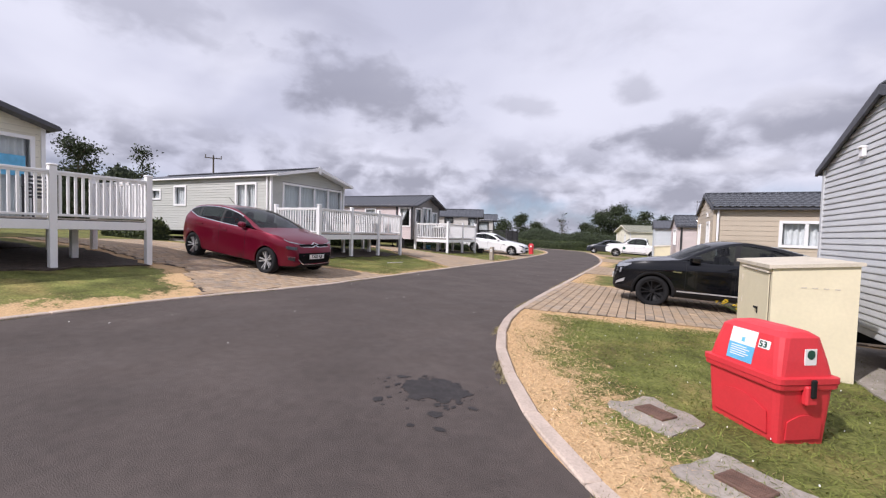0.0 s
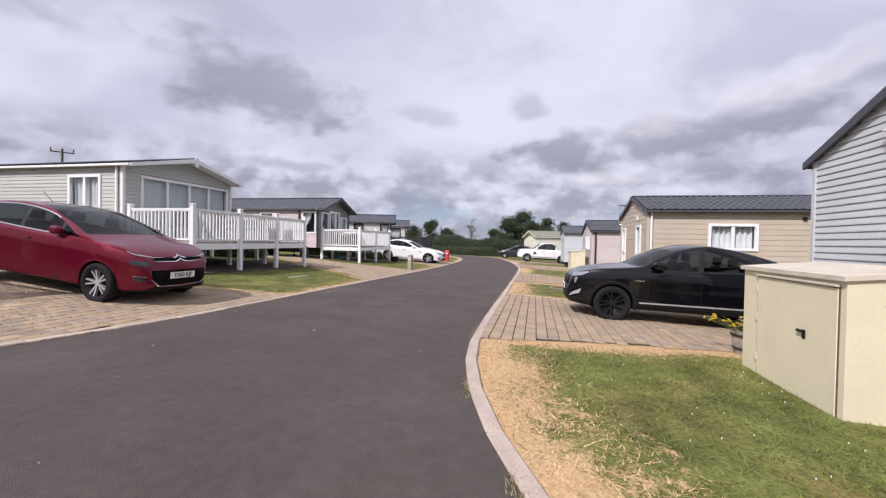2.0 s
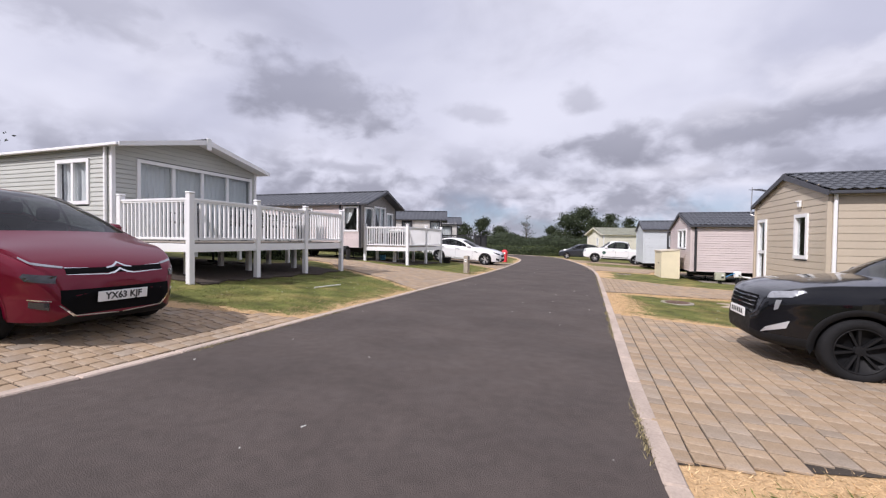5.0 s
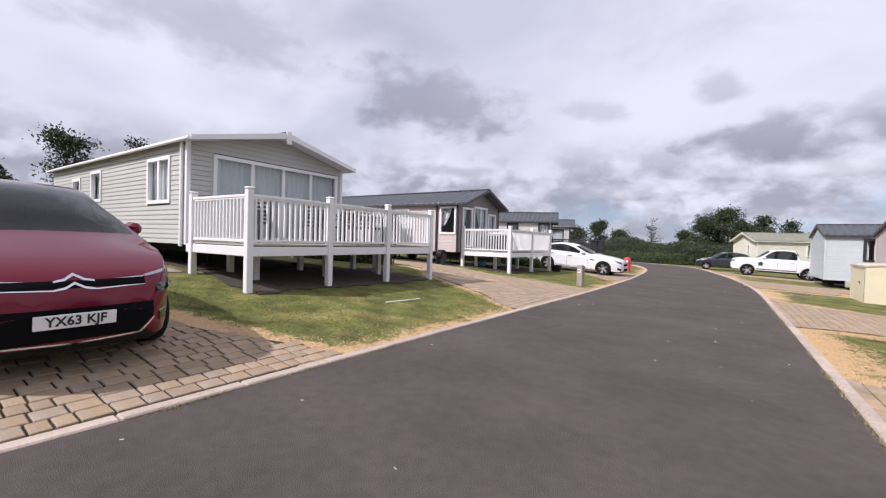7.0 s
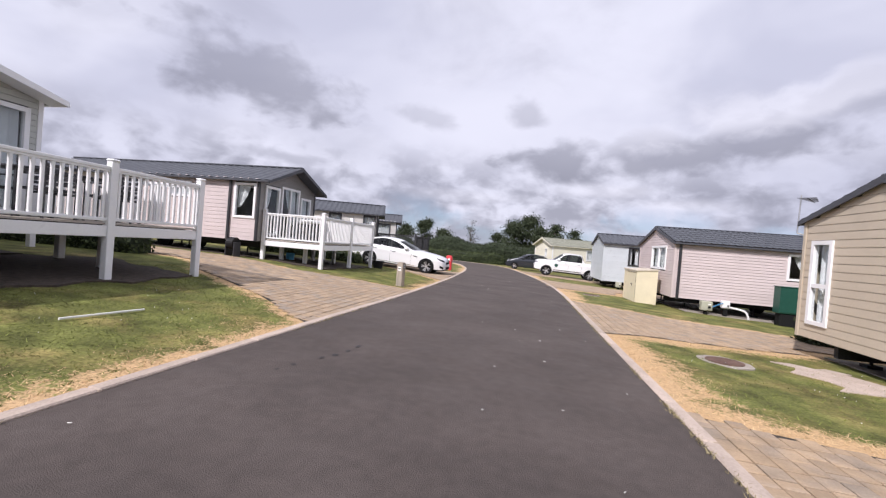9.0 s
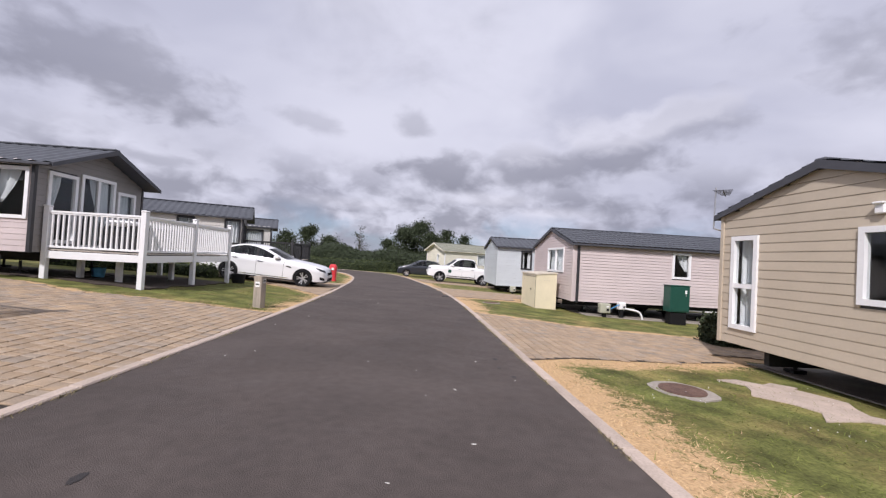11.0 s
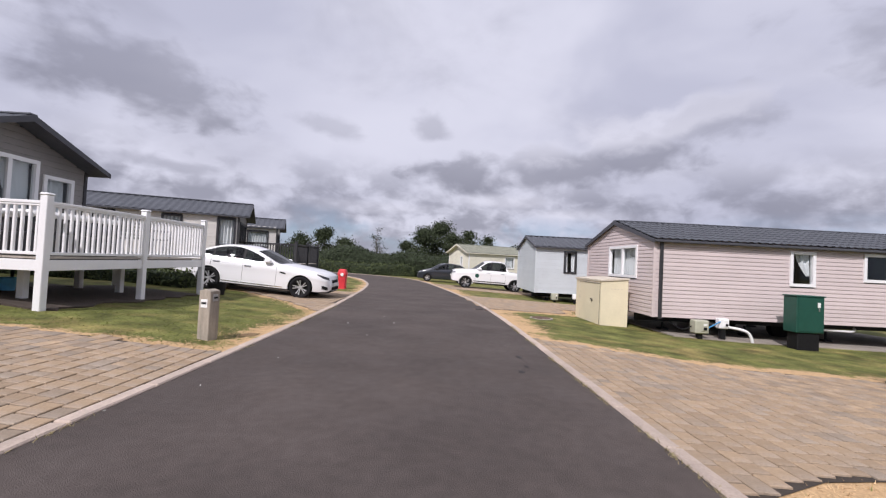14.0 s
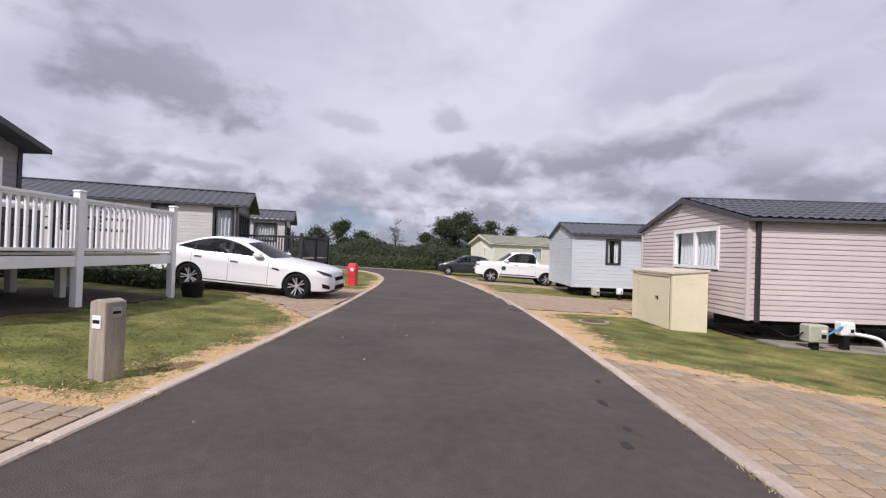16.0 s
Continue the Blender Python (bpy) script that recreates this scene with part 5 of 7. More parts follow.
SALOON = dict(L=4.845, r=0.34, front_axle=0.86, rear_axle=3.655, roof=0.62, spokes=5, twin=True, clad=2,
              top=[(0, 0.5), (0.03, 0.62), (0.12, 0.75), (0.5, 0.87), (1.1, 0.955), (1.4, 0.995), (1.9, 1.20), (2.35, 1.36), (2.7, 1.42), (3.1, 1.425), (3.5, 1.38), (3.95, 1.23), (4.3, 1.09), (4.55, 1.04), (4.75, 1.0), (4.81, 0.88), (4.845, 0.6)],
              belt=[(0, 0.45), (0.12, 0.64), (0.5, 0.76), (1.4, 0.90), (2.6, 0.93), (4.0, 0.99), (4.6, 0.97), (4.845, 0.58)],
              half=[(0, 0.52), (0.04, 0.62), (0.14, 0.74), (0.45, 0.85), (1.0, 0.905), (3.8, 0.915), (4.4, 0.87), (4.7, 0.8), (4.845, 0.66)],
              bottom=[(0, 0.25), (0.08, 0.19), (0.5, 0.17), (4.2, 0.19), (4.7, 0.27), (4.845, 0.36)],
              screen=(1.36, 2.25), rear=(3.5, 4.28), glass=(1.55, 4.1), kick=0.05, sweep=0.24, side=[(1.55, 2.62), (2.7, 3.56), (3.61, 4.1)], doors=[1.62, 2.65, 3.62], handles=[2.5, 3.45], mirror=1.85, handle_m=CHROME)
PICKUP = dict(L=5.25, r=0.38, front_axle=0.92, rear_axle=4.01, roof=0.70, spokes=5, twin=True, clad=2,
              top=[(0, 0.75), (0.03, 0.98), (0.12, 1.08), (0.5, 1.16), (1.1, 1.2), (1.3, 1.23), (1.7, 1.5), (2.0, 1.72), (2.35, 1.81), (3.0, 1.82), (3.4, 1.77), (3.55, 1.5), (3.66, 1.22), (4.4, 1.2), (5.1, 1.19), (5.2, 1.1), (5.25, 0.8)],
              belt=[(0, 0.65), (0.12, 0.98), (0.5, 1.06), (1.3, 1.14), (3.4, 1.17), (5.1, 1.17), (5.25, 0.7)],
              half=[(0, 0.62), (0.04, 0.74), (0.14, 0.86), (0.4, 0.93), (1.0, 0.965), (4.8, 0.97), (5.15, 0.92), (5.25, 0.86)],
              bottom=[(0, 0.45), (0.1, 0.36), (0.5, 0.34), (4.6, 0.38), (5.25, 0.5)],
              screen=(1.3, 1.98), rear=(3.4, 3.62), glass=(1.45, 3.4), sweep=0.16, side=[(1.45, 2.42), (2.5, 3.4)], doors=[1.5, 2.46, 3.4], handles=[2.3, 3.2], mirror=1.7, handle_m=CHROME)
HATCH = dict(L=4.0, r=0.31, front_axle=0.8, rear_axle=3.3, roof=0.60, spokes=5, twin=True, clad=2,
             top=[(0, 0.5), (0.03, 0.65), (0.12, 0.74), (0.5, 0.9), (0.95, 1.0), (1.6, 1.34), (2.0, 1.46), (2.5, 1.48), (3.2, 1.42), (3.7, 1.2), (3.9, 0.95), (3.97, 0.8), (4.0, 0.6)],
             belt=[(0, 0.45), (0.12, 0.68), (0.5, 0.8), (1.0, 0.9), (2.5, 0.95), (3.7, 1.0), (4.0, 0.55)],
             half=[(0, 0.5), (0.14, 0.72), (0.45, 0.82), (1.0, 0.86), (3.2, 0.865), (3.8, 0.78), (4.0, 0.64)],
             bottom=[(0, 0.28), (0.08, 0.2), (0.5, 0.18), (3.6, 0.2), (4.0, 0.36)],
             screen=(0.97, 1.72), rear=(3.5, 3.84), glass=(1.2, 3.5), kick=0.06, side=[(1.2, 2.1), (2.17, 2.9), (2.96, 3.5)], doors=[1.3, 2.13], handles=[1.95], mirror=1.45)


def red_front(root, decal, band, L):
    for sd in (1, -1):
        decal("running_light", [(sd * 0.44, 0.80), (sd * 0.78, 0.838), (sd * 0.94, 0.885), (sd * 0.93, 0.897), (sd * 0.77, 0.855), (sd * 0.44, 0.815)], "xy" if sd > 0 else "x-y", LENS, 0.006)
        decal("headlight", [(sd * 0.46, 0.66), (sd * 0.80, 0.67), (sd * 0.86, 0.71), (sd * 0.82, 0.745), (sd * 0.46, 0.735)], "xy" if sd > 0 else "x-y", DARK_LENS, 0.008)
        decal("fog_light", [(sd * 0.50, 0.39), (sd * 0.74, 0.41), (sd * 0.74, 0.47), (sd * 0.50, 0.465)], "xy" if sd > 0 else "x-y", DARK_LENS, 0.008)
        decal("fog_trim", [(sd * 0.48, 0.475), (sd * 0.76, 0.482), (sd * 0.76, 0.492), (sd * 0.48, 0.487)], "xy" if sd > 0 else "x-y", CHROME, 0.008)
        decal("lower_chrome", [(sd * 0.02, 0.305), (sd * 0.44, 0.33), (sd * 0.56, 0.44), (sd * 0.575, 0.44), (sd * 0.46, 0.318), (sd * 0.02, 0.293)], "x", CHROME, 0.005)
        for z in (0.735, 0.795):
            decal("chrome_strip", [(sd * 0.12, z - 0.008), (sd * 0.5, z + 0.006), (sd * 0.5, z + 0.014), (sd * 0.12, z + 0.001)], "x", CHROME, 0.003)
            decal("badge_chevron", [(sd * 0.0, z + 0.036), (sd * 0.06, z + 0.002), (sd * 0.13, z - 0.008), (sd * 0.13, z + 0.004), (sd * 0.065, z + 0.018), (sd * 0.0, z + 0.054)], "x", CHROME, 0.007)
        arch = [(1.9 + 2.05 * i / 20) for i in range(21)]
        lag = [(q, min(curve_at(MPV["top"], q - 0.29), curve_at(MPV["top"], q + 0.1)) - 0.028) for q in arch]
        edge = [(L / 2 - q, z - 0.042) for q, z in lag if z - 0.042 > curve_at(MPV["belt"], q) + 0.12]
        edge += [(L / 2 - 4.0, 1.17), (L / 2 - 3.97, 1.14)] + [(L / 2 - q, curve_at(MPV["belt"], q) + 0.02 + 0.1 * smooth01(q, 3.28, 3.98) ** 2) for q in (3.9, 3.7, 3.5, 3.0, 2.5, 2.0, 1.6)]
        for p, q in zip(edge, edge[1:]):
            t = Vector((q[0] - p[0], q[1] - p[1])).normalized()
            o = Vector((-t.y, t.x)) * 0.009
            decal("window_chrome", [(p[0] - o.x, p[1] - o.y), (q[0] - o.x, q[1] - o.y), (q[0] + o.x, q[1] + o.y), (p[0] + o.x, p[1] + o.y)], "y" if sd > 0 else "-y", CHROME, 0.005)
        decal("tail_light", [(-L / 2 + 0.02, 0.9), (-L / 2 + 0.3, 0.95), (-L / 2 + 0.32, 1.05), (-L / 2 + 0.1, 1.05)], "y" if sd > 0 else "-y", RED_LENS, 0.006)
    decal("grille", [(-0.5, 0.745), (0.5, 0.745), (0.5, 0.80), (-0.5, 0.80)], "x", GRILLE, 0.006)
    decal("lower_grille", [(-0.44, 0.33), (0.44, 0.33), (0.56, 0.46), (0.56, 0.59), (-0.56, 0.59), (-0.56, 0.46)], "x", GRILLE, 0.006)
    plate(root, decal, L, "YX63 KJF", 0.50, L / 2 + 0.03)
    b = bmesh.new()
    rod(b, (-L / 2 + 1.2, 0, 1.48), (-L / 2 + 0.9, 0, 1.68), 0.006)
    part("aerial", b, BLACK_PLASTIC, root)


def black_front(root, decal, band, L):
    for sd in (1, -1):
        way = "y" if sd > 0 else "-y"
        decal("headlight", [(sd * 0.48, 0.79), (sd * 0.82, 0.83), (sd * 0.98, 0.90), (sd * 0.94, 0.92), (sd * 0.5, 0.865)], "x" + way, LENS, 0.008)
        decal("lamp_blade", [(sd * 0.60, 0.66), (sd * 0.66, 0.68), (sd * 0.70, 0.79), (sd * 0.62, 0.78)], "x" + way, LENS, 0.008)
        decal("splitter", [(sd * 0.42, 0.38), (sd * 0.78, 0.47), (sd * 0.82, 0.56), (sd * 0.50, 0.45)], "x" + way, ALLOY, 0.012)
        decal("sill_strip", [(L / 2 - 1.35, 0.37), (L / 2 - 3.15, 0.40), (L / 2 - 3.15, 0.425), (L / 2 - 1.35, 0.395)], way, ALLOY, 0.012, 3)
        decal("wing_badge", [(L / 2 - 1.25, 0.80), (L / 2 - 1.42, 0.80), (L / 2 - 1.42, 0.825), (L / 2 - 1.25, 0.825)], way, CHROME, 0.01)
        decal("tail_light", [(-L / 2 + 0.02, 0.92), (-L / 2 + 0.3, 0.97), (-L / 2 + 0.3, 1.02), (-L / 2 + 0.06, 1.0)], way, RED_LENS, 0.006)
    decal("grille", [(-0.42, 0.62), (0.42, 0.62), (0.40, 0.80), (-0.40, 0.80)], "x", GRILLE, 0.01)
    for z in (0.66, 0.71, 0.76):
        decal("grille_bar", [(-0.42, z), (0.42, z), (0.42, z + 0.014), (-0.42, z + 0.014)], "x", DARK_LENS, 0.018)
    p = part("number_plate", boxed(L / 2 + 0.012, L / 2 + 0.028, -0.26, 0.26, 0.50, 0.61, bevel=0.004), PLATE, root, "white number plate with unreadable marks")
    for i in range(6):
        part("plate_bar", boxed(L / 2 + 0.028, L / 2 + 0.03, -0.2 + i * 0.07, -0.16 + i * 0.07, 0.525, 0.585), INK, p)


def white_front(root, decal, band, L):
    for sd in (1, -1):
        way = "y" if sd > 0 else "-y"
        decal("headlight", [(sd * 0.44, 0.59), (sd * 0.80, 0.65), (sd * 1.02, 0.745), (sd * 0.98, 0.76), (sd * 0.44, 0.665)], "x" + way, DARK_LENS, 0.008)
        decal("fog_light", [(sd * 0.52, 0.29), (sd * 0.80, 0.32), (sd * 0.82, 0.43), (sd * 0.54, 0.38)], "x" + way, BLACK_PLASTIC, 0.008)
        decal("window_chrome", [(L / 2 - 1.6, 0.925), (L / 2 - 2.6, 0.95), (L / 2 - 4.0, 1.005), (L / 2 - 4.0, 1.02), (L / 2 - 2.6, 0.965), (L / 2 - 1.6, 0.94)], way, CHROME, 0.008, 3)
        decal("sill_strip", [(L / 2 - 1.4, 0.26), (L / 2 - 3.3, 0.28), (L / 2 - 3.3, 0.30), (L / 2 - 1.4, 0.28)], way, CHROME, 0.01, 3)
        decal("wing_vent", [(L / 2 - 1.32, 0.66), (L / 2 - 1.52, 0.70), (L / 2 - 1.5, 0.735), (L / 2 - 1.34, 0.71)], way, BLACK_PLASTIC, 0.006)
        decal("tail_light", [(-L / 2 + 0.03, 0.80), (-L / 2 + 0.36, 0.88), (-L / 2 + 0.34, 0.95), (-L / 2 + 0.06, 0.93)], way, RED_LENS, 0.008)
    decal("grille", [(-0.36, 0.50), (0.36, 0.50), (0.38, 0.60), (-0.38, 0.60)], "x", GRILLE, 0.01)
    decal("lower_grille", [(-0.45, 0.27), (0.45, 0.27), (0.42, 0.38), (-0.42, 0.38)], "x", GRILLE, 0.008)
    part("number_plate", boxed(L / 2 + 0.012, L / 2 + 0.028, -0.26, 0.26, 0.40, 0.51, bevel=0.004), PLATE, root)


def truck_front(root, decal, band, L):
    for sd in (1, -1):
        way = "y" if sd > 0 else "-y"
        decal("headlight", [(sd * 0.52, 0.86), (sd * 0.92, 0.89), (sd * 1.0, 1.0), (sd * 0.52, 0.98)], "x" + way, LENS, 0.008)
        decal("door_sticker", [(L / 2 - 1.6 + 0.13 * math.cos(k * math.pi / 6), 0.82 + 0.13 * math.sin(k * math.pi / 6)) for k in range(12)], way, GREEN_PAINT, 0.006, 1, None, "round green door sticker")
        decal("sill_strip", [(L / 2 - 1.4, 0.46), (L / 2 - 3.4, 0.48), (L / 2 - 3.4, 0.52), (L / 2 - 1.4, 0.50)], way, BLACK_PLASTIC, 0.02, 3)
    decal("grille", [(-0.48, 0.80), (0.48, 0.80), (0.48, 1.0), (-0.48, 1.0)], "x", GRILLE, 0.01)
    decal("lower_grille", [(-0.6, 0.50), (0.6, 0.50), (0.55, 0.66), (-0.55, 0.66)], "x", GRILLE, 0.01)
    part("number_plate", boxed(L / 2 + 0.012, L / 2 + 0.028, -0.26, 0.26, 0.66, 0.77, bevel=0.004), PLATE, root)


def hatch_front(root, decal, band, L):
    for sd in (1, -1):
        decal("headlight", [(sd * 0.42, 0.62), (sd * 0.78, 0.66), (sd * 0.9, 0.78), (sd * 0.42, 0.72)], "xy" if sd > 0 else "x-y", LENS, 0.008)
    decal("grille", [(-0.4, 0.34), (0.4, 0.34), (0.36, 0.5), (-0.36, 0.5)], "x", GRILLE, 0.008)


car("dark red metallic people carrier parked nose to the lane", "car", -7.5, 8.14, 1, MPV, PAINT_RED, ALLOY, red_front)
car("glossy black coupe crossover with black wheels", "car", -0.57, 11.45, -1, SUV, PAINT_BLACK, BLACK_PLASTIC, black_front)
car("white saloon with dark-faced alloy wheels", "car", -7.17, 28.85, 1, SALOON, PAINT_WHITE, ALLOY, white_front)
car("white double cab pickup with a round door sticker", "pickup truck", -2.85, 41.9, -1, PICKUP, PAINT_WHITE, ALLOY, truck_front)
car("dark blue grey hatchback at the end of the lane", "car", -5.2, 47.9, -1, HATCH, PAINT_NAVY, ALLOY, hatch_front)


# ---------------- street things ----------------
def sheet(name, x0, x1, y0, y1, lift, thick, material, label, category, wobble=0.06, kind="structure", step=0.25):
    """A slab that follows the ground, with an uneven outline."""
    bm = bmesh.new()
    nx, ny = max(2, int((x1 - x0) / step)), max(2, int((y1 - y0) / step))
    grid = []
    for j in range(ny + 1):
        row = []
        for i in range(nx + 1):
            x, y = x0 + (x1 - x0) * i / nx, y0 + (y1 - y0) * j / ny
            if i in (0, nx):
                x += wobble * noise.noise((y * 2.3, i * 7.1, x0))
            if j in (0, ny):
                y += wobble * noise.noise((x * 2.3, j * 5.7, y0))
            row.append(bm.verts.new((x, y, H(x, y) + lift)))
        grid.append(row)
    for r, s in zip(grid, grid[1:]):
        for i in range(nx):
            bm.faces.new((r[i], r[i + 1], s[i + 1], s[i]))
    ext = bmesh.ops.extrude_face_region(bm, geom=list(bm.faces))
    for e in ext["geom"]:
        if isinstance(e, bmesh.types.BMVert):
            e.co.z -= thick
    return tagged(part(name, bm, material), label, category, kind=kind)


sheet("soil_bed", -12.35, -9.95, 11.3, 16.5, 0.03, 0.06, SOIL, "bare bark-strewn soil under a raised deck", "soil bed", 0.3)
sheet("soil_bed", -12.3, -10.0, 21.9, 26.2, 0.03, 0.06, SOIL, "bare bark-strewn soil under a raised deck", "soil bed", 0.3)
sheet("soil_bed", -12.4, -10.0, 0.0, 5.5, 0.03, 0.06, SOIL, "bare dark soil under a raised deck", "soil bed", 0.3)
# soil-coloured sheets added beneath the homes to darken the shade there
sheet("soil_bed", -22.0, -12.5, 11.3, 15.2, 0.03, 0.06, SOIL, "dark sheet standing for the shade under a caravan", "soil bed", 0.1, step=0.6)
sheet("soil_bed", -22.0, -12.35, 21.75, 25.1, 0.03, 0.06, SOIL, "dark sheet standing for the shade under a pink caravan", "soil bed", 0.1, step=0.6)
sheet("soil_bed", -21.8, -12.5, 0.9, 4.6, 0.03, 0.06, SOIL, "dark sheet standing for the shade under a cream caravan", "soil bed", 0.1, step=0.6)
sheet("concrete_base", 2.3, 11.8, 25.75, 30.6, 0.03, 0.08, SLAB, "pale concrete base under a pink caravan", "concrete base", 0.0, step=0.6)
sheet("concrete_base", 2.5, 11.5, 15.6, 19.0, 0.02, 0.08, SLAB, "pale concrete base under a beige caravan", "concrete base", 0.0, step=0.6)
sheet("concrete_base", 3.0, 11.5, 5.3, 8.8, 0.02, 0.08, SLAB, "pale concrete base under a grey caravan", "concrete base", 0.0, step=0.6)
sheet("garden_path", -20.5, -12.3, 10.35, 11.0, 0.02, 0.05, SLAB, "narrow concrete path beside a caravan", "path", 0.03, step=0.4)
sheet("concrete_slab", 0.85, 1.85, 15.95, 17.5, 0.014, 0.05, CONCRETE, "pale worn concrete slab in the lawn", "slab", 0.5)
sheet("concrete_slab", 2.3, 3.0, 4.0, 8.6, 0.02, 0.05, SLAB, "pale concrete slab beside a grey caravan", "slab", 0.05)


def square_manhole(cx, cy, turn):
    root = thing("manhole", (cx, cy, H(cx, cy)), "rusty square manhole cover in a worn concrete surround", "manhole", "square manholes")
    root.rotation_mode = "QUATERNION"
    root.rotation_quaternion = Vector((0, 0, 1)).rotation_difference(up(cx, cy)) @ Matrix.Rotation(radians(turn), 3, "Z").to_quaternion()
    root.scale = (0.86, 0.86, 1)
    bm = bmesh.new()
    n, out = 28, []
    for i in range(n):
        a = 2 * math.pi * i / n
        k = 0.33 / max(abs(math.cos(a)), abs(math.sin(a))) * (1 + 0.22 * noise.noise((math.cos(a) * 3, math.sin(a) * 3, cx * 9)))
        out.append((k * math.cos(a), k * math.sin(a)))
    prism(bm, out, "z", -0.05, 0.012)
    part("surround", bm, SLAB, root, "worn concrete surround")
    part("cover", boxed(-0.15, 0.15, -0.11, 0.11, 0.0, 0.032, bevel=0.006), RUST, root, "rusty iron cover")
    for i in range(6):
        part("cover_rib", boxed(-0.13, 0.13, -0.09 + i * 0.033, -0.08 + i * 0.033, 0.03, 0.036), RUST, root)


RUST = mat("rusty_iron", (0.13, 0.075, 0.055), 0.85, var=0.25, scale=12, bump=0.4)
square_manhole(0.18, 3.76, -38)
square_manhole(0.62, 2.88, -38)


def round_manhole(cx, cy, r, ring):
    root = thing("manhole", (cx, cy, H(cx, cy)), "round rusty manhole cover set in concrete", "manhole", "round manholes")
    bm = bmesh.new()
    n, out = 30, []
    for i in range(n):
        a = 2 * math.pi * i / n
        k = ring * (1 + 0.14 * noise.noise((math.cos(a) * 2, math.sin(a) * 2, cy)))
        out.append((k * math.cos(a), k * math.sin(a)))
    prism(bm, out, "z", -0.06, 0.016)
    part("surround", bm, SLAB, root)
    b = bmesh.new()
    rod(b, (0, 0, 0), (0, 0, 0.028), r, n=32)
    part("cover", b, RUST, root, "rusty iron cover")
    b = bmesh.new()
    for a, c in ((0.9, 0.8), (0.6, 0.5), (0.3, 0.2)):
        q = [[b.verts.new((r * k * math.cos(2 * math.pi * i / 28), r * k * math.sin(2 * math.pi * i / 28), 0.031)) for i in range(28)] for k in (a, c)]
        for i in range(28):
            b.faces.new((q[0][i], q[0][(i + 1) % 28], q[1][(i + 1) % 28], q[1][i]))
    part("cover_ring", b, RUST, root)


round_manhole(-0.32, 16.68, 0.27, 0.38)
round_manhole(-0.76, 27.25, 0.26, 0.34)


def loft_box(bm, levels):
    """A rounded box from levels (z, half length, half width, corner radius)."""
    rings = []
    for z, hx, hy, cr in levels:
        ring = []
        for qx, qy, a0 in ((1, 1, 0), (-1, 1, 90), (-1, -1, 180), (1, -1, 270)):
            for k in range(4):
                a = radians(a0 + 30 * k)
                ring.append(bm.verts.new((qx * (hx - cr) + cr * math.cos(a), qy * (hy - cr) + cr * math.sin(a), z)))
        rings.append(ring)
    n = len(rings[0])
    for a, b in zip(rings, rings[1:]):
        for i in range(n):
            bm.faces.new((a[i], a[(i + 1) % n], b[(i + 1) % n], b[i]))
    bm.faces.new(rings[0][::-1])
    bm.faces.new(rings[-1])
    return bm


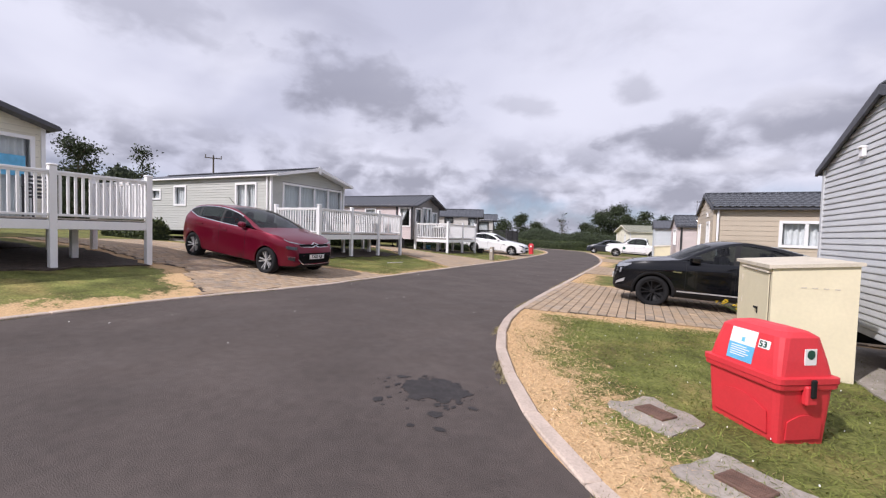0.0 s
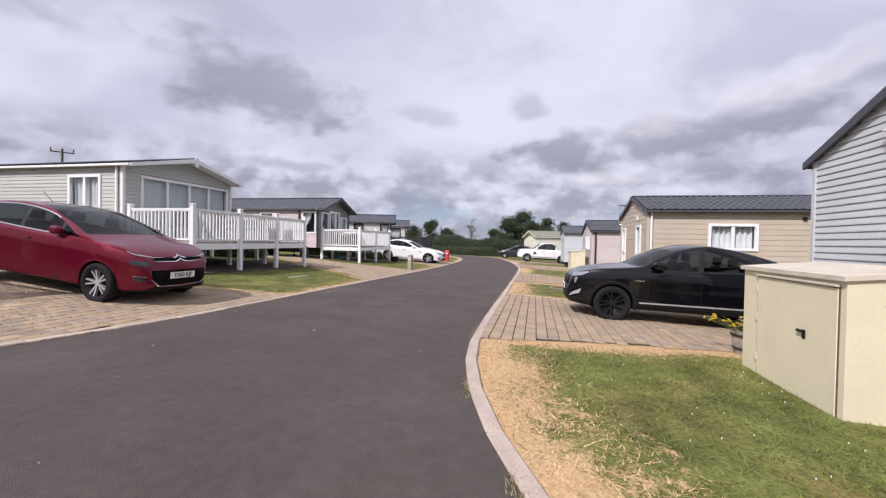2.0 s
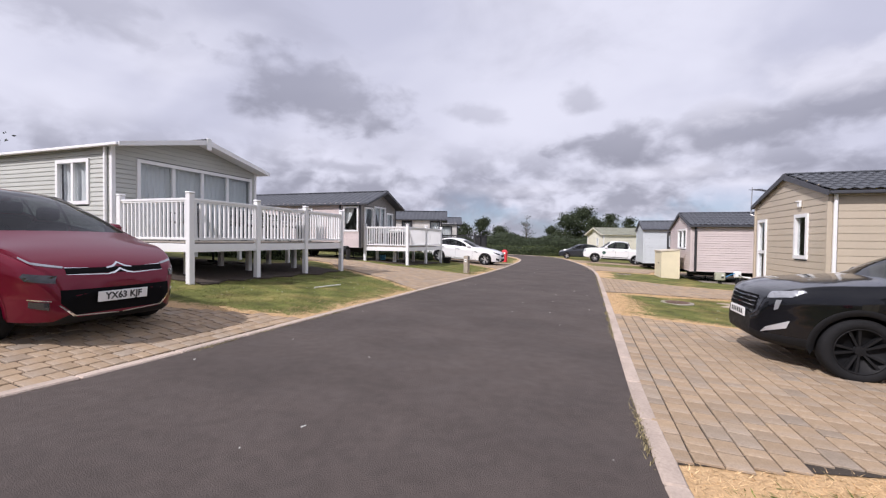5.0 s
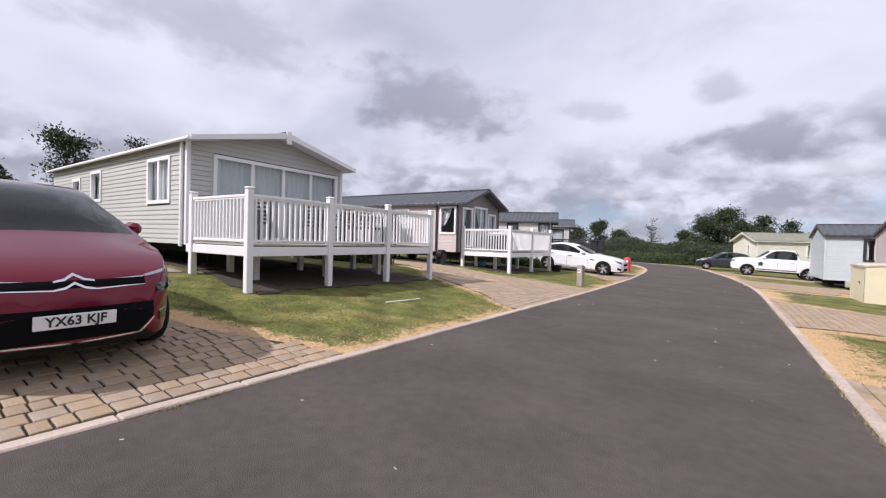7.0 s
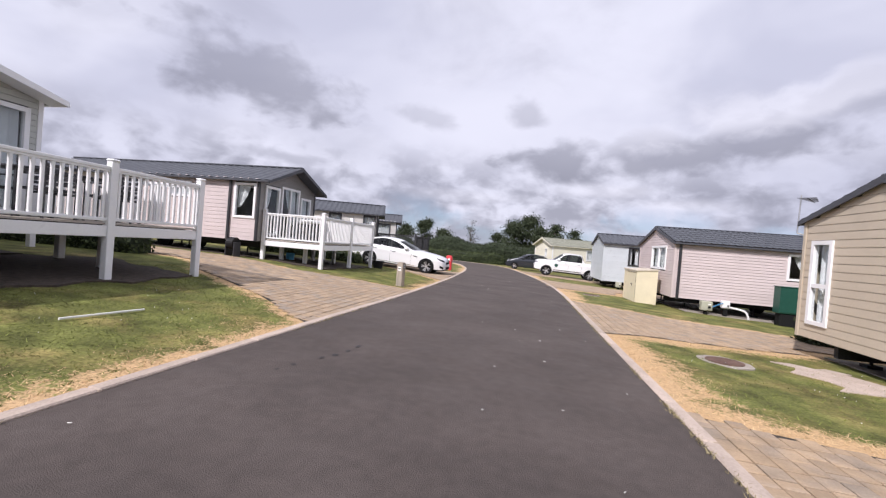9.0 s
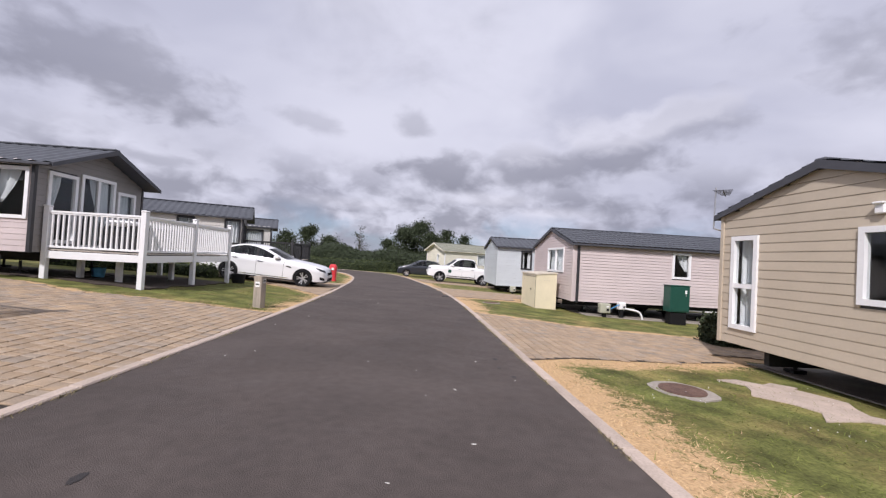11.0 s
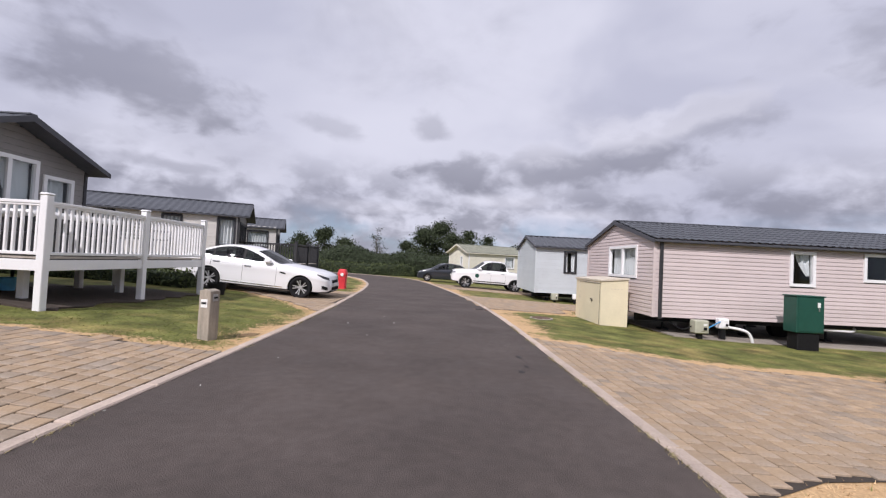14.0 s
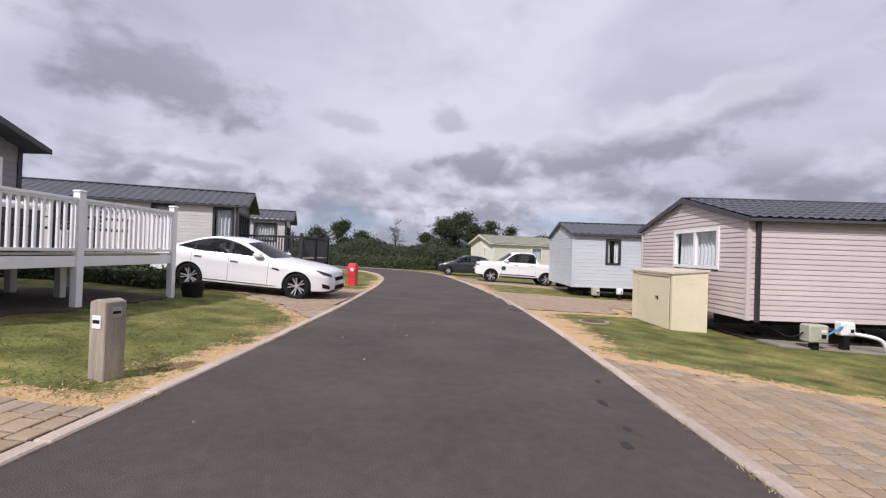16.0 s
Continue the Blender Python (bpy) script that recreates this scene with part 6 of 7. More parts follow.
def fire_point_bin():
    cx, cy = 0.94, 3.63
    ang = 123
    ux, uy = math.cos(radians(ang)), math.sin(radians(ang))
    cx, cy = cx + ux * 0.35 + uy * 0.25, cy + uy * 0.35 - ux * 0.25
    root = thing("fire_point_bin", (cx, cy, H(cx, cy)), "red moulded plastic fire point bin with a hinged lid", "bin")
    root.rotation_euler = (0, 0, radians(ang - 180))
    root.scale = (0.93, 0.95, 1.02)
    # local x: along the length, away from the hasp end is -x; +y faces away from the lane
    part("tub", loft_box(bmesh.new(), [(-0.02, 0.325, 0.215, 0.04), (0.05, 0.33, 0.22, 0.04), (0.40, 0.355, 0.245, 0.05), (0.41, 0.375, 0.27, 0.05), (0.445, 0.38, 0.275, 0.05), (0.45, 0.36, 0.255, 0.05)]), RED_PLASTIC, root)
    lid = part("lid", loft_box(bmesh.new(), [(0.45, 0.385, 0.28, 0.05), (0.49, 0.385, 0.28, 0.05), (0.495, 0.35, 0.245, 0.05), (0.60, 0.335, 0.225, 0.06), (0.76, 0.305, 0.185, 0.07), (0.795, 0.27, 0.13, 0.08), (0.815, 0.18, 0.05, 0.05)]), RED_PLASTIC, root, "domed red lid")
    for sd in (1, -1):
        pts = [(-0.26, 0.06)] + [(-0.26 + 0.52 * k / 10, 0.22 + 0.07 * math.sin(math.pi * k / 10)) for k in range(11)] + [(0.26, 0.06)]
        b = bmesh.new()
        lo = [b.verts.new((x, sd * (0.2225 + z * 0.07), z)) for x, z in pts]
        hi = [b.verts.new((x * 1.0, sd * (0.2305 + z * 0.07), z)) for x, z in pts]
        b.faces.new(lo)
        b.faces.new(hi[::-1])
        for i in range(len(pts)):
            b.faces.new((lo[i], lo[(i + 1) % len(pts)], hi[(i + 1) % len(pts)], hi[i]))
        part("side_panel", b, RED_PLASTIC, root)
    for e in (1, -1):
        pts = [(-0.15, 0.04)] + [(-0.15 + 0.3 * k / 8, 0.17 + 0.05 * math.sin(math.pi * k / 8)) for k in range(9)] + [(0.15, 0.04)]
        b = bmesh.new()
        lo = [b.verts.new((e * (0.331 + z * 0.06), y, z)) for y, z in pts]
        hi = [b.verts.new((e * (0.34 + z * 0.06), y, z)) for y, z in pts]
        b.faces.new(lo)
        b.faces.new(hi[::-1])
        for i in range(len(pts)):
            b.faces.new((lo[i], lo[(i + 1) % len(pts)], hi[(i + 1) % len(pts)], hi[i]))
        part("end_panel", b, RED_PLASTIC, root)
    part("hasp_block", boxed(0.35, 0.40, -0.05, 0.05, 0.30, 0.44, bevel=0.012), RED_PLASTIC, root)
    part("hasp", boxed(0.395, 0.415, -0.022, 0.022, 0.36, 0.49, bevel=0.006), BLACK_PLASTIC, root, "black rubber hasp")

    def on_side(name, x0, x1, z0, z1, m, lift=0.0, parent=lid):
        """A flat label on the lid's lane side."""
        b = bmesh.new()

        def yy(z):
            return -(0.245 - 0.02 * (z - 0.495) / 0.105 if z < 0.60 else 0.225 - 0.04 * (z - 0.6) / 0.16) - 0.004 - lift
        zs = sorted({z0, z1, *([0.6] if z0 < 0.6 < z1 else [])})
        rows = [[b.verts.new((x, yy(z) + d, z)) for x in (x0, x1) for d in (0, 0.004)] for z in zs]
        for r, s in zip(rows, rows[1:]):
            b.faces.new((r[0], r[2], s[2], s[0]))
            b.faces.new((r[1], s[1], s[3], r[3]))
            b.faces.new((r[0], s[0], s[1], r[1]))
            b.faces.new((r[2], r[3], s[3], s[2]))
        return part(name, b, m, parent)
    on_side("notice_top", -0.15, 0.10, 0.64, 0.757, WHITE_PAPER)
    on_side("notice_bottom", -0.15, 0.10, 0.515, 0.64, BLUE_PAPER)
    on_side("notice_mark", -0.035, -0.005, 0.66, 0.695, BLUE_PAPER, 0.002)
    for i in range(5):
        on_side("notice_line", -0.12, 0.03 + 0.03 * (i % 2), 0.618 - i * 0.017, 0.624 - i * 0.017, WHITE_PAPER, 0.002)
    tag = on_side("number_tag", 0.125, 0.225, 0.655, 0.715, WHITE_PAPER)
    me = text_mesh("53", 0.062, 0.001)
    me.materials.append(GREEN_PAINT)
    y = -(0.225 - 0.04 * (0.685 - 0.6) / 0.16) - 0.010
    again("number", me, Matrix.Translation((0.17, y, 0.685)) @ Euler((math.pi / 2 - 0.24, 0, 0)).to_matrix().to_4x4() @ Matrix.Diagonal((1.2, 1, 1, 1)), lid)
    b = boxed(0.322, 0.330, -0.05, 0.05, 0.575, 0.69)
    st = part("sticker", b, WHITE_PAPER, lid)
    st.matrix_basis = Matrix.Translation((0.012, 0.03, 0)) @ Matrix.Rotation(0, 4, "Y")
    b = bmesh.new()
    rod(b, (0.330, 0, 0.65), (0.333, 0, 0.65), 0.033, n=20)
    sd = part("sticker_disc", b, GREEN_PAINT, lid)
    sd.matrix_basis = Matrix.Translation((0.012, 0.03, 0))


fire_point_bin()


def gas_cabinet(x0, x1, y0, y1, top, side, label):
    """A cream steel locker with a sloping lid and a door on its lane side (x0)."""
    cx, cy = (x0 + x1) / 2, (y0 + y1) / 2
    g = min(H(x0, y0), H(x0, y1), H(x1, y0), H(x1, y1))
    root = thing("gas_locker", (cx, cy, g), label, "locker", "cream gas lockers")
    hx, hy = (x1 - x0) / 2, (y1 - y0) / 2
    t = top - g
    b = bmesh.new()
    prism(b, [(-hx, -0.03), (hx, -0.03), (hx, t), (-hx, t - 0.07)], "y", -hy, hy)
    body = part("body", b, CREAM, root)
    b = bmesh.new()
    prism(b, [(-hx - 0.04, t - 0.09), (hx + 0.03, t - 0.01), (hx + 0.03, t + 0.03), (-hx - 0.04, t - 0.045)], "y", -hy - 0.03, hy + 0.03)
    part("lid", b, CREAM_TOP, root)
    part("drip_strip", boxed(-hx - 0.035, -hx, -hy * 0.92, hy * 0.62, t - 0.15, t - 0.125, bevel=0.004), CREAM_TOP, root)
    d = part("door", boxed(-hx - 0.014, -hx - 0.002, -hy * 0.9, hy * 0.6, 0.04, t - 0.16, bevel=0.004), CREAM, root)
    part("door_seam", boxed(-hx - 0.006, -hx - 0.001, -hy * 0.92, hy * 0.62, 0.03, t - 0.15), SEAM, d)
    part("lock_plate", boxed(-hx - 0.02, -hx - 0.012, -hy * 0.42, -hy * 0.42 + 0.05, t * 0.48, t * 0.48 + 0.09), BLACK_PLASTIC, d)
    part("lock_handle", boxed(-hx - 0.045, -hx - 0.018, -hy * 0.42 + 0.0, -hy * 0.42 + 0.11, t * 0.48 + 0.06, t * 0.48 + 0.085, bevel=0.005), BLACK_PLASTIC, d)
    for z in (0.2, t * 0.5, t - 0.35):
        part("hinge", boxed(-hx - 0.022, -hx - 0.004, hy * 0.6, hy * 0.6 + 0.03, z, z + 0.09, bevel=0.004), CREAM_TOP, root)
    for i in range(4):
        part("vent_slot", boxed(-hx * 0.3 + i * 0.1, -hx * 0.3 + i * 0.1 + 0.05, -hy - 0.004, -hy, t - 0.3, t - 0.285), CREAM_TOP, root)


CREAM_TOP = mat("weathered_cream_lid", (0.58, 0.52, 0.42), 0.7, var=0.12, scale=4, bump=0.1)
SEAM = mat("dark_seam", (0.12, 0.10, 0.075), 0.9, var=0)
gas_cabinet(1.46, 2.25, 6.15, 7.95, 1.1, 1, "cream painted steel gas locker beside a grey caravan")
gas_cabinet(0.85, 1.63, 26.92, 28.95, 0.93, 1, "cream painted steel gas locker in front of a pink caravan")


def bollard(cx, cy):
    root = thing("bollard", (cx, cy, H(cx, cy)), "weathered oak bollard with two white slotted plates", "bollard")
    root.rotation_euler = (0, 0, radians(-14))
    b = bmesh.new()
    prism(b, [(-0.095, -0.05), (0.095, -0.05), (0.095, 0.70), (0.0, 0.725), (-0.095, 0.70)], "y", -0.095, 0.095)
    bmesh.ops.bevel(b, geom=list(b.edges), offset=0.008, segments=1, affect="EDGES")
    part("post", b, WOOD, root)
    for (a, c, nm) in ((0, -1, "front_plate"), (1, 0, "side_plate")):
        z = 0.52 if a == 0 else 0.60
        bx = boxed(-0.055, 0.055, -0.103, -0.094, z - 0.06, z + 0.06, bevel=0.004) if a == 0 else boxed(0.094, 0.103, -0.05, 0.05, z - 0.05, z + 0.05, bevel=0.004)
        p = part(nm, bx, WHITE_PAPER if a == 0 else STEEL, root, "white slotted light plate")
        bx = boxed(-0.04, 0.04, -0.106, -0.102, z - 0.01, z + 0.02) if a == 0 else boxed(0.102, 0.106, -0.035, 0.035, z - 0.01, z + 0.015)
        part("slot", bx, BLACK_PLASTIC, p)


bollard(-7.17, 21.28)


def fire_bin_small(cx, cy):
    root = thing("fire_bin", (cx, cy, H(cx, cy)), "small red fire extinguisher box at the lane's edge", "fire box")
    part("body", loft_box(bmesh.new(), [(-0.02, 0.15, 0.18, 0.03), (0.6, 0.16, 0.19, 0.03), (0.61, 0.185, 0.215, 0.03), (0.66, 0.185, 0.215, 0.03)]), RED_PLASTIC, root)
    part("lid", loft_box(bmesh.new(), [(0.66, 0.18, 0.21, 0.04), (0.78, 0.16, 0.19, 0.05), (0.85, 0.12, 0.13, 0.06)]), RED_PLASTIC, root, "domed red lid")
    b = bmesh.new()
    rod(b, (0.02, -0.19, 0.62), (0.02, -0.225, 0.62), 0.07, n=18)
    part("label_disc", b, WHITE_PAPER, root, "round white label")
    part("label", boxed(-0.1, 0.1, -0.203, -0.19, 0.36, 0.46), RED_PLASTIC, root)


fire_bin_small(-7.9, 33.35)


def green_cabinet(x0, x1, y0, y1, z0, z1):
    cx, cy = (x0 + x1) / 2, (y0 + y1) / 2
    g = H(cx, cy)
    root = thing("electric_cabinet", (cx, cy, g), "dark green electricity cabinet on a black plinth", "electric cabinet")
    hx, hy = (x1 - x0) / 2, (y1 - y0) / 2
    part("plinth", boxed(-hx * 0.8, hx * 0.8, -hy * 0.8, hy * 0.8, -0.04, z0 - g, bevel=0.02), BLACK_PLASTIC, root)
    part("body", boxed(-hx, hx, -hy, hy, z0 - g, z1 - g, bevel=0.015), GREEN_PAINT, root)
    part("roof", boxed(-hx - 0.02, hx + 0.02, -hy - 0.02, hy + 0.02, z1 - g, z1 - g + 0.03, bevel=0.008), GREEN_PAINT, root)
    part("door", boxed(-hx + 0.03, hx - 0.03, -hy - 0.012, -hy, z0 - g + 0.04, z1 - g - 0.03, bevel=0.004), GREEN_PAINT, root)
    part("warning_label", boxed(0.16, 0.23, -hy - 0.016, -hy - 0.012, z1 - g - 0.25, z1 - g - 0.13), WHITE_PAPER, root)
    part("lock", boxed(0.18, 0.21, -hy - 0.03, -hy - 0.012, z1 - g - 0.34, z1 - g - 0.27, bevel=0.004), STEEL, root)


green_cabinet(4.92, 5.61, 25.1, 25.5, -0.12, 0.76)


def meter_box(cx, cy, z0, w, h, d, material, label):
    g = H(cx, cy)
    root = thing("hook_up_box", (cx, cy, g), label, "hook-up box", "electric hook-up boxes")
    part("post", boxed(-0.06, 0.06, -0.05, 0.05, -0.03, z0 - g + 0.02), BLACK_PLASTIC, root)
    part("body", boxed(-w / 2, w / 2, -d / 2, d / 2, z0 - g, z0 - g + h, bevel=0.025), material, root)
    part("panel", boxed(-w * 0.1, w * 0.42, -d / 2 - 0.012, -d / 2, z0 - g + h * 0.18, z0 - g + h * 0.85, bevel=0.005), material, root)
    part("socket", boxed(0.02, w * 0.3, -d / 2 - 0.03, -d / 2 - 0.01, z0 - g + h * 0.28, z0 - g + h * 0.5, bevel=0.006), BLACK_PLASTIC, root)
    part("label", boxed(0.02, w * 0.32, -d / 2 - 0.015, -d / 2 - 0.011, z0 - g + h * 0.62, z0 - g + h * 0.76), WHITE_PAPER, root)


meter_box(2.95, 25.75, -0.33, 0.36, 0.34, 0.26, GREY_BOX, "grey green electric hook-up box on the grass")
meter_box(3.62, 25.85, -0.20, 0.26, 0.27, 0.18, PVC, "white electric hook-up box with a blue plug")
meter_box(1.95, 35.1, -0.42, 0.3, 0.32, 0.26, GREY_BOX, "grey electric hook-up box beside a pale caravan")
meter_box(2.95, 35.1, -0.35, 0.24, 0.25, 0.18, PVC, "white electric hook-up box beside a pale caravan")


def tube(name, pts, r, material, label, category):
    cu = bpy.data.curves.new(name, "CURVE")
    cu.dimensions, cu.bevel_depth, cu.bevel_resolution = "3D", r, 2
    sp = cu.splines.new("NURBS")
    sp.points.add(len(pts) - 1)
    for p, q in zip(sp.points, pts):
        p.co = (*q, 1)
    sp.use_endpoint_u, sp.order_u = True, 3
    tmp = bpy.data.objects.new(name, cu)
    scene.collection.objects.link(tmp)
    me = bpy.data.meshes.new_from_object(tmp.evaluated_get(bpy.context.evaluated_depsgraph_get()))
    bpy.data.objects.remove(tmp)
    me.materials.append(material)
    ob = new(name, me)
    return tagged(ob, label, category)


BLUE_CABLE = mat("blue_cable", (0.05, 0.25, 0.5), 0.5, var=0.05)
tube("hook_up_cable", [(3.12, 25.7, -0.2), (3.25, 25.68, -0.12), (3.4, 25.72, -0.05), (3.5, 25.76, -0.02)], 0.018, BLUE_CABLE, "blue hook-up cable between two boxes", "cable")
tube("hook_up_cable", [(2.75, 25.75, -0.15), (2.6, 25.8, -0.3), (2.5, 26.1, -0.2), (2.4, 26.4, -0.02)], 0.014, BLACK_PLASTIC, "black hook-up cable under a caravan", "cable")
tube("waste_pipe", [(4.35, 25.75, H(4.35, 25.75) + 0.02), (4.3, 25.75, -0.28), (4.1, 25.8, -0.2), (3.9, 25.95, -0.18), (3.8, 26.3, -0.17), (3.8, 26.8, -0.16)], 0.036, PVC, "white plastic waste pipe under a caravan", "pipe")
tube("drain_pipe", [(6.2, 26.3, -0.16), (7.0, 26.2, -0.16), (7.6, 26.2, -0.18), (7.7, 26.4, -0.1)], 0.03, PVC, "white drain pipe under a pink caravan", "pipe")


def planter(cx, cy):
    root = thing("barrel_planter", (cx, cy, H(cx, cy)), "weathered half-barrel planter with yellow flowers", "planter")
    b = bmesh.new()
    rings = []
    for z, r in ((-0.02, 0.19), (0.2, 0.235), (0.36, 0.25), (0.36, 0.22), (0.30, 0.21)):
        rings.append([b.verts.new((r * math.cos(2 * math.pi * i / 18), r * math.sin(2 * math.pi * i / 18), z)) for i in range(18)])
    for a, c in zip(rings, rings[1:]):
        for i in range(18):
            b.faces.new((a[i], a[(i + 1) % 18], c[(i + 1) % 18], c[i]))
    b.faces.new(rings[-1])
    part("barrel", b, WOOD, root)
    for z, r in ((0.08, 0.222), (0.27, 0.251)):
        b = bmesh.new()
        q = [[b.verts.new((rr * math.cos(2 * math.pi * i / 18), rr * math.sin(2 * math.pi * i / 18), zz)) for i in range(18)] for rr, zz in ((r - 0.012, z), (r, z), (r + 0.004, z + 0.04), (r - 0.012, z + 0.04))]
        for a, c in zip(q, q[1:]):
            for i in range(18):
                b.faces.new((a[i], a[(i + 1) % 18], c[(i + 1) % 18], c[i]))
        part("hoop", b, BLACK_TRIM, root)
    b, f = bmesh.new(), bmesh.new()
    rnd = random.Random(5)
    for i in range(60):
        a, l_ = rnd.uniform(0, 6.28), rnd.uniform(0.1, 0.42)
        p0 = Vector((rnd.uniform(-0.12, 0.12), rnd.uniform(-0.12, 0.12), 0.3))
        p1 = p0 + Vector((math.cos(a) * l_ * 0.9 - 0.12, math.sin(a) * l_ * 0.6, 0.06 + l_ * 0.35))
        rod(b, p0, p1, 0.006, 0.003, n=4)
        if i % 2:
            for k in range(3):
                c = p1 + Vector((rnd.uniform(-0.04, 0.04), rnd.uniform(-0.04, 0.04), rnd.uniform(-0.02, 0.03)))
                rod(f, c, c + Vector((0, 0, 0.012)), 0.012, 0.022, n=6)
    tagged(part("stems", b, LEAF, root), kind="stuff")
    tagged(part("flowers", f, YELLOW, root), "small yellow flower heads in the barrel planter", kind="stuff")


YELLOW = mat("yellow_petal", (0.75, 0.55, 0.02), 0.7, var=0.1, bump=0)
planter(1.86, 8.62)


def tv_aerial(x, y, z):
    root = thing("tv_aerial", (x, y, H(x, y)), "grey rooftop television aerial on a cranked pole", "aerial")
    g = H(x, y)
    b = bmesh.new()
    rod(b, (0.06, 0.02, z - g - 0.35), (-0.08, 0.08, z - g - 0.3), 0.013)
    rod(b, (-0.08, 0.08, z - g - 0.3), (-0.06, 0.08, z - g + 0.5), 0.013)
    part("pole", b, STEEL, root)
    b = bmesh.new()
    rod(b, (-0.06, -0.1, z - g + 0.42), (0.35, 0.35, z - g + 0.40), 0.01)
    part("boom", b, BLACK_TRIM, root)
    for i in range(7):
        b = bmesh.new()
        u = i / 6
        c = Vector((-0.06 + 0.41 * u, -0.1 + 0.45 * u, z - g + 0.42))
        w = 0.16 - 0.09 * u
        rod(b, c + Vector((-w * 0.74, w * 0.67, 0)), c + Vector((w * 0.74, -w * 0.67, 0)), 0.006, n=6)
        part("element", b, BLACK_TRIM, root)


tv_aerial(2.1, 19.28, 2.42)


def wall_vent(x, y, z, sx, label):
    root = thing("wall_lamp", (x, y, z), label, "wall fitting")
    part("body", boxed(0, sx * 0.05, -0.06, 0.06, -0.07, 0.07, bevel=0.012), PVC, root)
    part("hood", boxed(0, sx * 0.08, -0.065, 0.065, 0.05, 0.08, bevel=0.008), PVC, root)


wall_vent(2.078, 16.5, 2.18, -1, "small white vent box on a beige gable")
wall_vent(2.698, 7.5, 2.58, -1, "small white vent box on a grey gable")


def stick():
    b = bmesh.new()
    a, c = (-8.36, 12.85), (-8.28, 13.78)
    rod(b, (*a, H(*a) + 0.03), (*c, H(*c) + 0.03), 0.014)
    tagged(part("cane", b, PETAL), "thin pale cane lying on the lawn", "cane")


stick()


# ---------------- things on and under the decks ----------------
DARK_METAL = mat("dark_grey_metal", (0.035, 0.035, 0.04), 0.5, var=0.08)


def patio_chair(x, y, z, turn):
    root = thing("patio_chair", (x, y, z), "dark metal patio chair with slatted back on a deck", "chair", "patio chairs on the deck")
    root.rotation_euler = (0, 0, radians(turn))
    for sx in (-0.22, 0.22):
        for sy in (-0.22, 0.22):
            part("leg", boxed(sx - 0.015, sx + 0.015, sy - 0.015, sy + 0.015, 0, 0.88 if sy > 0 else 0.62), DARK_METAL, root)
        part("armrest", boxed(sx - 0.025, sx + 0.025, -0.25, 0.24, 0.62, 0.645, bevel=0.006), DARK_METAL, root)
    part("seat", boxed(-0.22, 0.22, -0.23, 0.23, 0.40, 0.44, bevel=0.01), DARK_METAL, root)
    for i in range(5):
        part("back_slat", boxed(-0.2, 0.2, 0.21, 0.23, 0.48 + i * 0.085, 0.53 + i * 0.085), DARK_METAL, root)


def patio_table(x, y, z, lx, ly):
    root = thing("patio_table", (x, y, z), "dark metal patio table standing on a deck", "table")
    part("tabletop", boxed(-lx / 2, lx / 2, -ly / 2, ly / 2, 0.70, 0.73, bevel=0.008), DARK_METAL, root)
    for sx in (-1, 1):
        for sy in (-1, 1):
            part("leg", boxed(sx * (lx / 2 - 0.06) - 0.02, sx * (lx / 2 - 0.06) + 0.02, sy * (ly / 2 - 0.06) - 0.02, sy * (ly / 2 - 0.06) + 0.02, 0, 0.70), DARK_METAL, root)


patio_table(-11.1, 14.6, 1.17, 0.85, 1.5)
for x, y, a in ((-10.55, 14.2, -90), (-10.55, 15.1, -90), (-11.7, 14.2, 90), (-11.7, 15.1, 90), (-11.1, 13.45, 180), (-11.1, 15.75, 0), (-11.2, 11.9, 30)):
    patio_chair(x, y, 1.17, a)


def covered_sofa(x, y, z, ln):
    root = thing("rattan_sofa", (x, y, z), "black rattan sofa under a white cover on a deck", "sofa")
    part("base", boxed(-0.35, 0.35, -ln / 2, ln / 2, 0.0, 0.40, bevel=0.03), DARK_METAL, root)
    part("backrest", boxed(0.18, 0.35, -ln / 2, ln / 2, 0.38, 0.72, bevel=0.04), DARK_METAL, root)
    part("cover", boxed(-0.3, 0.37, -ln / 2 - 0.02, ln / 2 + 0.02, 0.62, 0.76, bevel=0.05), WHITE_PAPER, root, "white weather cover")
    for sy in (-1, 1):
        part("armrest", boxed(-0.33, 0.33, sy * (ln / 2 - 0.08) - 0.07, sy * (ln / 2 - 0.08) + 0.07, 0.38, 0.62, bevel=0.03), DARK_METAL, root)


covered_sofa(-10.85, 23.0, 0.95, 1.9)
for x, y, a in ((-10.75, 24.7, 60), (-10.7, 25.5, 120), (-11.5, 25.1, 0)):
    patio_chair(x, y, 0.95, a)
patio_chair(-11.2, 3.0, 1.39, 40)
patio_chair(-11.3, 4.2, 1.39, 90)


def bucket(x, y, r, h, material, label):
    root = thing("plant_tub", (x, y, H(x, y)), label, "plant tub")
    b = bmesh.new()
    rings = [[b.verts.new((q * math.cos(2 * math.pi * i / 18), q * math.sin(2 * math.pi * i / 18), z)) for i in range(18)] for z, q in ((-0.02, r * 0.8), (h, r), (h + 0.02, r * 1.06), (h + 0.02, r * 0.95), (h - 0.06, r * 0.9))]
    for a, c in zip(rings, rings[1:]):
        for i in range(18):
            b.faces.new((a[i], a[(i + 1) % 18], c[(i + 1) % 18], c[i]))
    b.faces.new(rings[-1])
    part("tub", b, material, root)
    b = bmesh.new()
    rod(b, (0, 0, 0), (0, 0, h - 0.05), r * 0.78, r * 0.88, n=16)
    part("soil", b, SOIL, root)


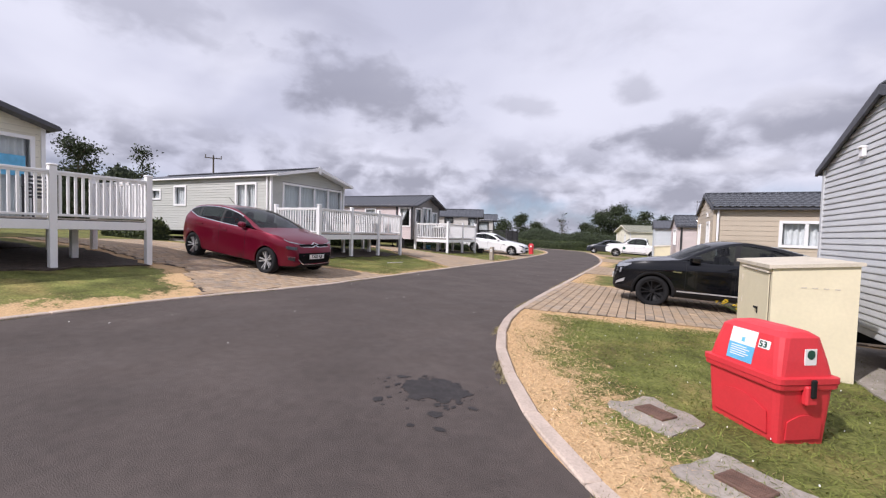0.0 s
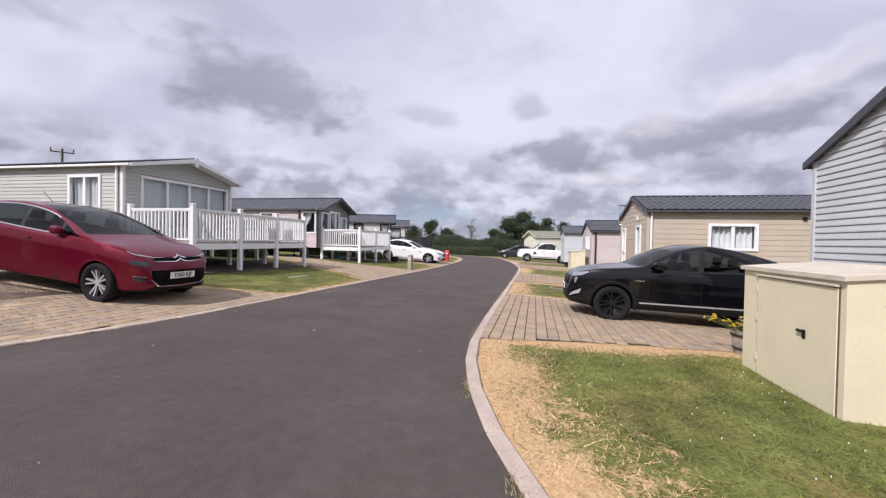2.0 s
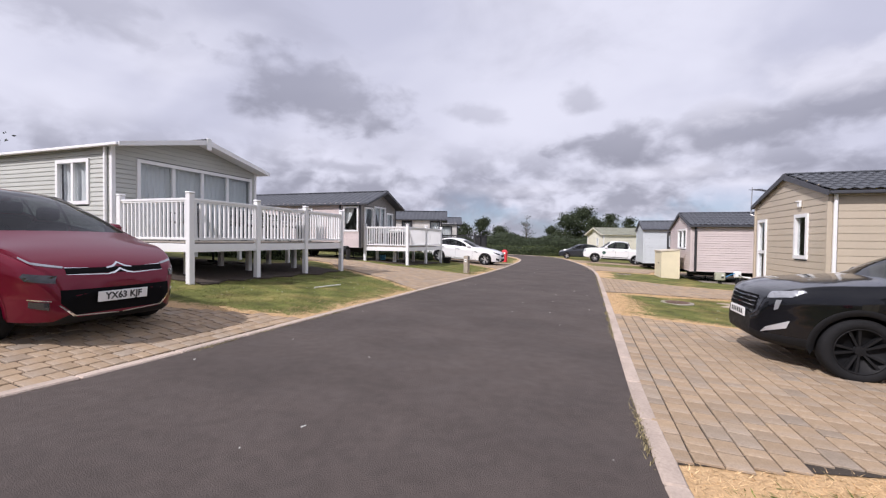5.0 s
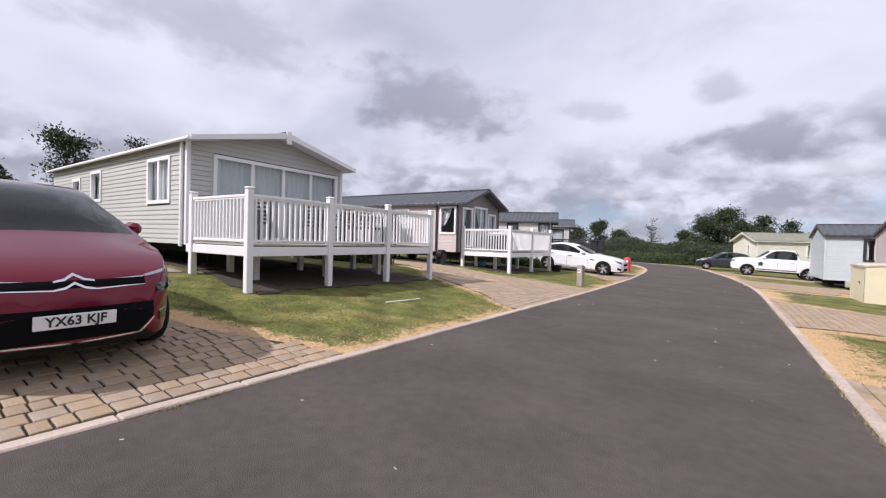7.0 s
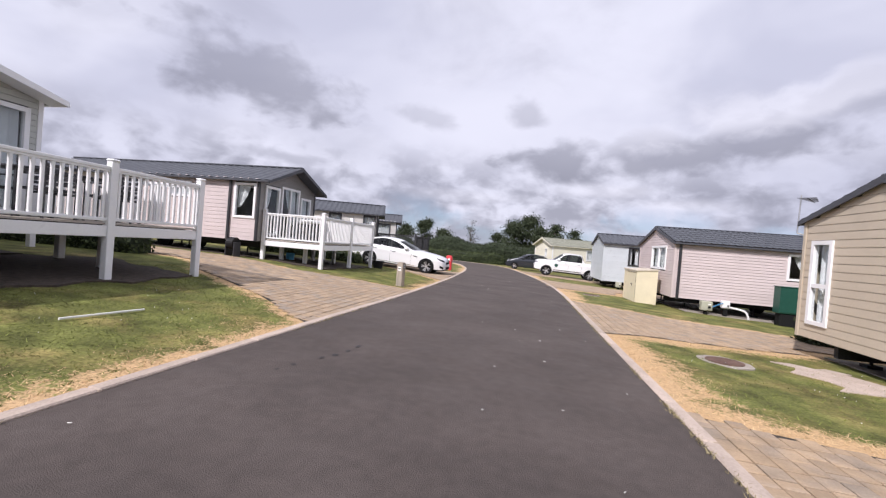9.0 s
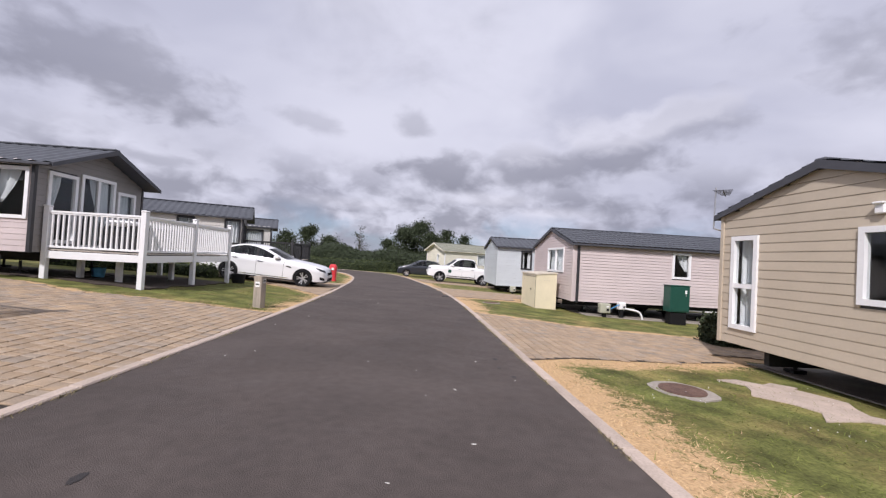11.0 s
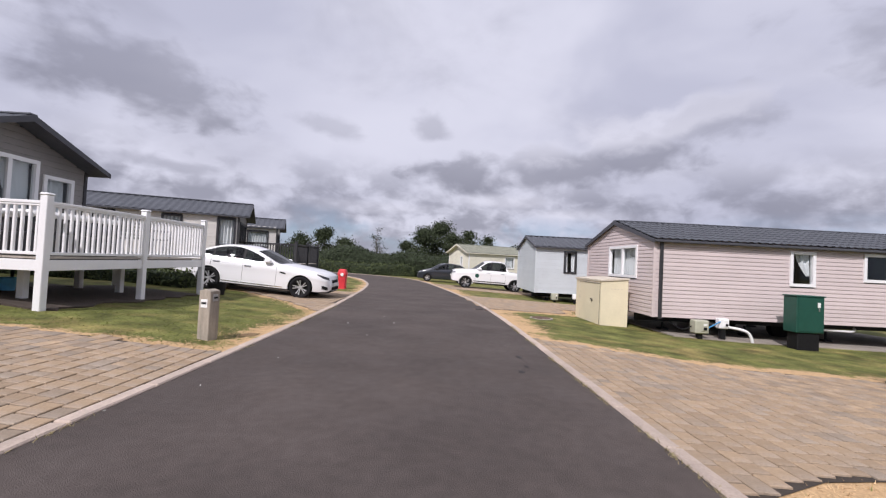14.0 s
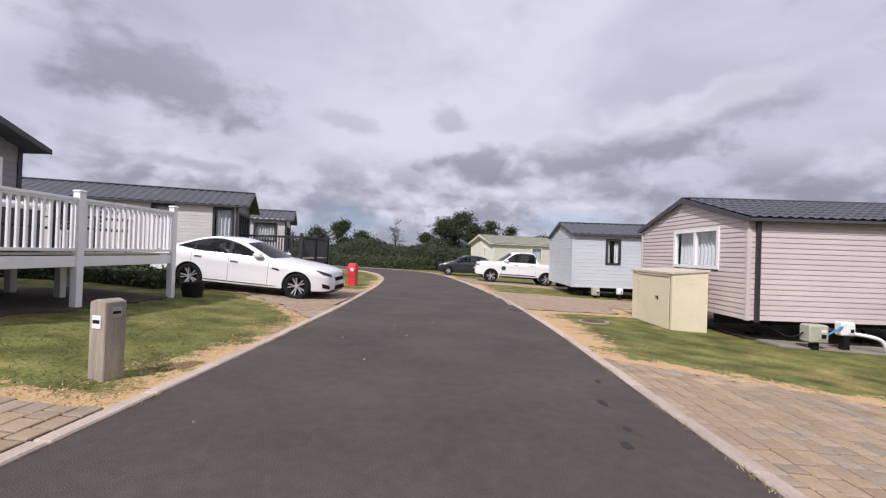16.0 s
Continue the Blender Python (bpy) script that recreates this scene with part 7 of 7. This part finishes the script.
bucket(-9.9, 26.75, 0.24, 0.3, BLACK_PLASTIC, "black plastic plant tub beside a white deck")
bucket(-12.1, 23.3, 0.16, 0.25, BLUE_PAPER, "blue plastic tub stored under a deck")


def wheelie(x, y):
    root = thing("storage_bin", (x, y, H(x, y)), "grey plastic storage bin beside a hedge", "bin")
    part("body", loft_box(bmesh.new(), [(-0.02, 0.2, 0.2, 0.03), (0.85, 0.26, 0.26, 0.04)]), DARK_METAL, root)
    part("lid", loft_box(bmesh.new(), [(0.85, 0.28, 0.28, 0.04), (0.92, 0.26, 0.26, 0.04)]), DARK_METAL, root)


wheelie(-13.6, 9.9)


def hose_reel(x, y):
    root = thing("hose_reel", (x, y, H(x, y)), "black hose reel beside a pink caravan", "hose reel")
    b = bmesh.new()
    rod(b, (-0.12, 0, 0.42), (0.12, 0, 0.42), 0.2, n=20)
    part("drum", b, BLACK_PLASTIC, root)
    for s in (-0.15, 0.15):
        part("stand", boxed(s - 0.02, s + 0.02, -0.16, 0.16, -0.02, 0.46, bevel=0.01), DARK_METAL, root)


hose_reel(-12.9, 21.2)


def window_poster():
    b = boxed(-12.452, -12.446, 3.9, 4.35, 2.3, 2.75)
    tagged(part("window_poster", b, BLUE_PAPER), "blue printed poster in a caravan window", "poster")


window_poster()


def power_pole(x, y, z):
    g = H(x, y)
    root = thing("power_pole", (x, y, g), "distant wooden electricity pole with a crossarm", "power pole")
    b = bmesh.new()
    rod(b, (0, 0, -0.1), (0, 0, z - g), 0.16, 0.11)
    part("pole", b, BARK, root)
    d = Vector((0.55, 0.83, 0))
    b = bmesh.new()
    rod(b, d * -1.1 + Vector((0, 0, z - g - 0.35)), d * 1.1 + Vector((0, 0, z - g - 0.35)), 0.07)
    part("crossarm", b, BARK, root)
    for k in (-1, 0, 1):
        b = bmesh.new()
        rod(b, d * k + Vector((0, 0, z - g - 0.3)), d * k + Vector((0, 0, z - g + 0.1)), 0.06)
        part("insulator", b, BARK, root)


power_pole(-56.0, 39.8, 11.4)


def drain(x, y):
    root = thing("road_drain", (x, y, H(x, y) + 0.012), "dark iron drain grating in the road's edge", "drain", kind="structure")
    part("grate_frame", boxed(-0.2, 0.2, -0.22, 0.22, -0.02, 0.006), RUST, root)
    for i in range(7):
        part("grate_slot", boxed(-0.16, 0.16, -0.19 + i * 0.055, -0.165 + i * 0.055, 0.004, 0.009), INK, root)


drain(-2.42, 28.3)


def side_fitting(x, z, material, label, r):
    root = thing("wall_fitting", (x, 15.36, z), label, "wall fitting")
    b = bmesh.new()
    rod(b, (0, 0.0, 0), (0, -0.05, 0), r, r * 0.85, n=16)
    part("body", b, material, root)
    part("mount", boxed(-r * 0.9, r * 0.9, -0.02, 0.0, -r * 0.9, r * 0.9, bevel=0.005), material, root)


side_fitting(6.15, 2.12, BLACK_PLASTIC, "round black wall vent on a beige caravan", 0.055)
side_fitting(7.05, 2.13, PVC, "square white wall lamp on a beige caravan", 0.07)


# ---------------- plants ----------------
def leaf_quads(centres, sizes, rnd, squash=0.5):
    """Many small two-triangle leaves, each turned its own way; returns vertices and faces."""
    n = len(centres)
    c = np.array(centres)
    s = np.array(sizes)[:, None]
    a = rnd.normal(size=(n, 3))
    a /= np.linalg.norm(a, axis=1)[:, None]
    b = np.cross(a, rnd.normal(size=(n, 3)))
    b /= np.linalg.norm(b, axis=1)[:, None]
    v = np.stack([c - a * s, c + b * s * squash, c + a * s, c - b * s * squash], 1).reshape(-1, 3)
    return v.tolist(), [(4 * i, 4 * i + 1, 4 * i + 2, 4 * i + 3) for i in range(n)]


def leaf_mesh(name, v, f, material, parent=None):
    me = bpy.data.meshes.new(name)
    me.from_pydata(v, [], f)
    me.materials.append(material)
    ob = new(name, me)
    ob.parent = parent
    return ob


def tree(x, y, height, spread, leaves, seed, label, material=LEAF_DARK, leaf=0.16, sparse=False, lean=0.0):
    rnd, rr = np.random.RandomState(seed), random.Random(seed)
    g = H(x, y)
    root = thing("tree", (x, y, g), label, "tree", "trees round the park")
    b = bmesh.new()
    pts = [Vector((0, 0, -0.2))]
    for k in range(1, 6):
        pts.append(Vector((rr.uniform(-1, 1) * 0.05 * height * k / 5 + lean * k / 5, rr.uniform(-1, 1) * 0.05 * height * k / 5, height * 0.92 * k / 5)))
    r0 = height * 0.022
    for k in range(5):
        rod(b, pts[k], pts[k + 1], r0 * (1 - k / 5.2), r0 * (1 - (k + 1) / 5.2), n=7)
    part("trunk", b, BARK, root)
    b = bmesh.new()
    tips = []
    for i in range(16 if not sparse else 14):
        u = rr.uniform(0.22, 0.97)
        k = min(4, int(u * 5))
        p = pts[k].lerp(pts[k + 1], u * 5 - k)
        a = rr.uniform(0, 2 * math.pi)
        reach = spread * (0.35 + 0.65 * math.sin(math.pi * min(1, 0.15 + u * 0.85))) * rr.uniform(0.6, 1.1)
        q = p + Vector((math.cos(a) * reach, math.sin(a) * reach, reach * rr.uniform(0.25, 0.8)))
        if q.z > height:
            q.z = height - rr.uniform(0, 0.2)
        mid = p.lerp(q, 0.5) + Vector((0, 0, 0.08 * reach))
        rod(b, p, mid, r0 * 0.35, r0 * 0.22, n=5)
        rod(b, mid, q, r0 * 0.22, r0 * 0.08, n=5)
        tips += [(q, reach), (mid, reach * 0.9)]
        for _ in range(2):
            q2 = mid + Vector((rr.uniform(-1, 1), rr.uniform(-1, 1), rr.uniform(0, 1))) * reach * 0.5
            rod(b, mid, q2, r0 * 0.14, r0 * 0.05, n=4)
            tips.append((q2, reach * 0.7))
    tips.append((pts[-1], spread * 0.5))
    part("branchwork", b, BARK, root)
    cs, ss = [], []
    for q, reach in tips:
        m = max(8, int(leaves * (1.9 if not sparse else 1.4) / len(tips)))
        o = rnd.normal(size=(m, 3)) * (0.24 * spread if not sparse else 0.13 * spread)
        o[:, 2] *= 0.7
        cs += (np.array(q) + o).tolist()
        ss += (leaf * 0.68 * rnd.uniform(0.6, 1.4, m)).tolist()
    v, f = leaf_quads(cs, ss, rnd)
    tagged(leaf_mesh("crown", v, f, material, root), kind="stuff")
    return root


def hedge(name, line, width, height, leaves, seed, label, material=LEAF_DARK, leaf=0.13, ragged=0.35):
    """A long hedge: a lumpy core, coloured dark for the shade inside, with leaves all over it."""
    rnd = np.random.RandomState(seed)
    pts = spline(line, 10)
    x0, y0 = pts[len(pts) // 2]
    g0 = H(x0, y0)
    b = bmesh.new()
    rings = []
    for i, p in enumerate(pts):
        t = (pts[min(i + 1, len(pts) - 1)] - pts[max(i - 1, 0)]).normalized()
        nrm = Vector((-t.y, t.x))
        hh = height * (1 + ragged * noise.noise((p.x * 0.35, p.y * 0.35, seed)) + 0.3 * ragged * noise.noise((p.x * 1.3, p.y * 1.3, seed)))
        ring = []
        for k in range(9):
            a = math.pi * k / 8
            off = math.cos(a) * width / 2 * (0.9 + 0.25 * noise.noise((p.x, p.y, k * 1.7)))
            q = p + nrm * off
            ring.append(b.verts.new((q.x - x0, q.y - y0, H(p.x, p.y) - 0.1 - g0 + hh * math.sin(a) ** 0.45)))
        rings.append(ring)
    for r, s in zip(rings, rings[1:]):
        for k in range(8):
            b.faces.new((r[k], r[k + 1], s[k + 1], s[k]))
    b.faces.new(rings[0])
    b.faces.new(rings[-1][::-1])
    root = thing(name, (x0, y0, g0), label, "hedge", kind="stuff")
    bmesh.ops.triangulate(b, faces=list(b.faces))
    tri = [[v.co.copy() for v in f.verts] for f in b.faces]
    area = np.array([((t[1] - t[0]).cross(t[2] - t[0])).length for t in tri])
    pick = rnd.choice(len(tri), leaves, p=area / area.sum())
    u = rnd.uniform(size=(leaves, 2))
    u[u.sum(1) > 1] = 1 - u[u.sum(1) > 1]
    T = np.array([[list(q) for q in t] for t in tri])[pick]
    cs = T[:, 0] + (T[:, 1] - T[:, 0]) * u[:, :1] + (T[:, 2] - T[:, 0]) * u[:, 1:]
    cs = cs + rnd.normal(size=cs.shape) * leaf * 1.2
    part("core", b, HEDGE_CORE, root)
    v, f = leaf_quads(cs.tolist(), (leaf * rnd.uniform(0.6, 1.5, leaves)).tolist(), rnd)
    leaf_mesh("foliage", v, f, material, root)
    return root


# leaf green darkened to stand for the shade between the leaves
HEDGE_CORE = mat("hedge_inner_shade", (0.022, 0.032, 0.014), 0.95, var=0.4, scale=4, bump=0.8, bscale=6)
hedge("far_hedge", [(-46, 58), (-28, 56.5), (-15, 55.5), (-9, 55.3), (-4.5, 57), (4, 60), (16, 63), (34, 66)], 2.4, 2.3, 60000, 3, "dense dark green hedge across the lane's end", LEAF_DARK, 0.09)
hedge("low_hedge", [(-30, 53.2), (-20, 53.3), (-13, 54.0), (-9, 54.0), (-6, 55.4)], 1.2, 1.15, 20000, 9, "low dark hedge along the bend of the lane", LEAF, 0.07)
hedge("woodland_edge", [(-52, 2), (-45, 12), (-42, 22), (-44, 40), (-46, 58)], 3.0, 4.2, 36000, 5, "dark woodland edge behind the caravans", LEAF_DARK, 0.15, 0.6)
hedge("garden_hedge", [(-20.8, 10.0), (-19.0, 10.05), (-17.2, 9.95)], 0.8, 0.85, 6000, 11, "clipped dark green hedge beside a caravan", LEAF, 0.05, 0.15)
hedge("garden_hedge", [(-17.5, 17.6), (-15.0, 17.9), (-13.2, 18.2)], 0.8, 0.7, 5000, 12, "low green hedge between two caravans", LEAF, 0.05, 0.3)
hedge("shrub", [(3.5, 21.35), (3.9, 21.25), (4.5, 21.2)], 0.95, 0.85, 5000, 13, "dark bushy shrub at a caravan's corner", LEAF_DARK, 0.05, 0.4)
hedge("garden_hedge", [(-17, 27.9), (-14, 27.8), (-11.2, 27.7)], 0.7, 0.6, 5000, 14, "low green hedge beside a parked car", LEAF, 0.05, 0.3)
for q in ((-33, 14.0, 6.2, 1.25, 1500, 21, 0.13), (-30.5, 16.6, 5.9, 1.0, 900, 22, 0.12), (-38, 11, 4.4, 1.6, 2600, 23, 0.18), (-40, 17, 4.8, 1.6, 2400, 41, 0.18),
          (-18.3, 70, 5.0, 1.5, 2200, 24, 0.17), (-22, 71, 4.2, 1.5, 2000, 25, 0.17), (-26, 68, 4.0, 1.6, 2000, 42, 0.17), (-5.4, 66, 5.6, 1.8, 3000, 26, 0.17), (-3.4, 68, 6.4, 2.0, 3600, 27, 0.17), (-1.8, 66, 5.2, 1.5, 2400, 43, 0.17),
          (0.6, 71, 6.2, 1.5, 2600, 28, 0.17), (3.2, 71, 5.6, 1.4, 2200, 29, 0.17), (7.5, 72, 4.6, 1.5, 2000, 30, 0.17), (-7.0, 63, 3.6, 1.4, 2200, 44, 0.15), (-15, 66, 3.4, 1.4, 2000, 45, 0.15)):
    tree(q[0], q[1], q[2], q[3], q[4], q[5], "broadleaved tree in full dark green leaf beyond the hedge", leaf=q[6])
tree(-11.2, 68, 5.6, 1.3, 260, 31, "thin sparsely leaved young tree beyond the hedge", leaf=0.12, sparse=True)


def grass(name, n, area, dry_rule, material, seed, h0, h1, label):
    """Loose blades over the lawns."""
    rnd = np.random.RandomState(seed)
    v, f = [], []
    x0, x1, y0, y1 = area
    p = np.stack([rnd.uniform(x0, x1, n * 3), rnd.uniform(y0, y1, n * 3)], 1)
    kerb_d = np.minimum(edge_distances(p, LEFT, False), edge_distances(p, RIGHT, False))
    paved = np.min([edge_distances(p, q) for q in DRIVES.values()], 0)
    d_all = np.minimum(kerb_d, paved * 1.7)
    for (x, y), kd, d in zip(p.tolist(), kerb_d, d_all):
        if len(f) >= n:
            break
        if kd < 0.135 or inside(x, y, ROAD_POLY) or any(inside(x, y, q) for q in DRIVES.values()):
            continue
        if not dry_rule(d + noise.noise((x * 1.1, y * 1.1, 0)) * 0.5 + rnd.normal() * 0.2):
            continue
        a, h = rnd.uniform(0, 2 * math.pi), rnd.uniform(h0, h1)
        z = H(x, y) - 0.005
        w = rnd.uniform(0.003, 0.007)
        dx, dy = math.cos(a), math.sin(a)
        lx, ly = rnd.normal() * h * 1.1, rnd.normal() * h * 1.1
        i = len(v)
        v += [(x - dx * w, y - dy * w, z), (x + dx * w, y + dy * w, z), (x + lx, y + ly, z + h * 0.6)]
        f.append((i, i + 1, i + 2))
    ob = leaf_mesh(name, v, f, material)
    tagged(ob, label, "grass", kind="stuff")


ROAD_POLY = [tuple(p) for p in LEFT] + [tuple(p) for p in reversed(RIGHT)]
grass("lawn_blades", 30000, (-1.9, 2.9, 2.0, 8.6), lambda d: d > 0.7, BLADE, 1, 0.03, 0.07, "green grass blades of the verge")
grass("straw_blades", 18000, (-1.9, 2.4, 1.6, 8.6), lambda d: d < 1.0, STRAW, 2, 0.02, 0.05, "dry straw blades along the kerb")
grass("lawn_blades", 20000, (-11.5, -6.7, 9.8, 17.5), lambda d: d > 0.35, BLADE, 3, 0.03, 0.06, "green grass blades of the lawn")
grass("straw_blades", 6000, (-8.6, -6.7, 9.8, 16.5), lambda d: d < 0.5, STRAW, 4, 0.02, 0.05, "dry straw blades along the kerb")
grass("lawn_blades", 9000, (-10.5, -6.7, 20.3, 28), lambda d: d > 0.3, BLADE, 5, 0.03, 0.06, "green grass blades of the lawn")
grass("lawn_blades", 5000, (-1.9, 2.2, 13.2, 18.6), lambda d: d > 0.5, BLADE, 6, 0.03, 0.06, "green grass blades of the verge")
grass("straw_blades", 8000, (-1.9, 2.2, 13.2, 18.6), lambda d: d < 0.7, STRAW, 7, 0.02, 0.05, "dry straw blades along the kerb")


def clover(n, area, seed):
    rnd = np.random.RandomState(seed)
    b = bmesh.new()
    for _ in range(n):
        x, y = rnd.uniform(area[0], area[1]), rnd.uniform(area[2], area[3])
        if noise.noise((x * 0.9, y * 0.9, 4)) < -0.05 or any(inside(x, y, p) for p in DRIVES.values()):
            continue
        z = H(x, y)
        r = rnd.uniform(0.003, 0.006)
        rod(b, (x, y, z + 0.022), (x, y, z + 0.032), r, r * 0.6, n=5)
    tagged(part("clover_flowers", b, PETAL), "small white clover flowers in the lawn", "flowers", kind="stuff")


clover(150, (-0.6, 2.6, 3.0, 7.6), 1)
clover(60, (-1.0, 2.0, 14.2, 17.4), 2)
grass("straw_blades", 4000, (-8.4, -6.7, 20.4, 28), lambda d: d < 0.6, STRAW, 8, 0.02, 0.05, "dry straw blades along the kerb")
clover(50, (-10.5, -7.6, 10.6, 15.5), 3)


def kerb_tufts(line, side, y0, y1, n, seed):
    """Dry tufts that grow out of the joint between road and kerb."""
    rnd = np.random.RandomState(seed)
    pts = [p for p in line if y0 < p.y < y1]
    v, f = [], []
    for _ in range(n):
        i = rnd.randint(len(pts) - 1)
        p = pts[i].lerp(pts[i + 1], rnd.uniform())
        cx, cy = p.x + side * rnd.uniform(0.0, 0.03), p.y
        if noise.noise((cx, cy * 0.8, 2.0)) < 0.0:
            continue
        for _ in range(9):
            x, y, h = cx + rnd.normal() * 0.015, cy + rnd.normal() * 0.07, rnd.uniform(0.012, 0.035)
            z, a = H(x, y) + 0.012, rnd.uniform(0, 6.28)
            i0 = len(v)
            v += [(x - 0.004 * math.cos(a), y - 0.004 * math.sin(a), z), (x + 0.004 * math.cos(a), y + 0.004 * math.sin(a), z), (x + rnd.normal() * 0.02, y + rnd.normal() * 0.03, z + h)]
            f.append((i0, i0 + 1, i0 + 2))
    tagged(leaf_mesh("kerb_tufts", v, f, TUFT), "dry grass tufts growing along the kerb joint", "grass", kind="stuff")


kerb_tufts(RIGHT, -1, 2.0, 26, 900, 1)
kerb_tufts(LEFT, 1, 2.0, 28, 400, 2)


def road_litter(n, seed):
    rnd = np.random.RandomState(seed)
    b = bmesh.new()
    for _ in range(n):
        y = rnd.uniform(1.5, 30)
        x = rnd.uniform(-6.5, -2.2)
        z, r = H(x, y) + 0.012, rnd.uniform(0.003, 0.007)
        a = rnd.uniform(0, 3.14)
        d = Vector((math.cos(a), math.sin(a), 0)) * r * rnd.uniform(1, 3)
        rod(b, Vector((x, y, z + r * 0.4)) - d, Vector((x, y, z + r * 0.4)) + d, r * 0.6, r * 0.4, n=5)
    tagged(part("road_litter", b, PETAL), "pale petals and chips scattered on the asphalt", "litter", kind="stuff")


road_litter(45, 4)


# ---------------- block paving ----------------
def pave(name, poly, near, joint_w=0.0165):
    """Courses of blocks that run along y inside an outline. The 300 blocks nearest to the point near are parts; the rest is one mesh."""
    rnd = random.Random(len(name) * 7 + int(poly[0][1] * 10))
    holder = thing(name, (0, 0, 0), "weathered buff block paving with dark joints", "block paving", kind="structure")
    xs, ys = [p[0] for p in poly], [p[1] for p in poly]
    # bedding
    b = bmesh.new()
    step = 0.5
    nx, ny = int((max(xs) - min(xs)) / step) + 1, int((max(ys) - min(ys)) / step) + 1
    f = b.faces.new([b.verts.new((x, y, 0)) for x, y in poly])
    for i in range(1, nx):
        x = min(xs) + i * (max(xs) - min(xs)) / nx
        bmesh.ops.bisect_plane(b, geom=list(b.verts) + list(b.edges) + list(b.faces), plane_co=(x, 0, 0), plane_no=(1, 0, 0))
    for j in range(1, ny):
        y = min(ys) + j * (max(ys) - min(ys)) / ny
        bmesh.ops.bisect_plane(b, geom=list(b.verts) + list(b.edges) + list(b.faces), plane_co=(0, y, 0), plane_no=(0, 1, 0))
    for v in b.verts:
        v.co.z = H(v.co.x, v.co.y) + 0.008
    part("bedding", b, JOINT, holder)
    blocks = []
    x = min(xs)
    while x < max(xs):
        w = rnd.choice((0.16, 0.165, 0.17))
        y = min(ys) - rnd.uniform(0, 0.2)
        while y < max(ys):
            ln = rnd.choice((0.13, 0.17, 0.2, 0.21, 0.24))
            cx, cy = x + w / 2, y + ln / 2
            if inside(cx, cy, poly):
                blocks.append((cx, cy, round(w - joint_w * 0.75, 3), round(ln - joint_w * 1.15, 3)))
            y += ln
        x += w
    blocks.sort(key=lambda q: (q[0] - near[0]) ** 2 + (q[1] - near[1]) ** 2)
    shapes = {}
    for cx, cy, w, ln in blocks[:300]:
        if (w, ln) not in shapes:
            b = bmesh.new()
            levels = ((0.0, 0.0), (0.013, 0.0), (0.018, 0.007))
            rings = [[b.verts.new((sx * (w / 2 - q), sy * (ln / 2 - q), z)) for sx, sy in ((-1, -1), (1, -1), (1, 1), (-1, 1))] for z, q in levels]
            for r, s in zip(rings, rings[1:]):
                for i in range(4):
                    b.faces.new((r[i], r[(i + 1) % 4], s[(i + 1) % 4], s[i]))
            b.faces.new(rings[-1])
            shapes[(w, ln)] = mesh_of(b, "paver", PAVER)
        rot = Vector((0, 0, 1)).rotation_difference(up(cx, cy)).to_matrix().to_4x4()
        again("paver", shapes[(w, ln)], Matrix.Translation((cx, cy, H(cx, cy) + 0.006 + rnd.uniform(-0.002, 0.003))) @ rot @ Matrix.Rotation(rnd.uniform(-0.012, 0.012), 4, "Z"), holder)
    v, f = [], []
    for cx, cy, w, ln in blocks[300:]:
        i, dz = len(v), rnd.uniform(-0.002, 0.003)
        for z, q in ((0.0, 0.0), (0.013, 0.0), (0.018, 0.007)):
            for sx, sy in ((-1, -1), (1, -1), (1, 1), (-1, 1)):
                px, py = cx + sx * (w / 2 - q), cy + sy * (ln / 2 - q)
                v.append((px, py, H(px, py) + 0.006 + dz + z))
        for r in (0, 4):
            for k in range(4):
                f.append((i + r + k, i + r + (k + 1) % 4, i + r + 4 + (k + 1) % 4, i + r + 4 + k))
        f.append((i + 8, i + 9, i + 10, i + 11))
    if f:
        me = bpy.data.meshes.new("further_pavers")
        me.from_pydata(v, [], f)
        me.materials.append(PAVER_REST)
        ob = new("further_pavers", me)
        ob.parent = holder
        tagged(ob, kind="stuff")


for key, near in (("drive_right_near", (-1.9, 10.0)), ("drive_right_middle", (-1.9, 20.0)), ("drive_right_far", (-2.2, 29)), ("drive_right_end", (-3, 39)),
                  ("drive_left_near", (-6.7, 9.0)), ("drive_left_middle", (-6.7, 18)), ("drive_left_far", (-6.8, 27))):
    pave(key, DRIVES[key], near)
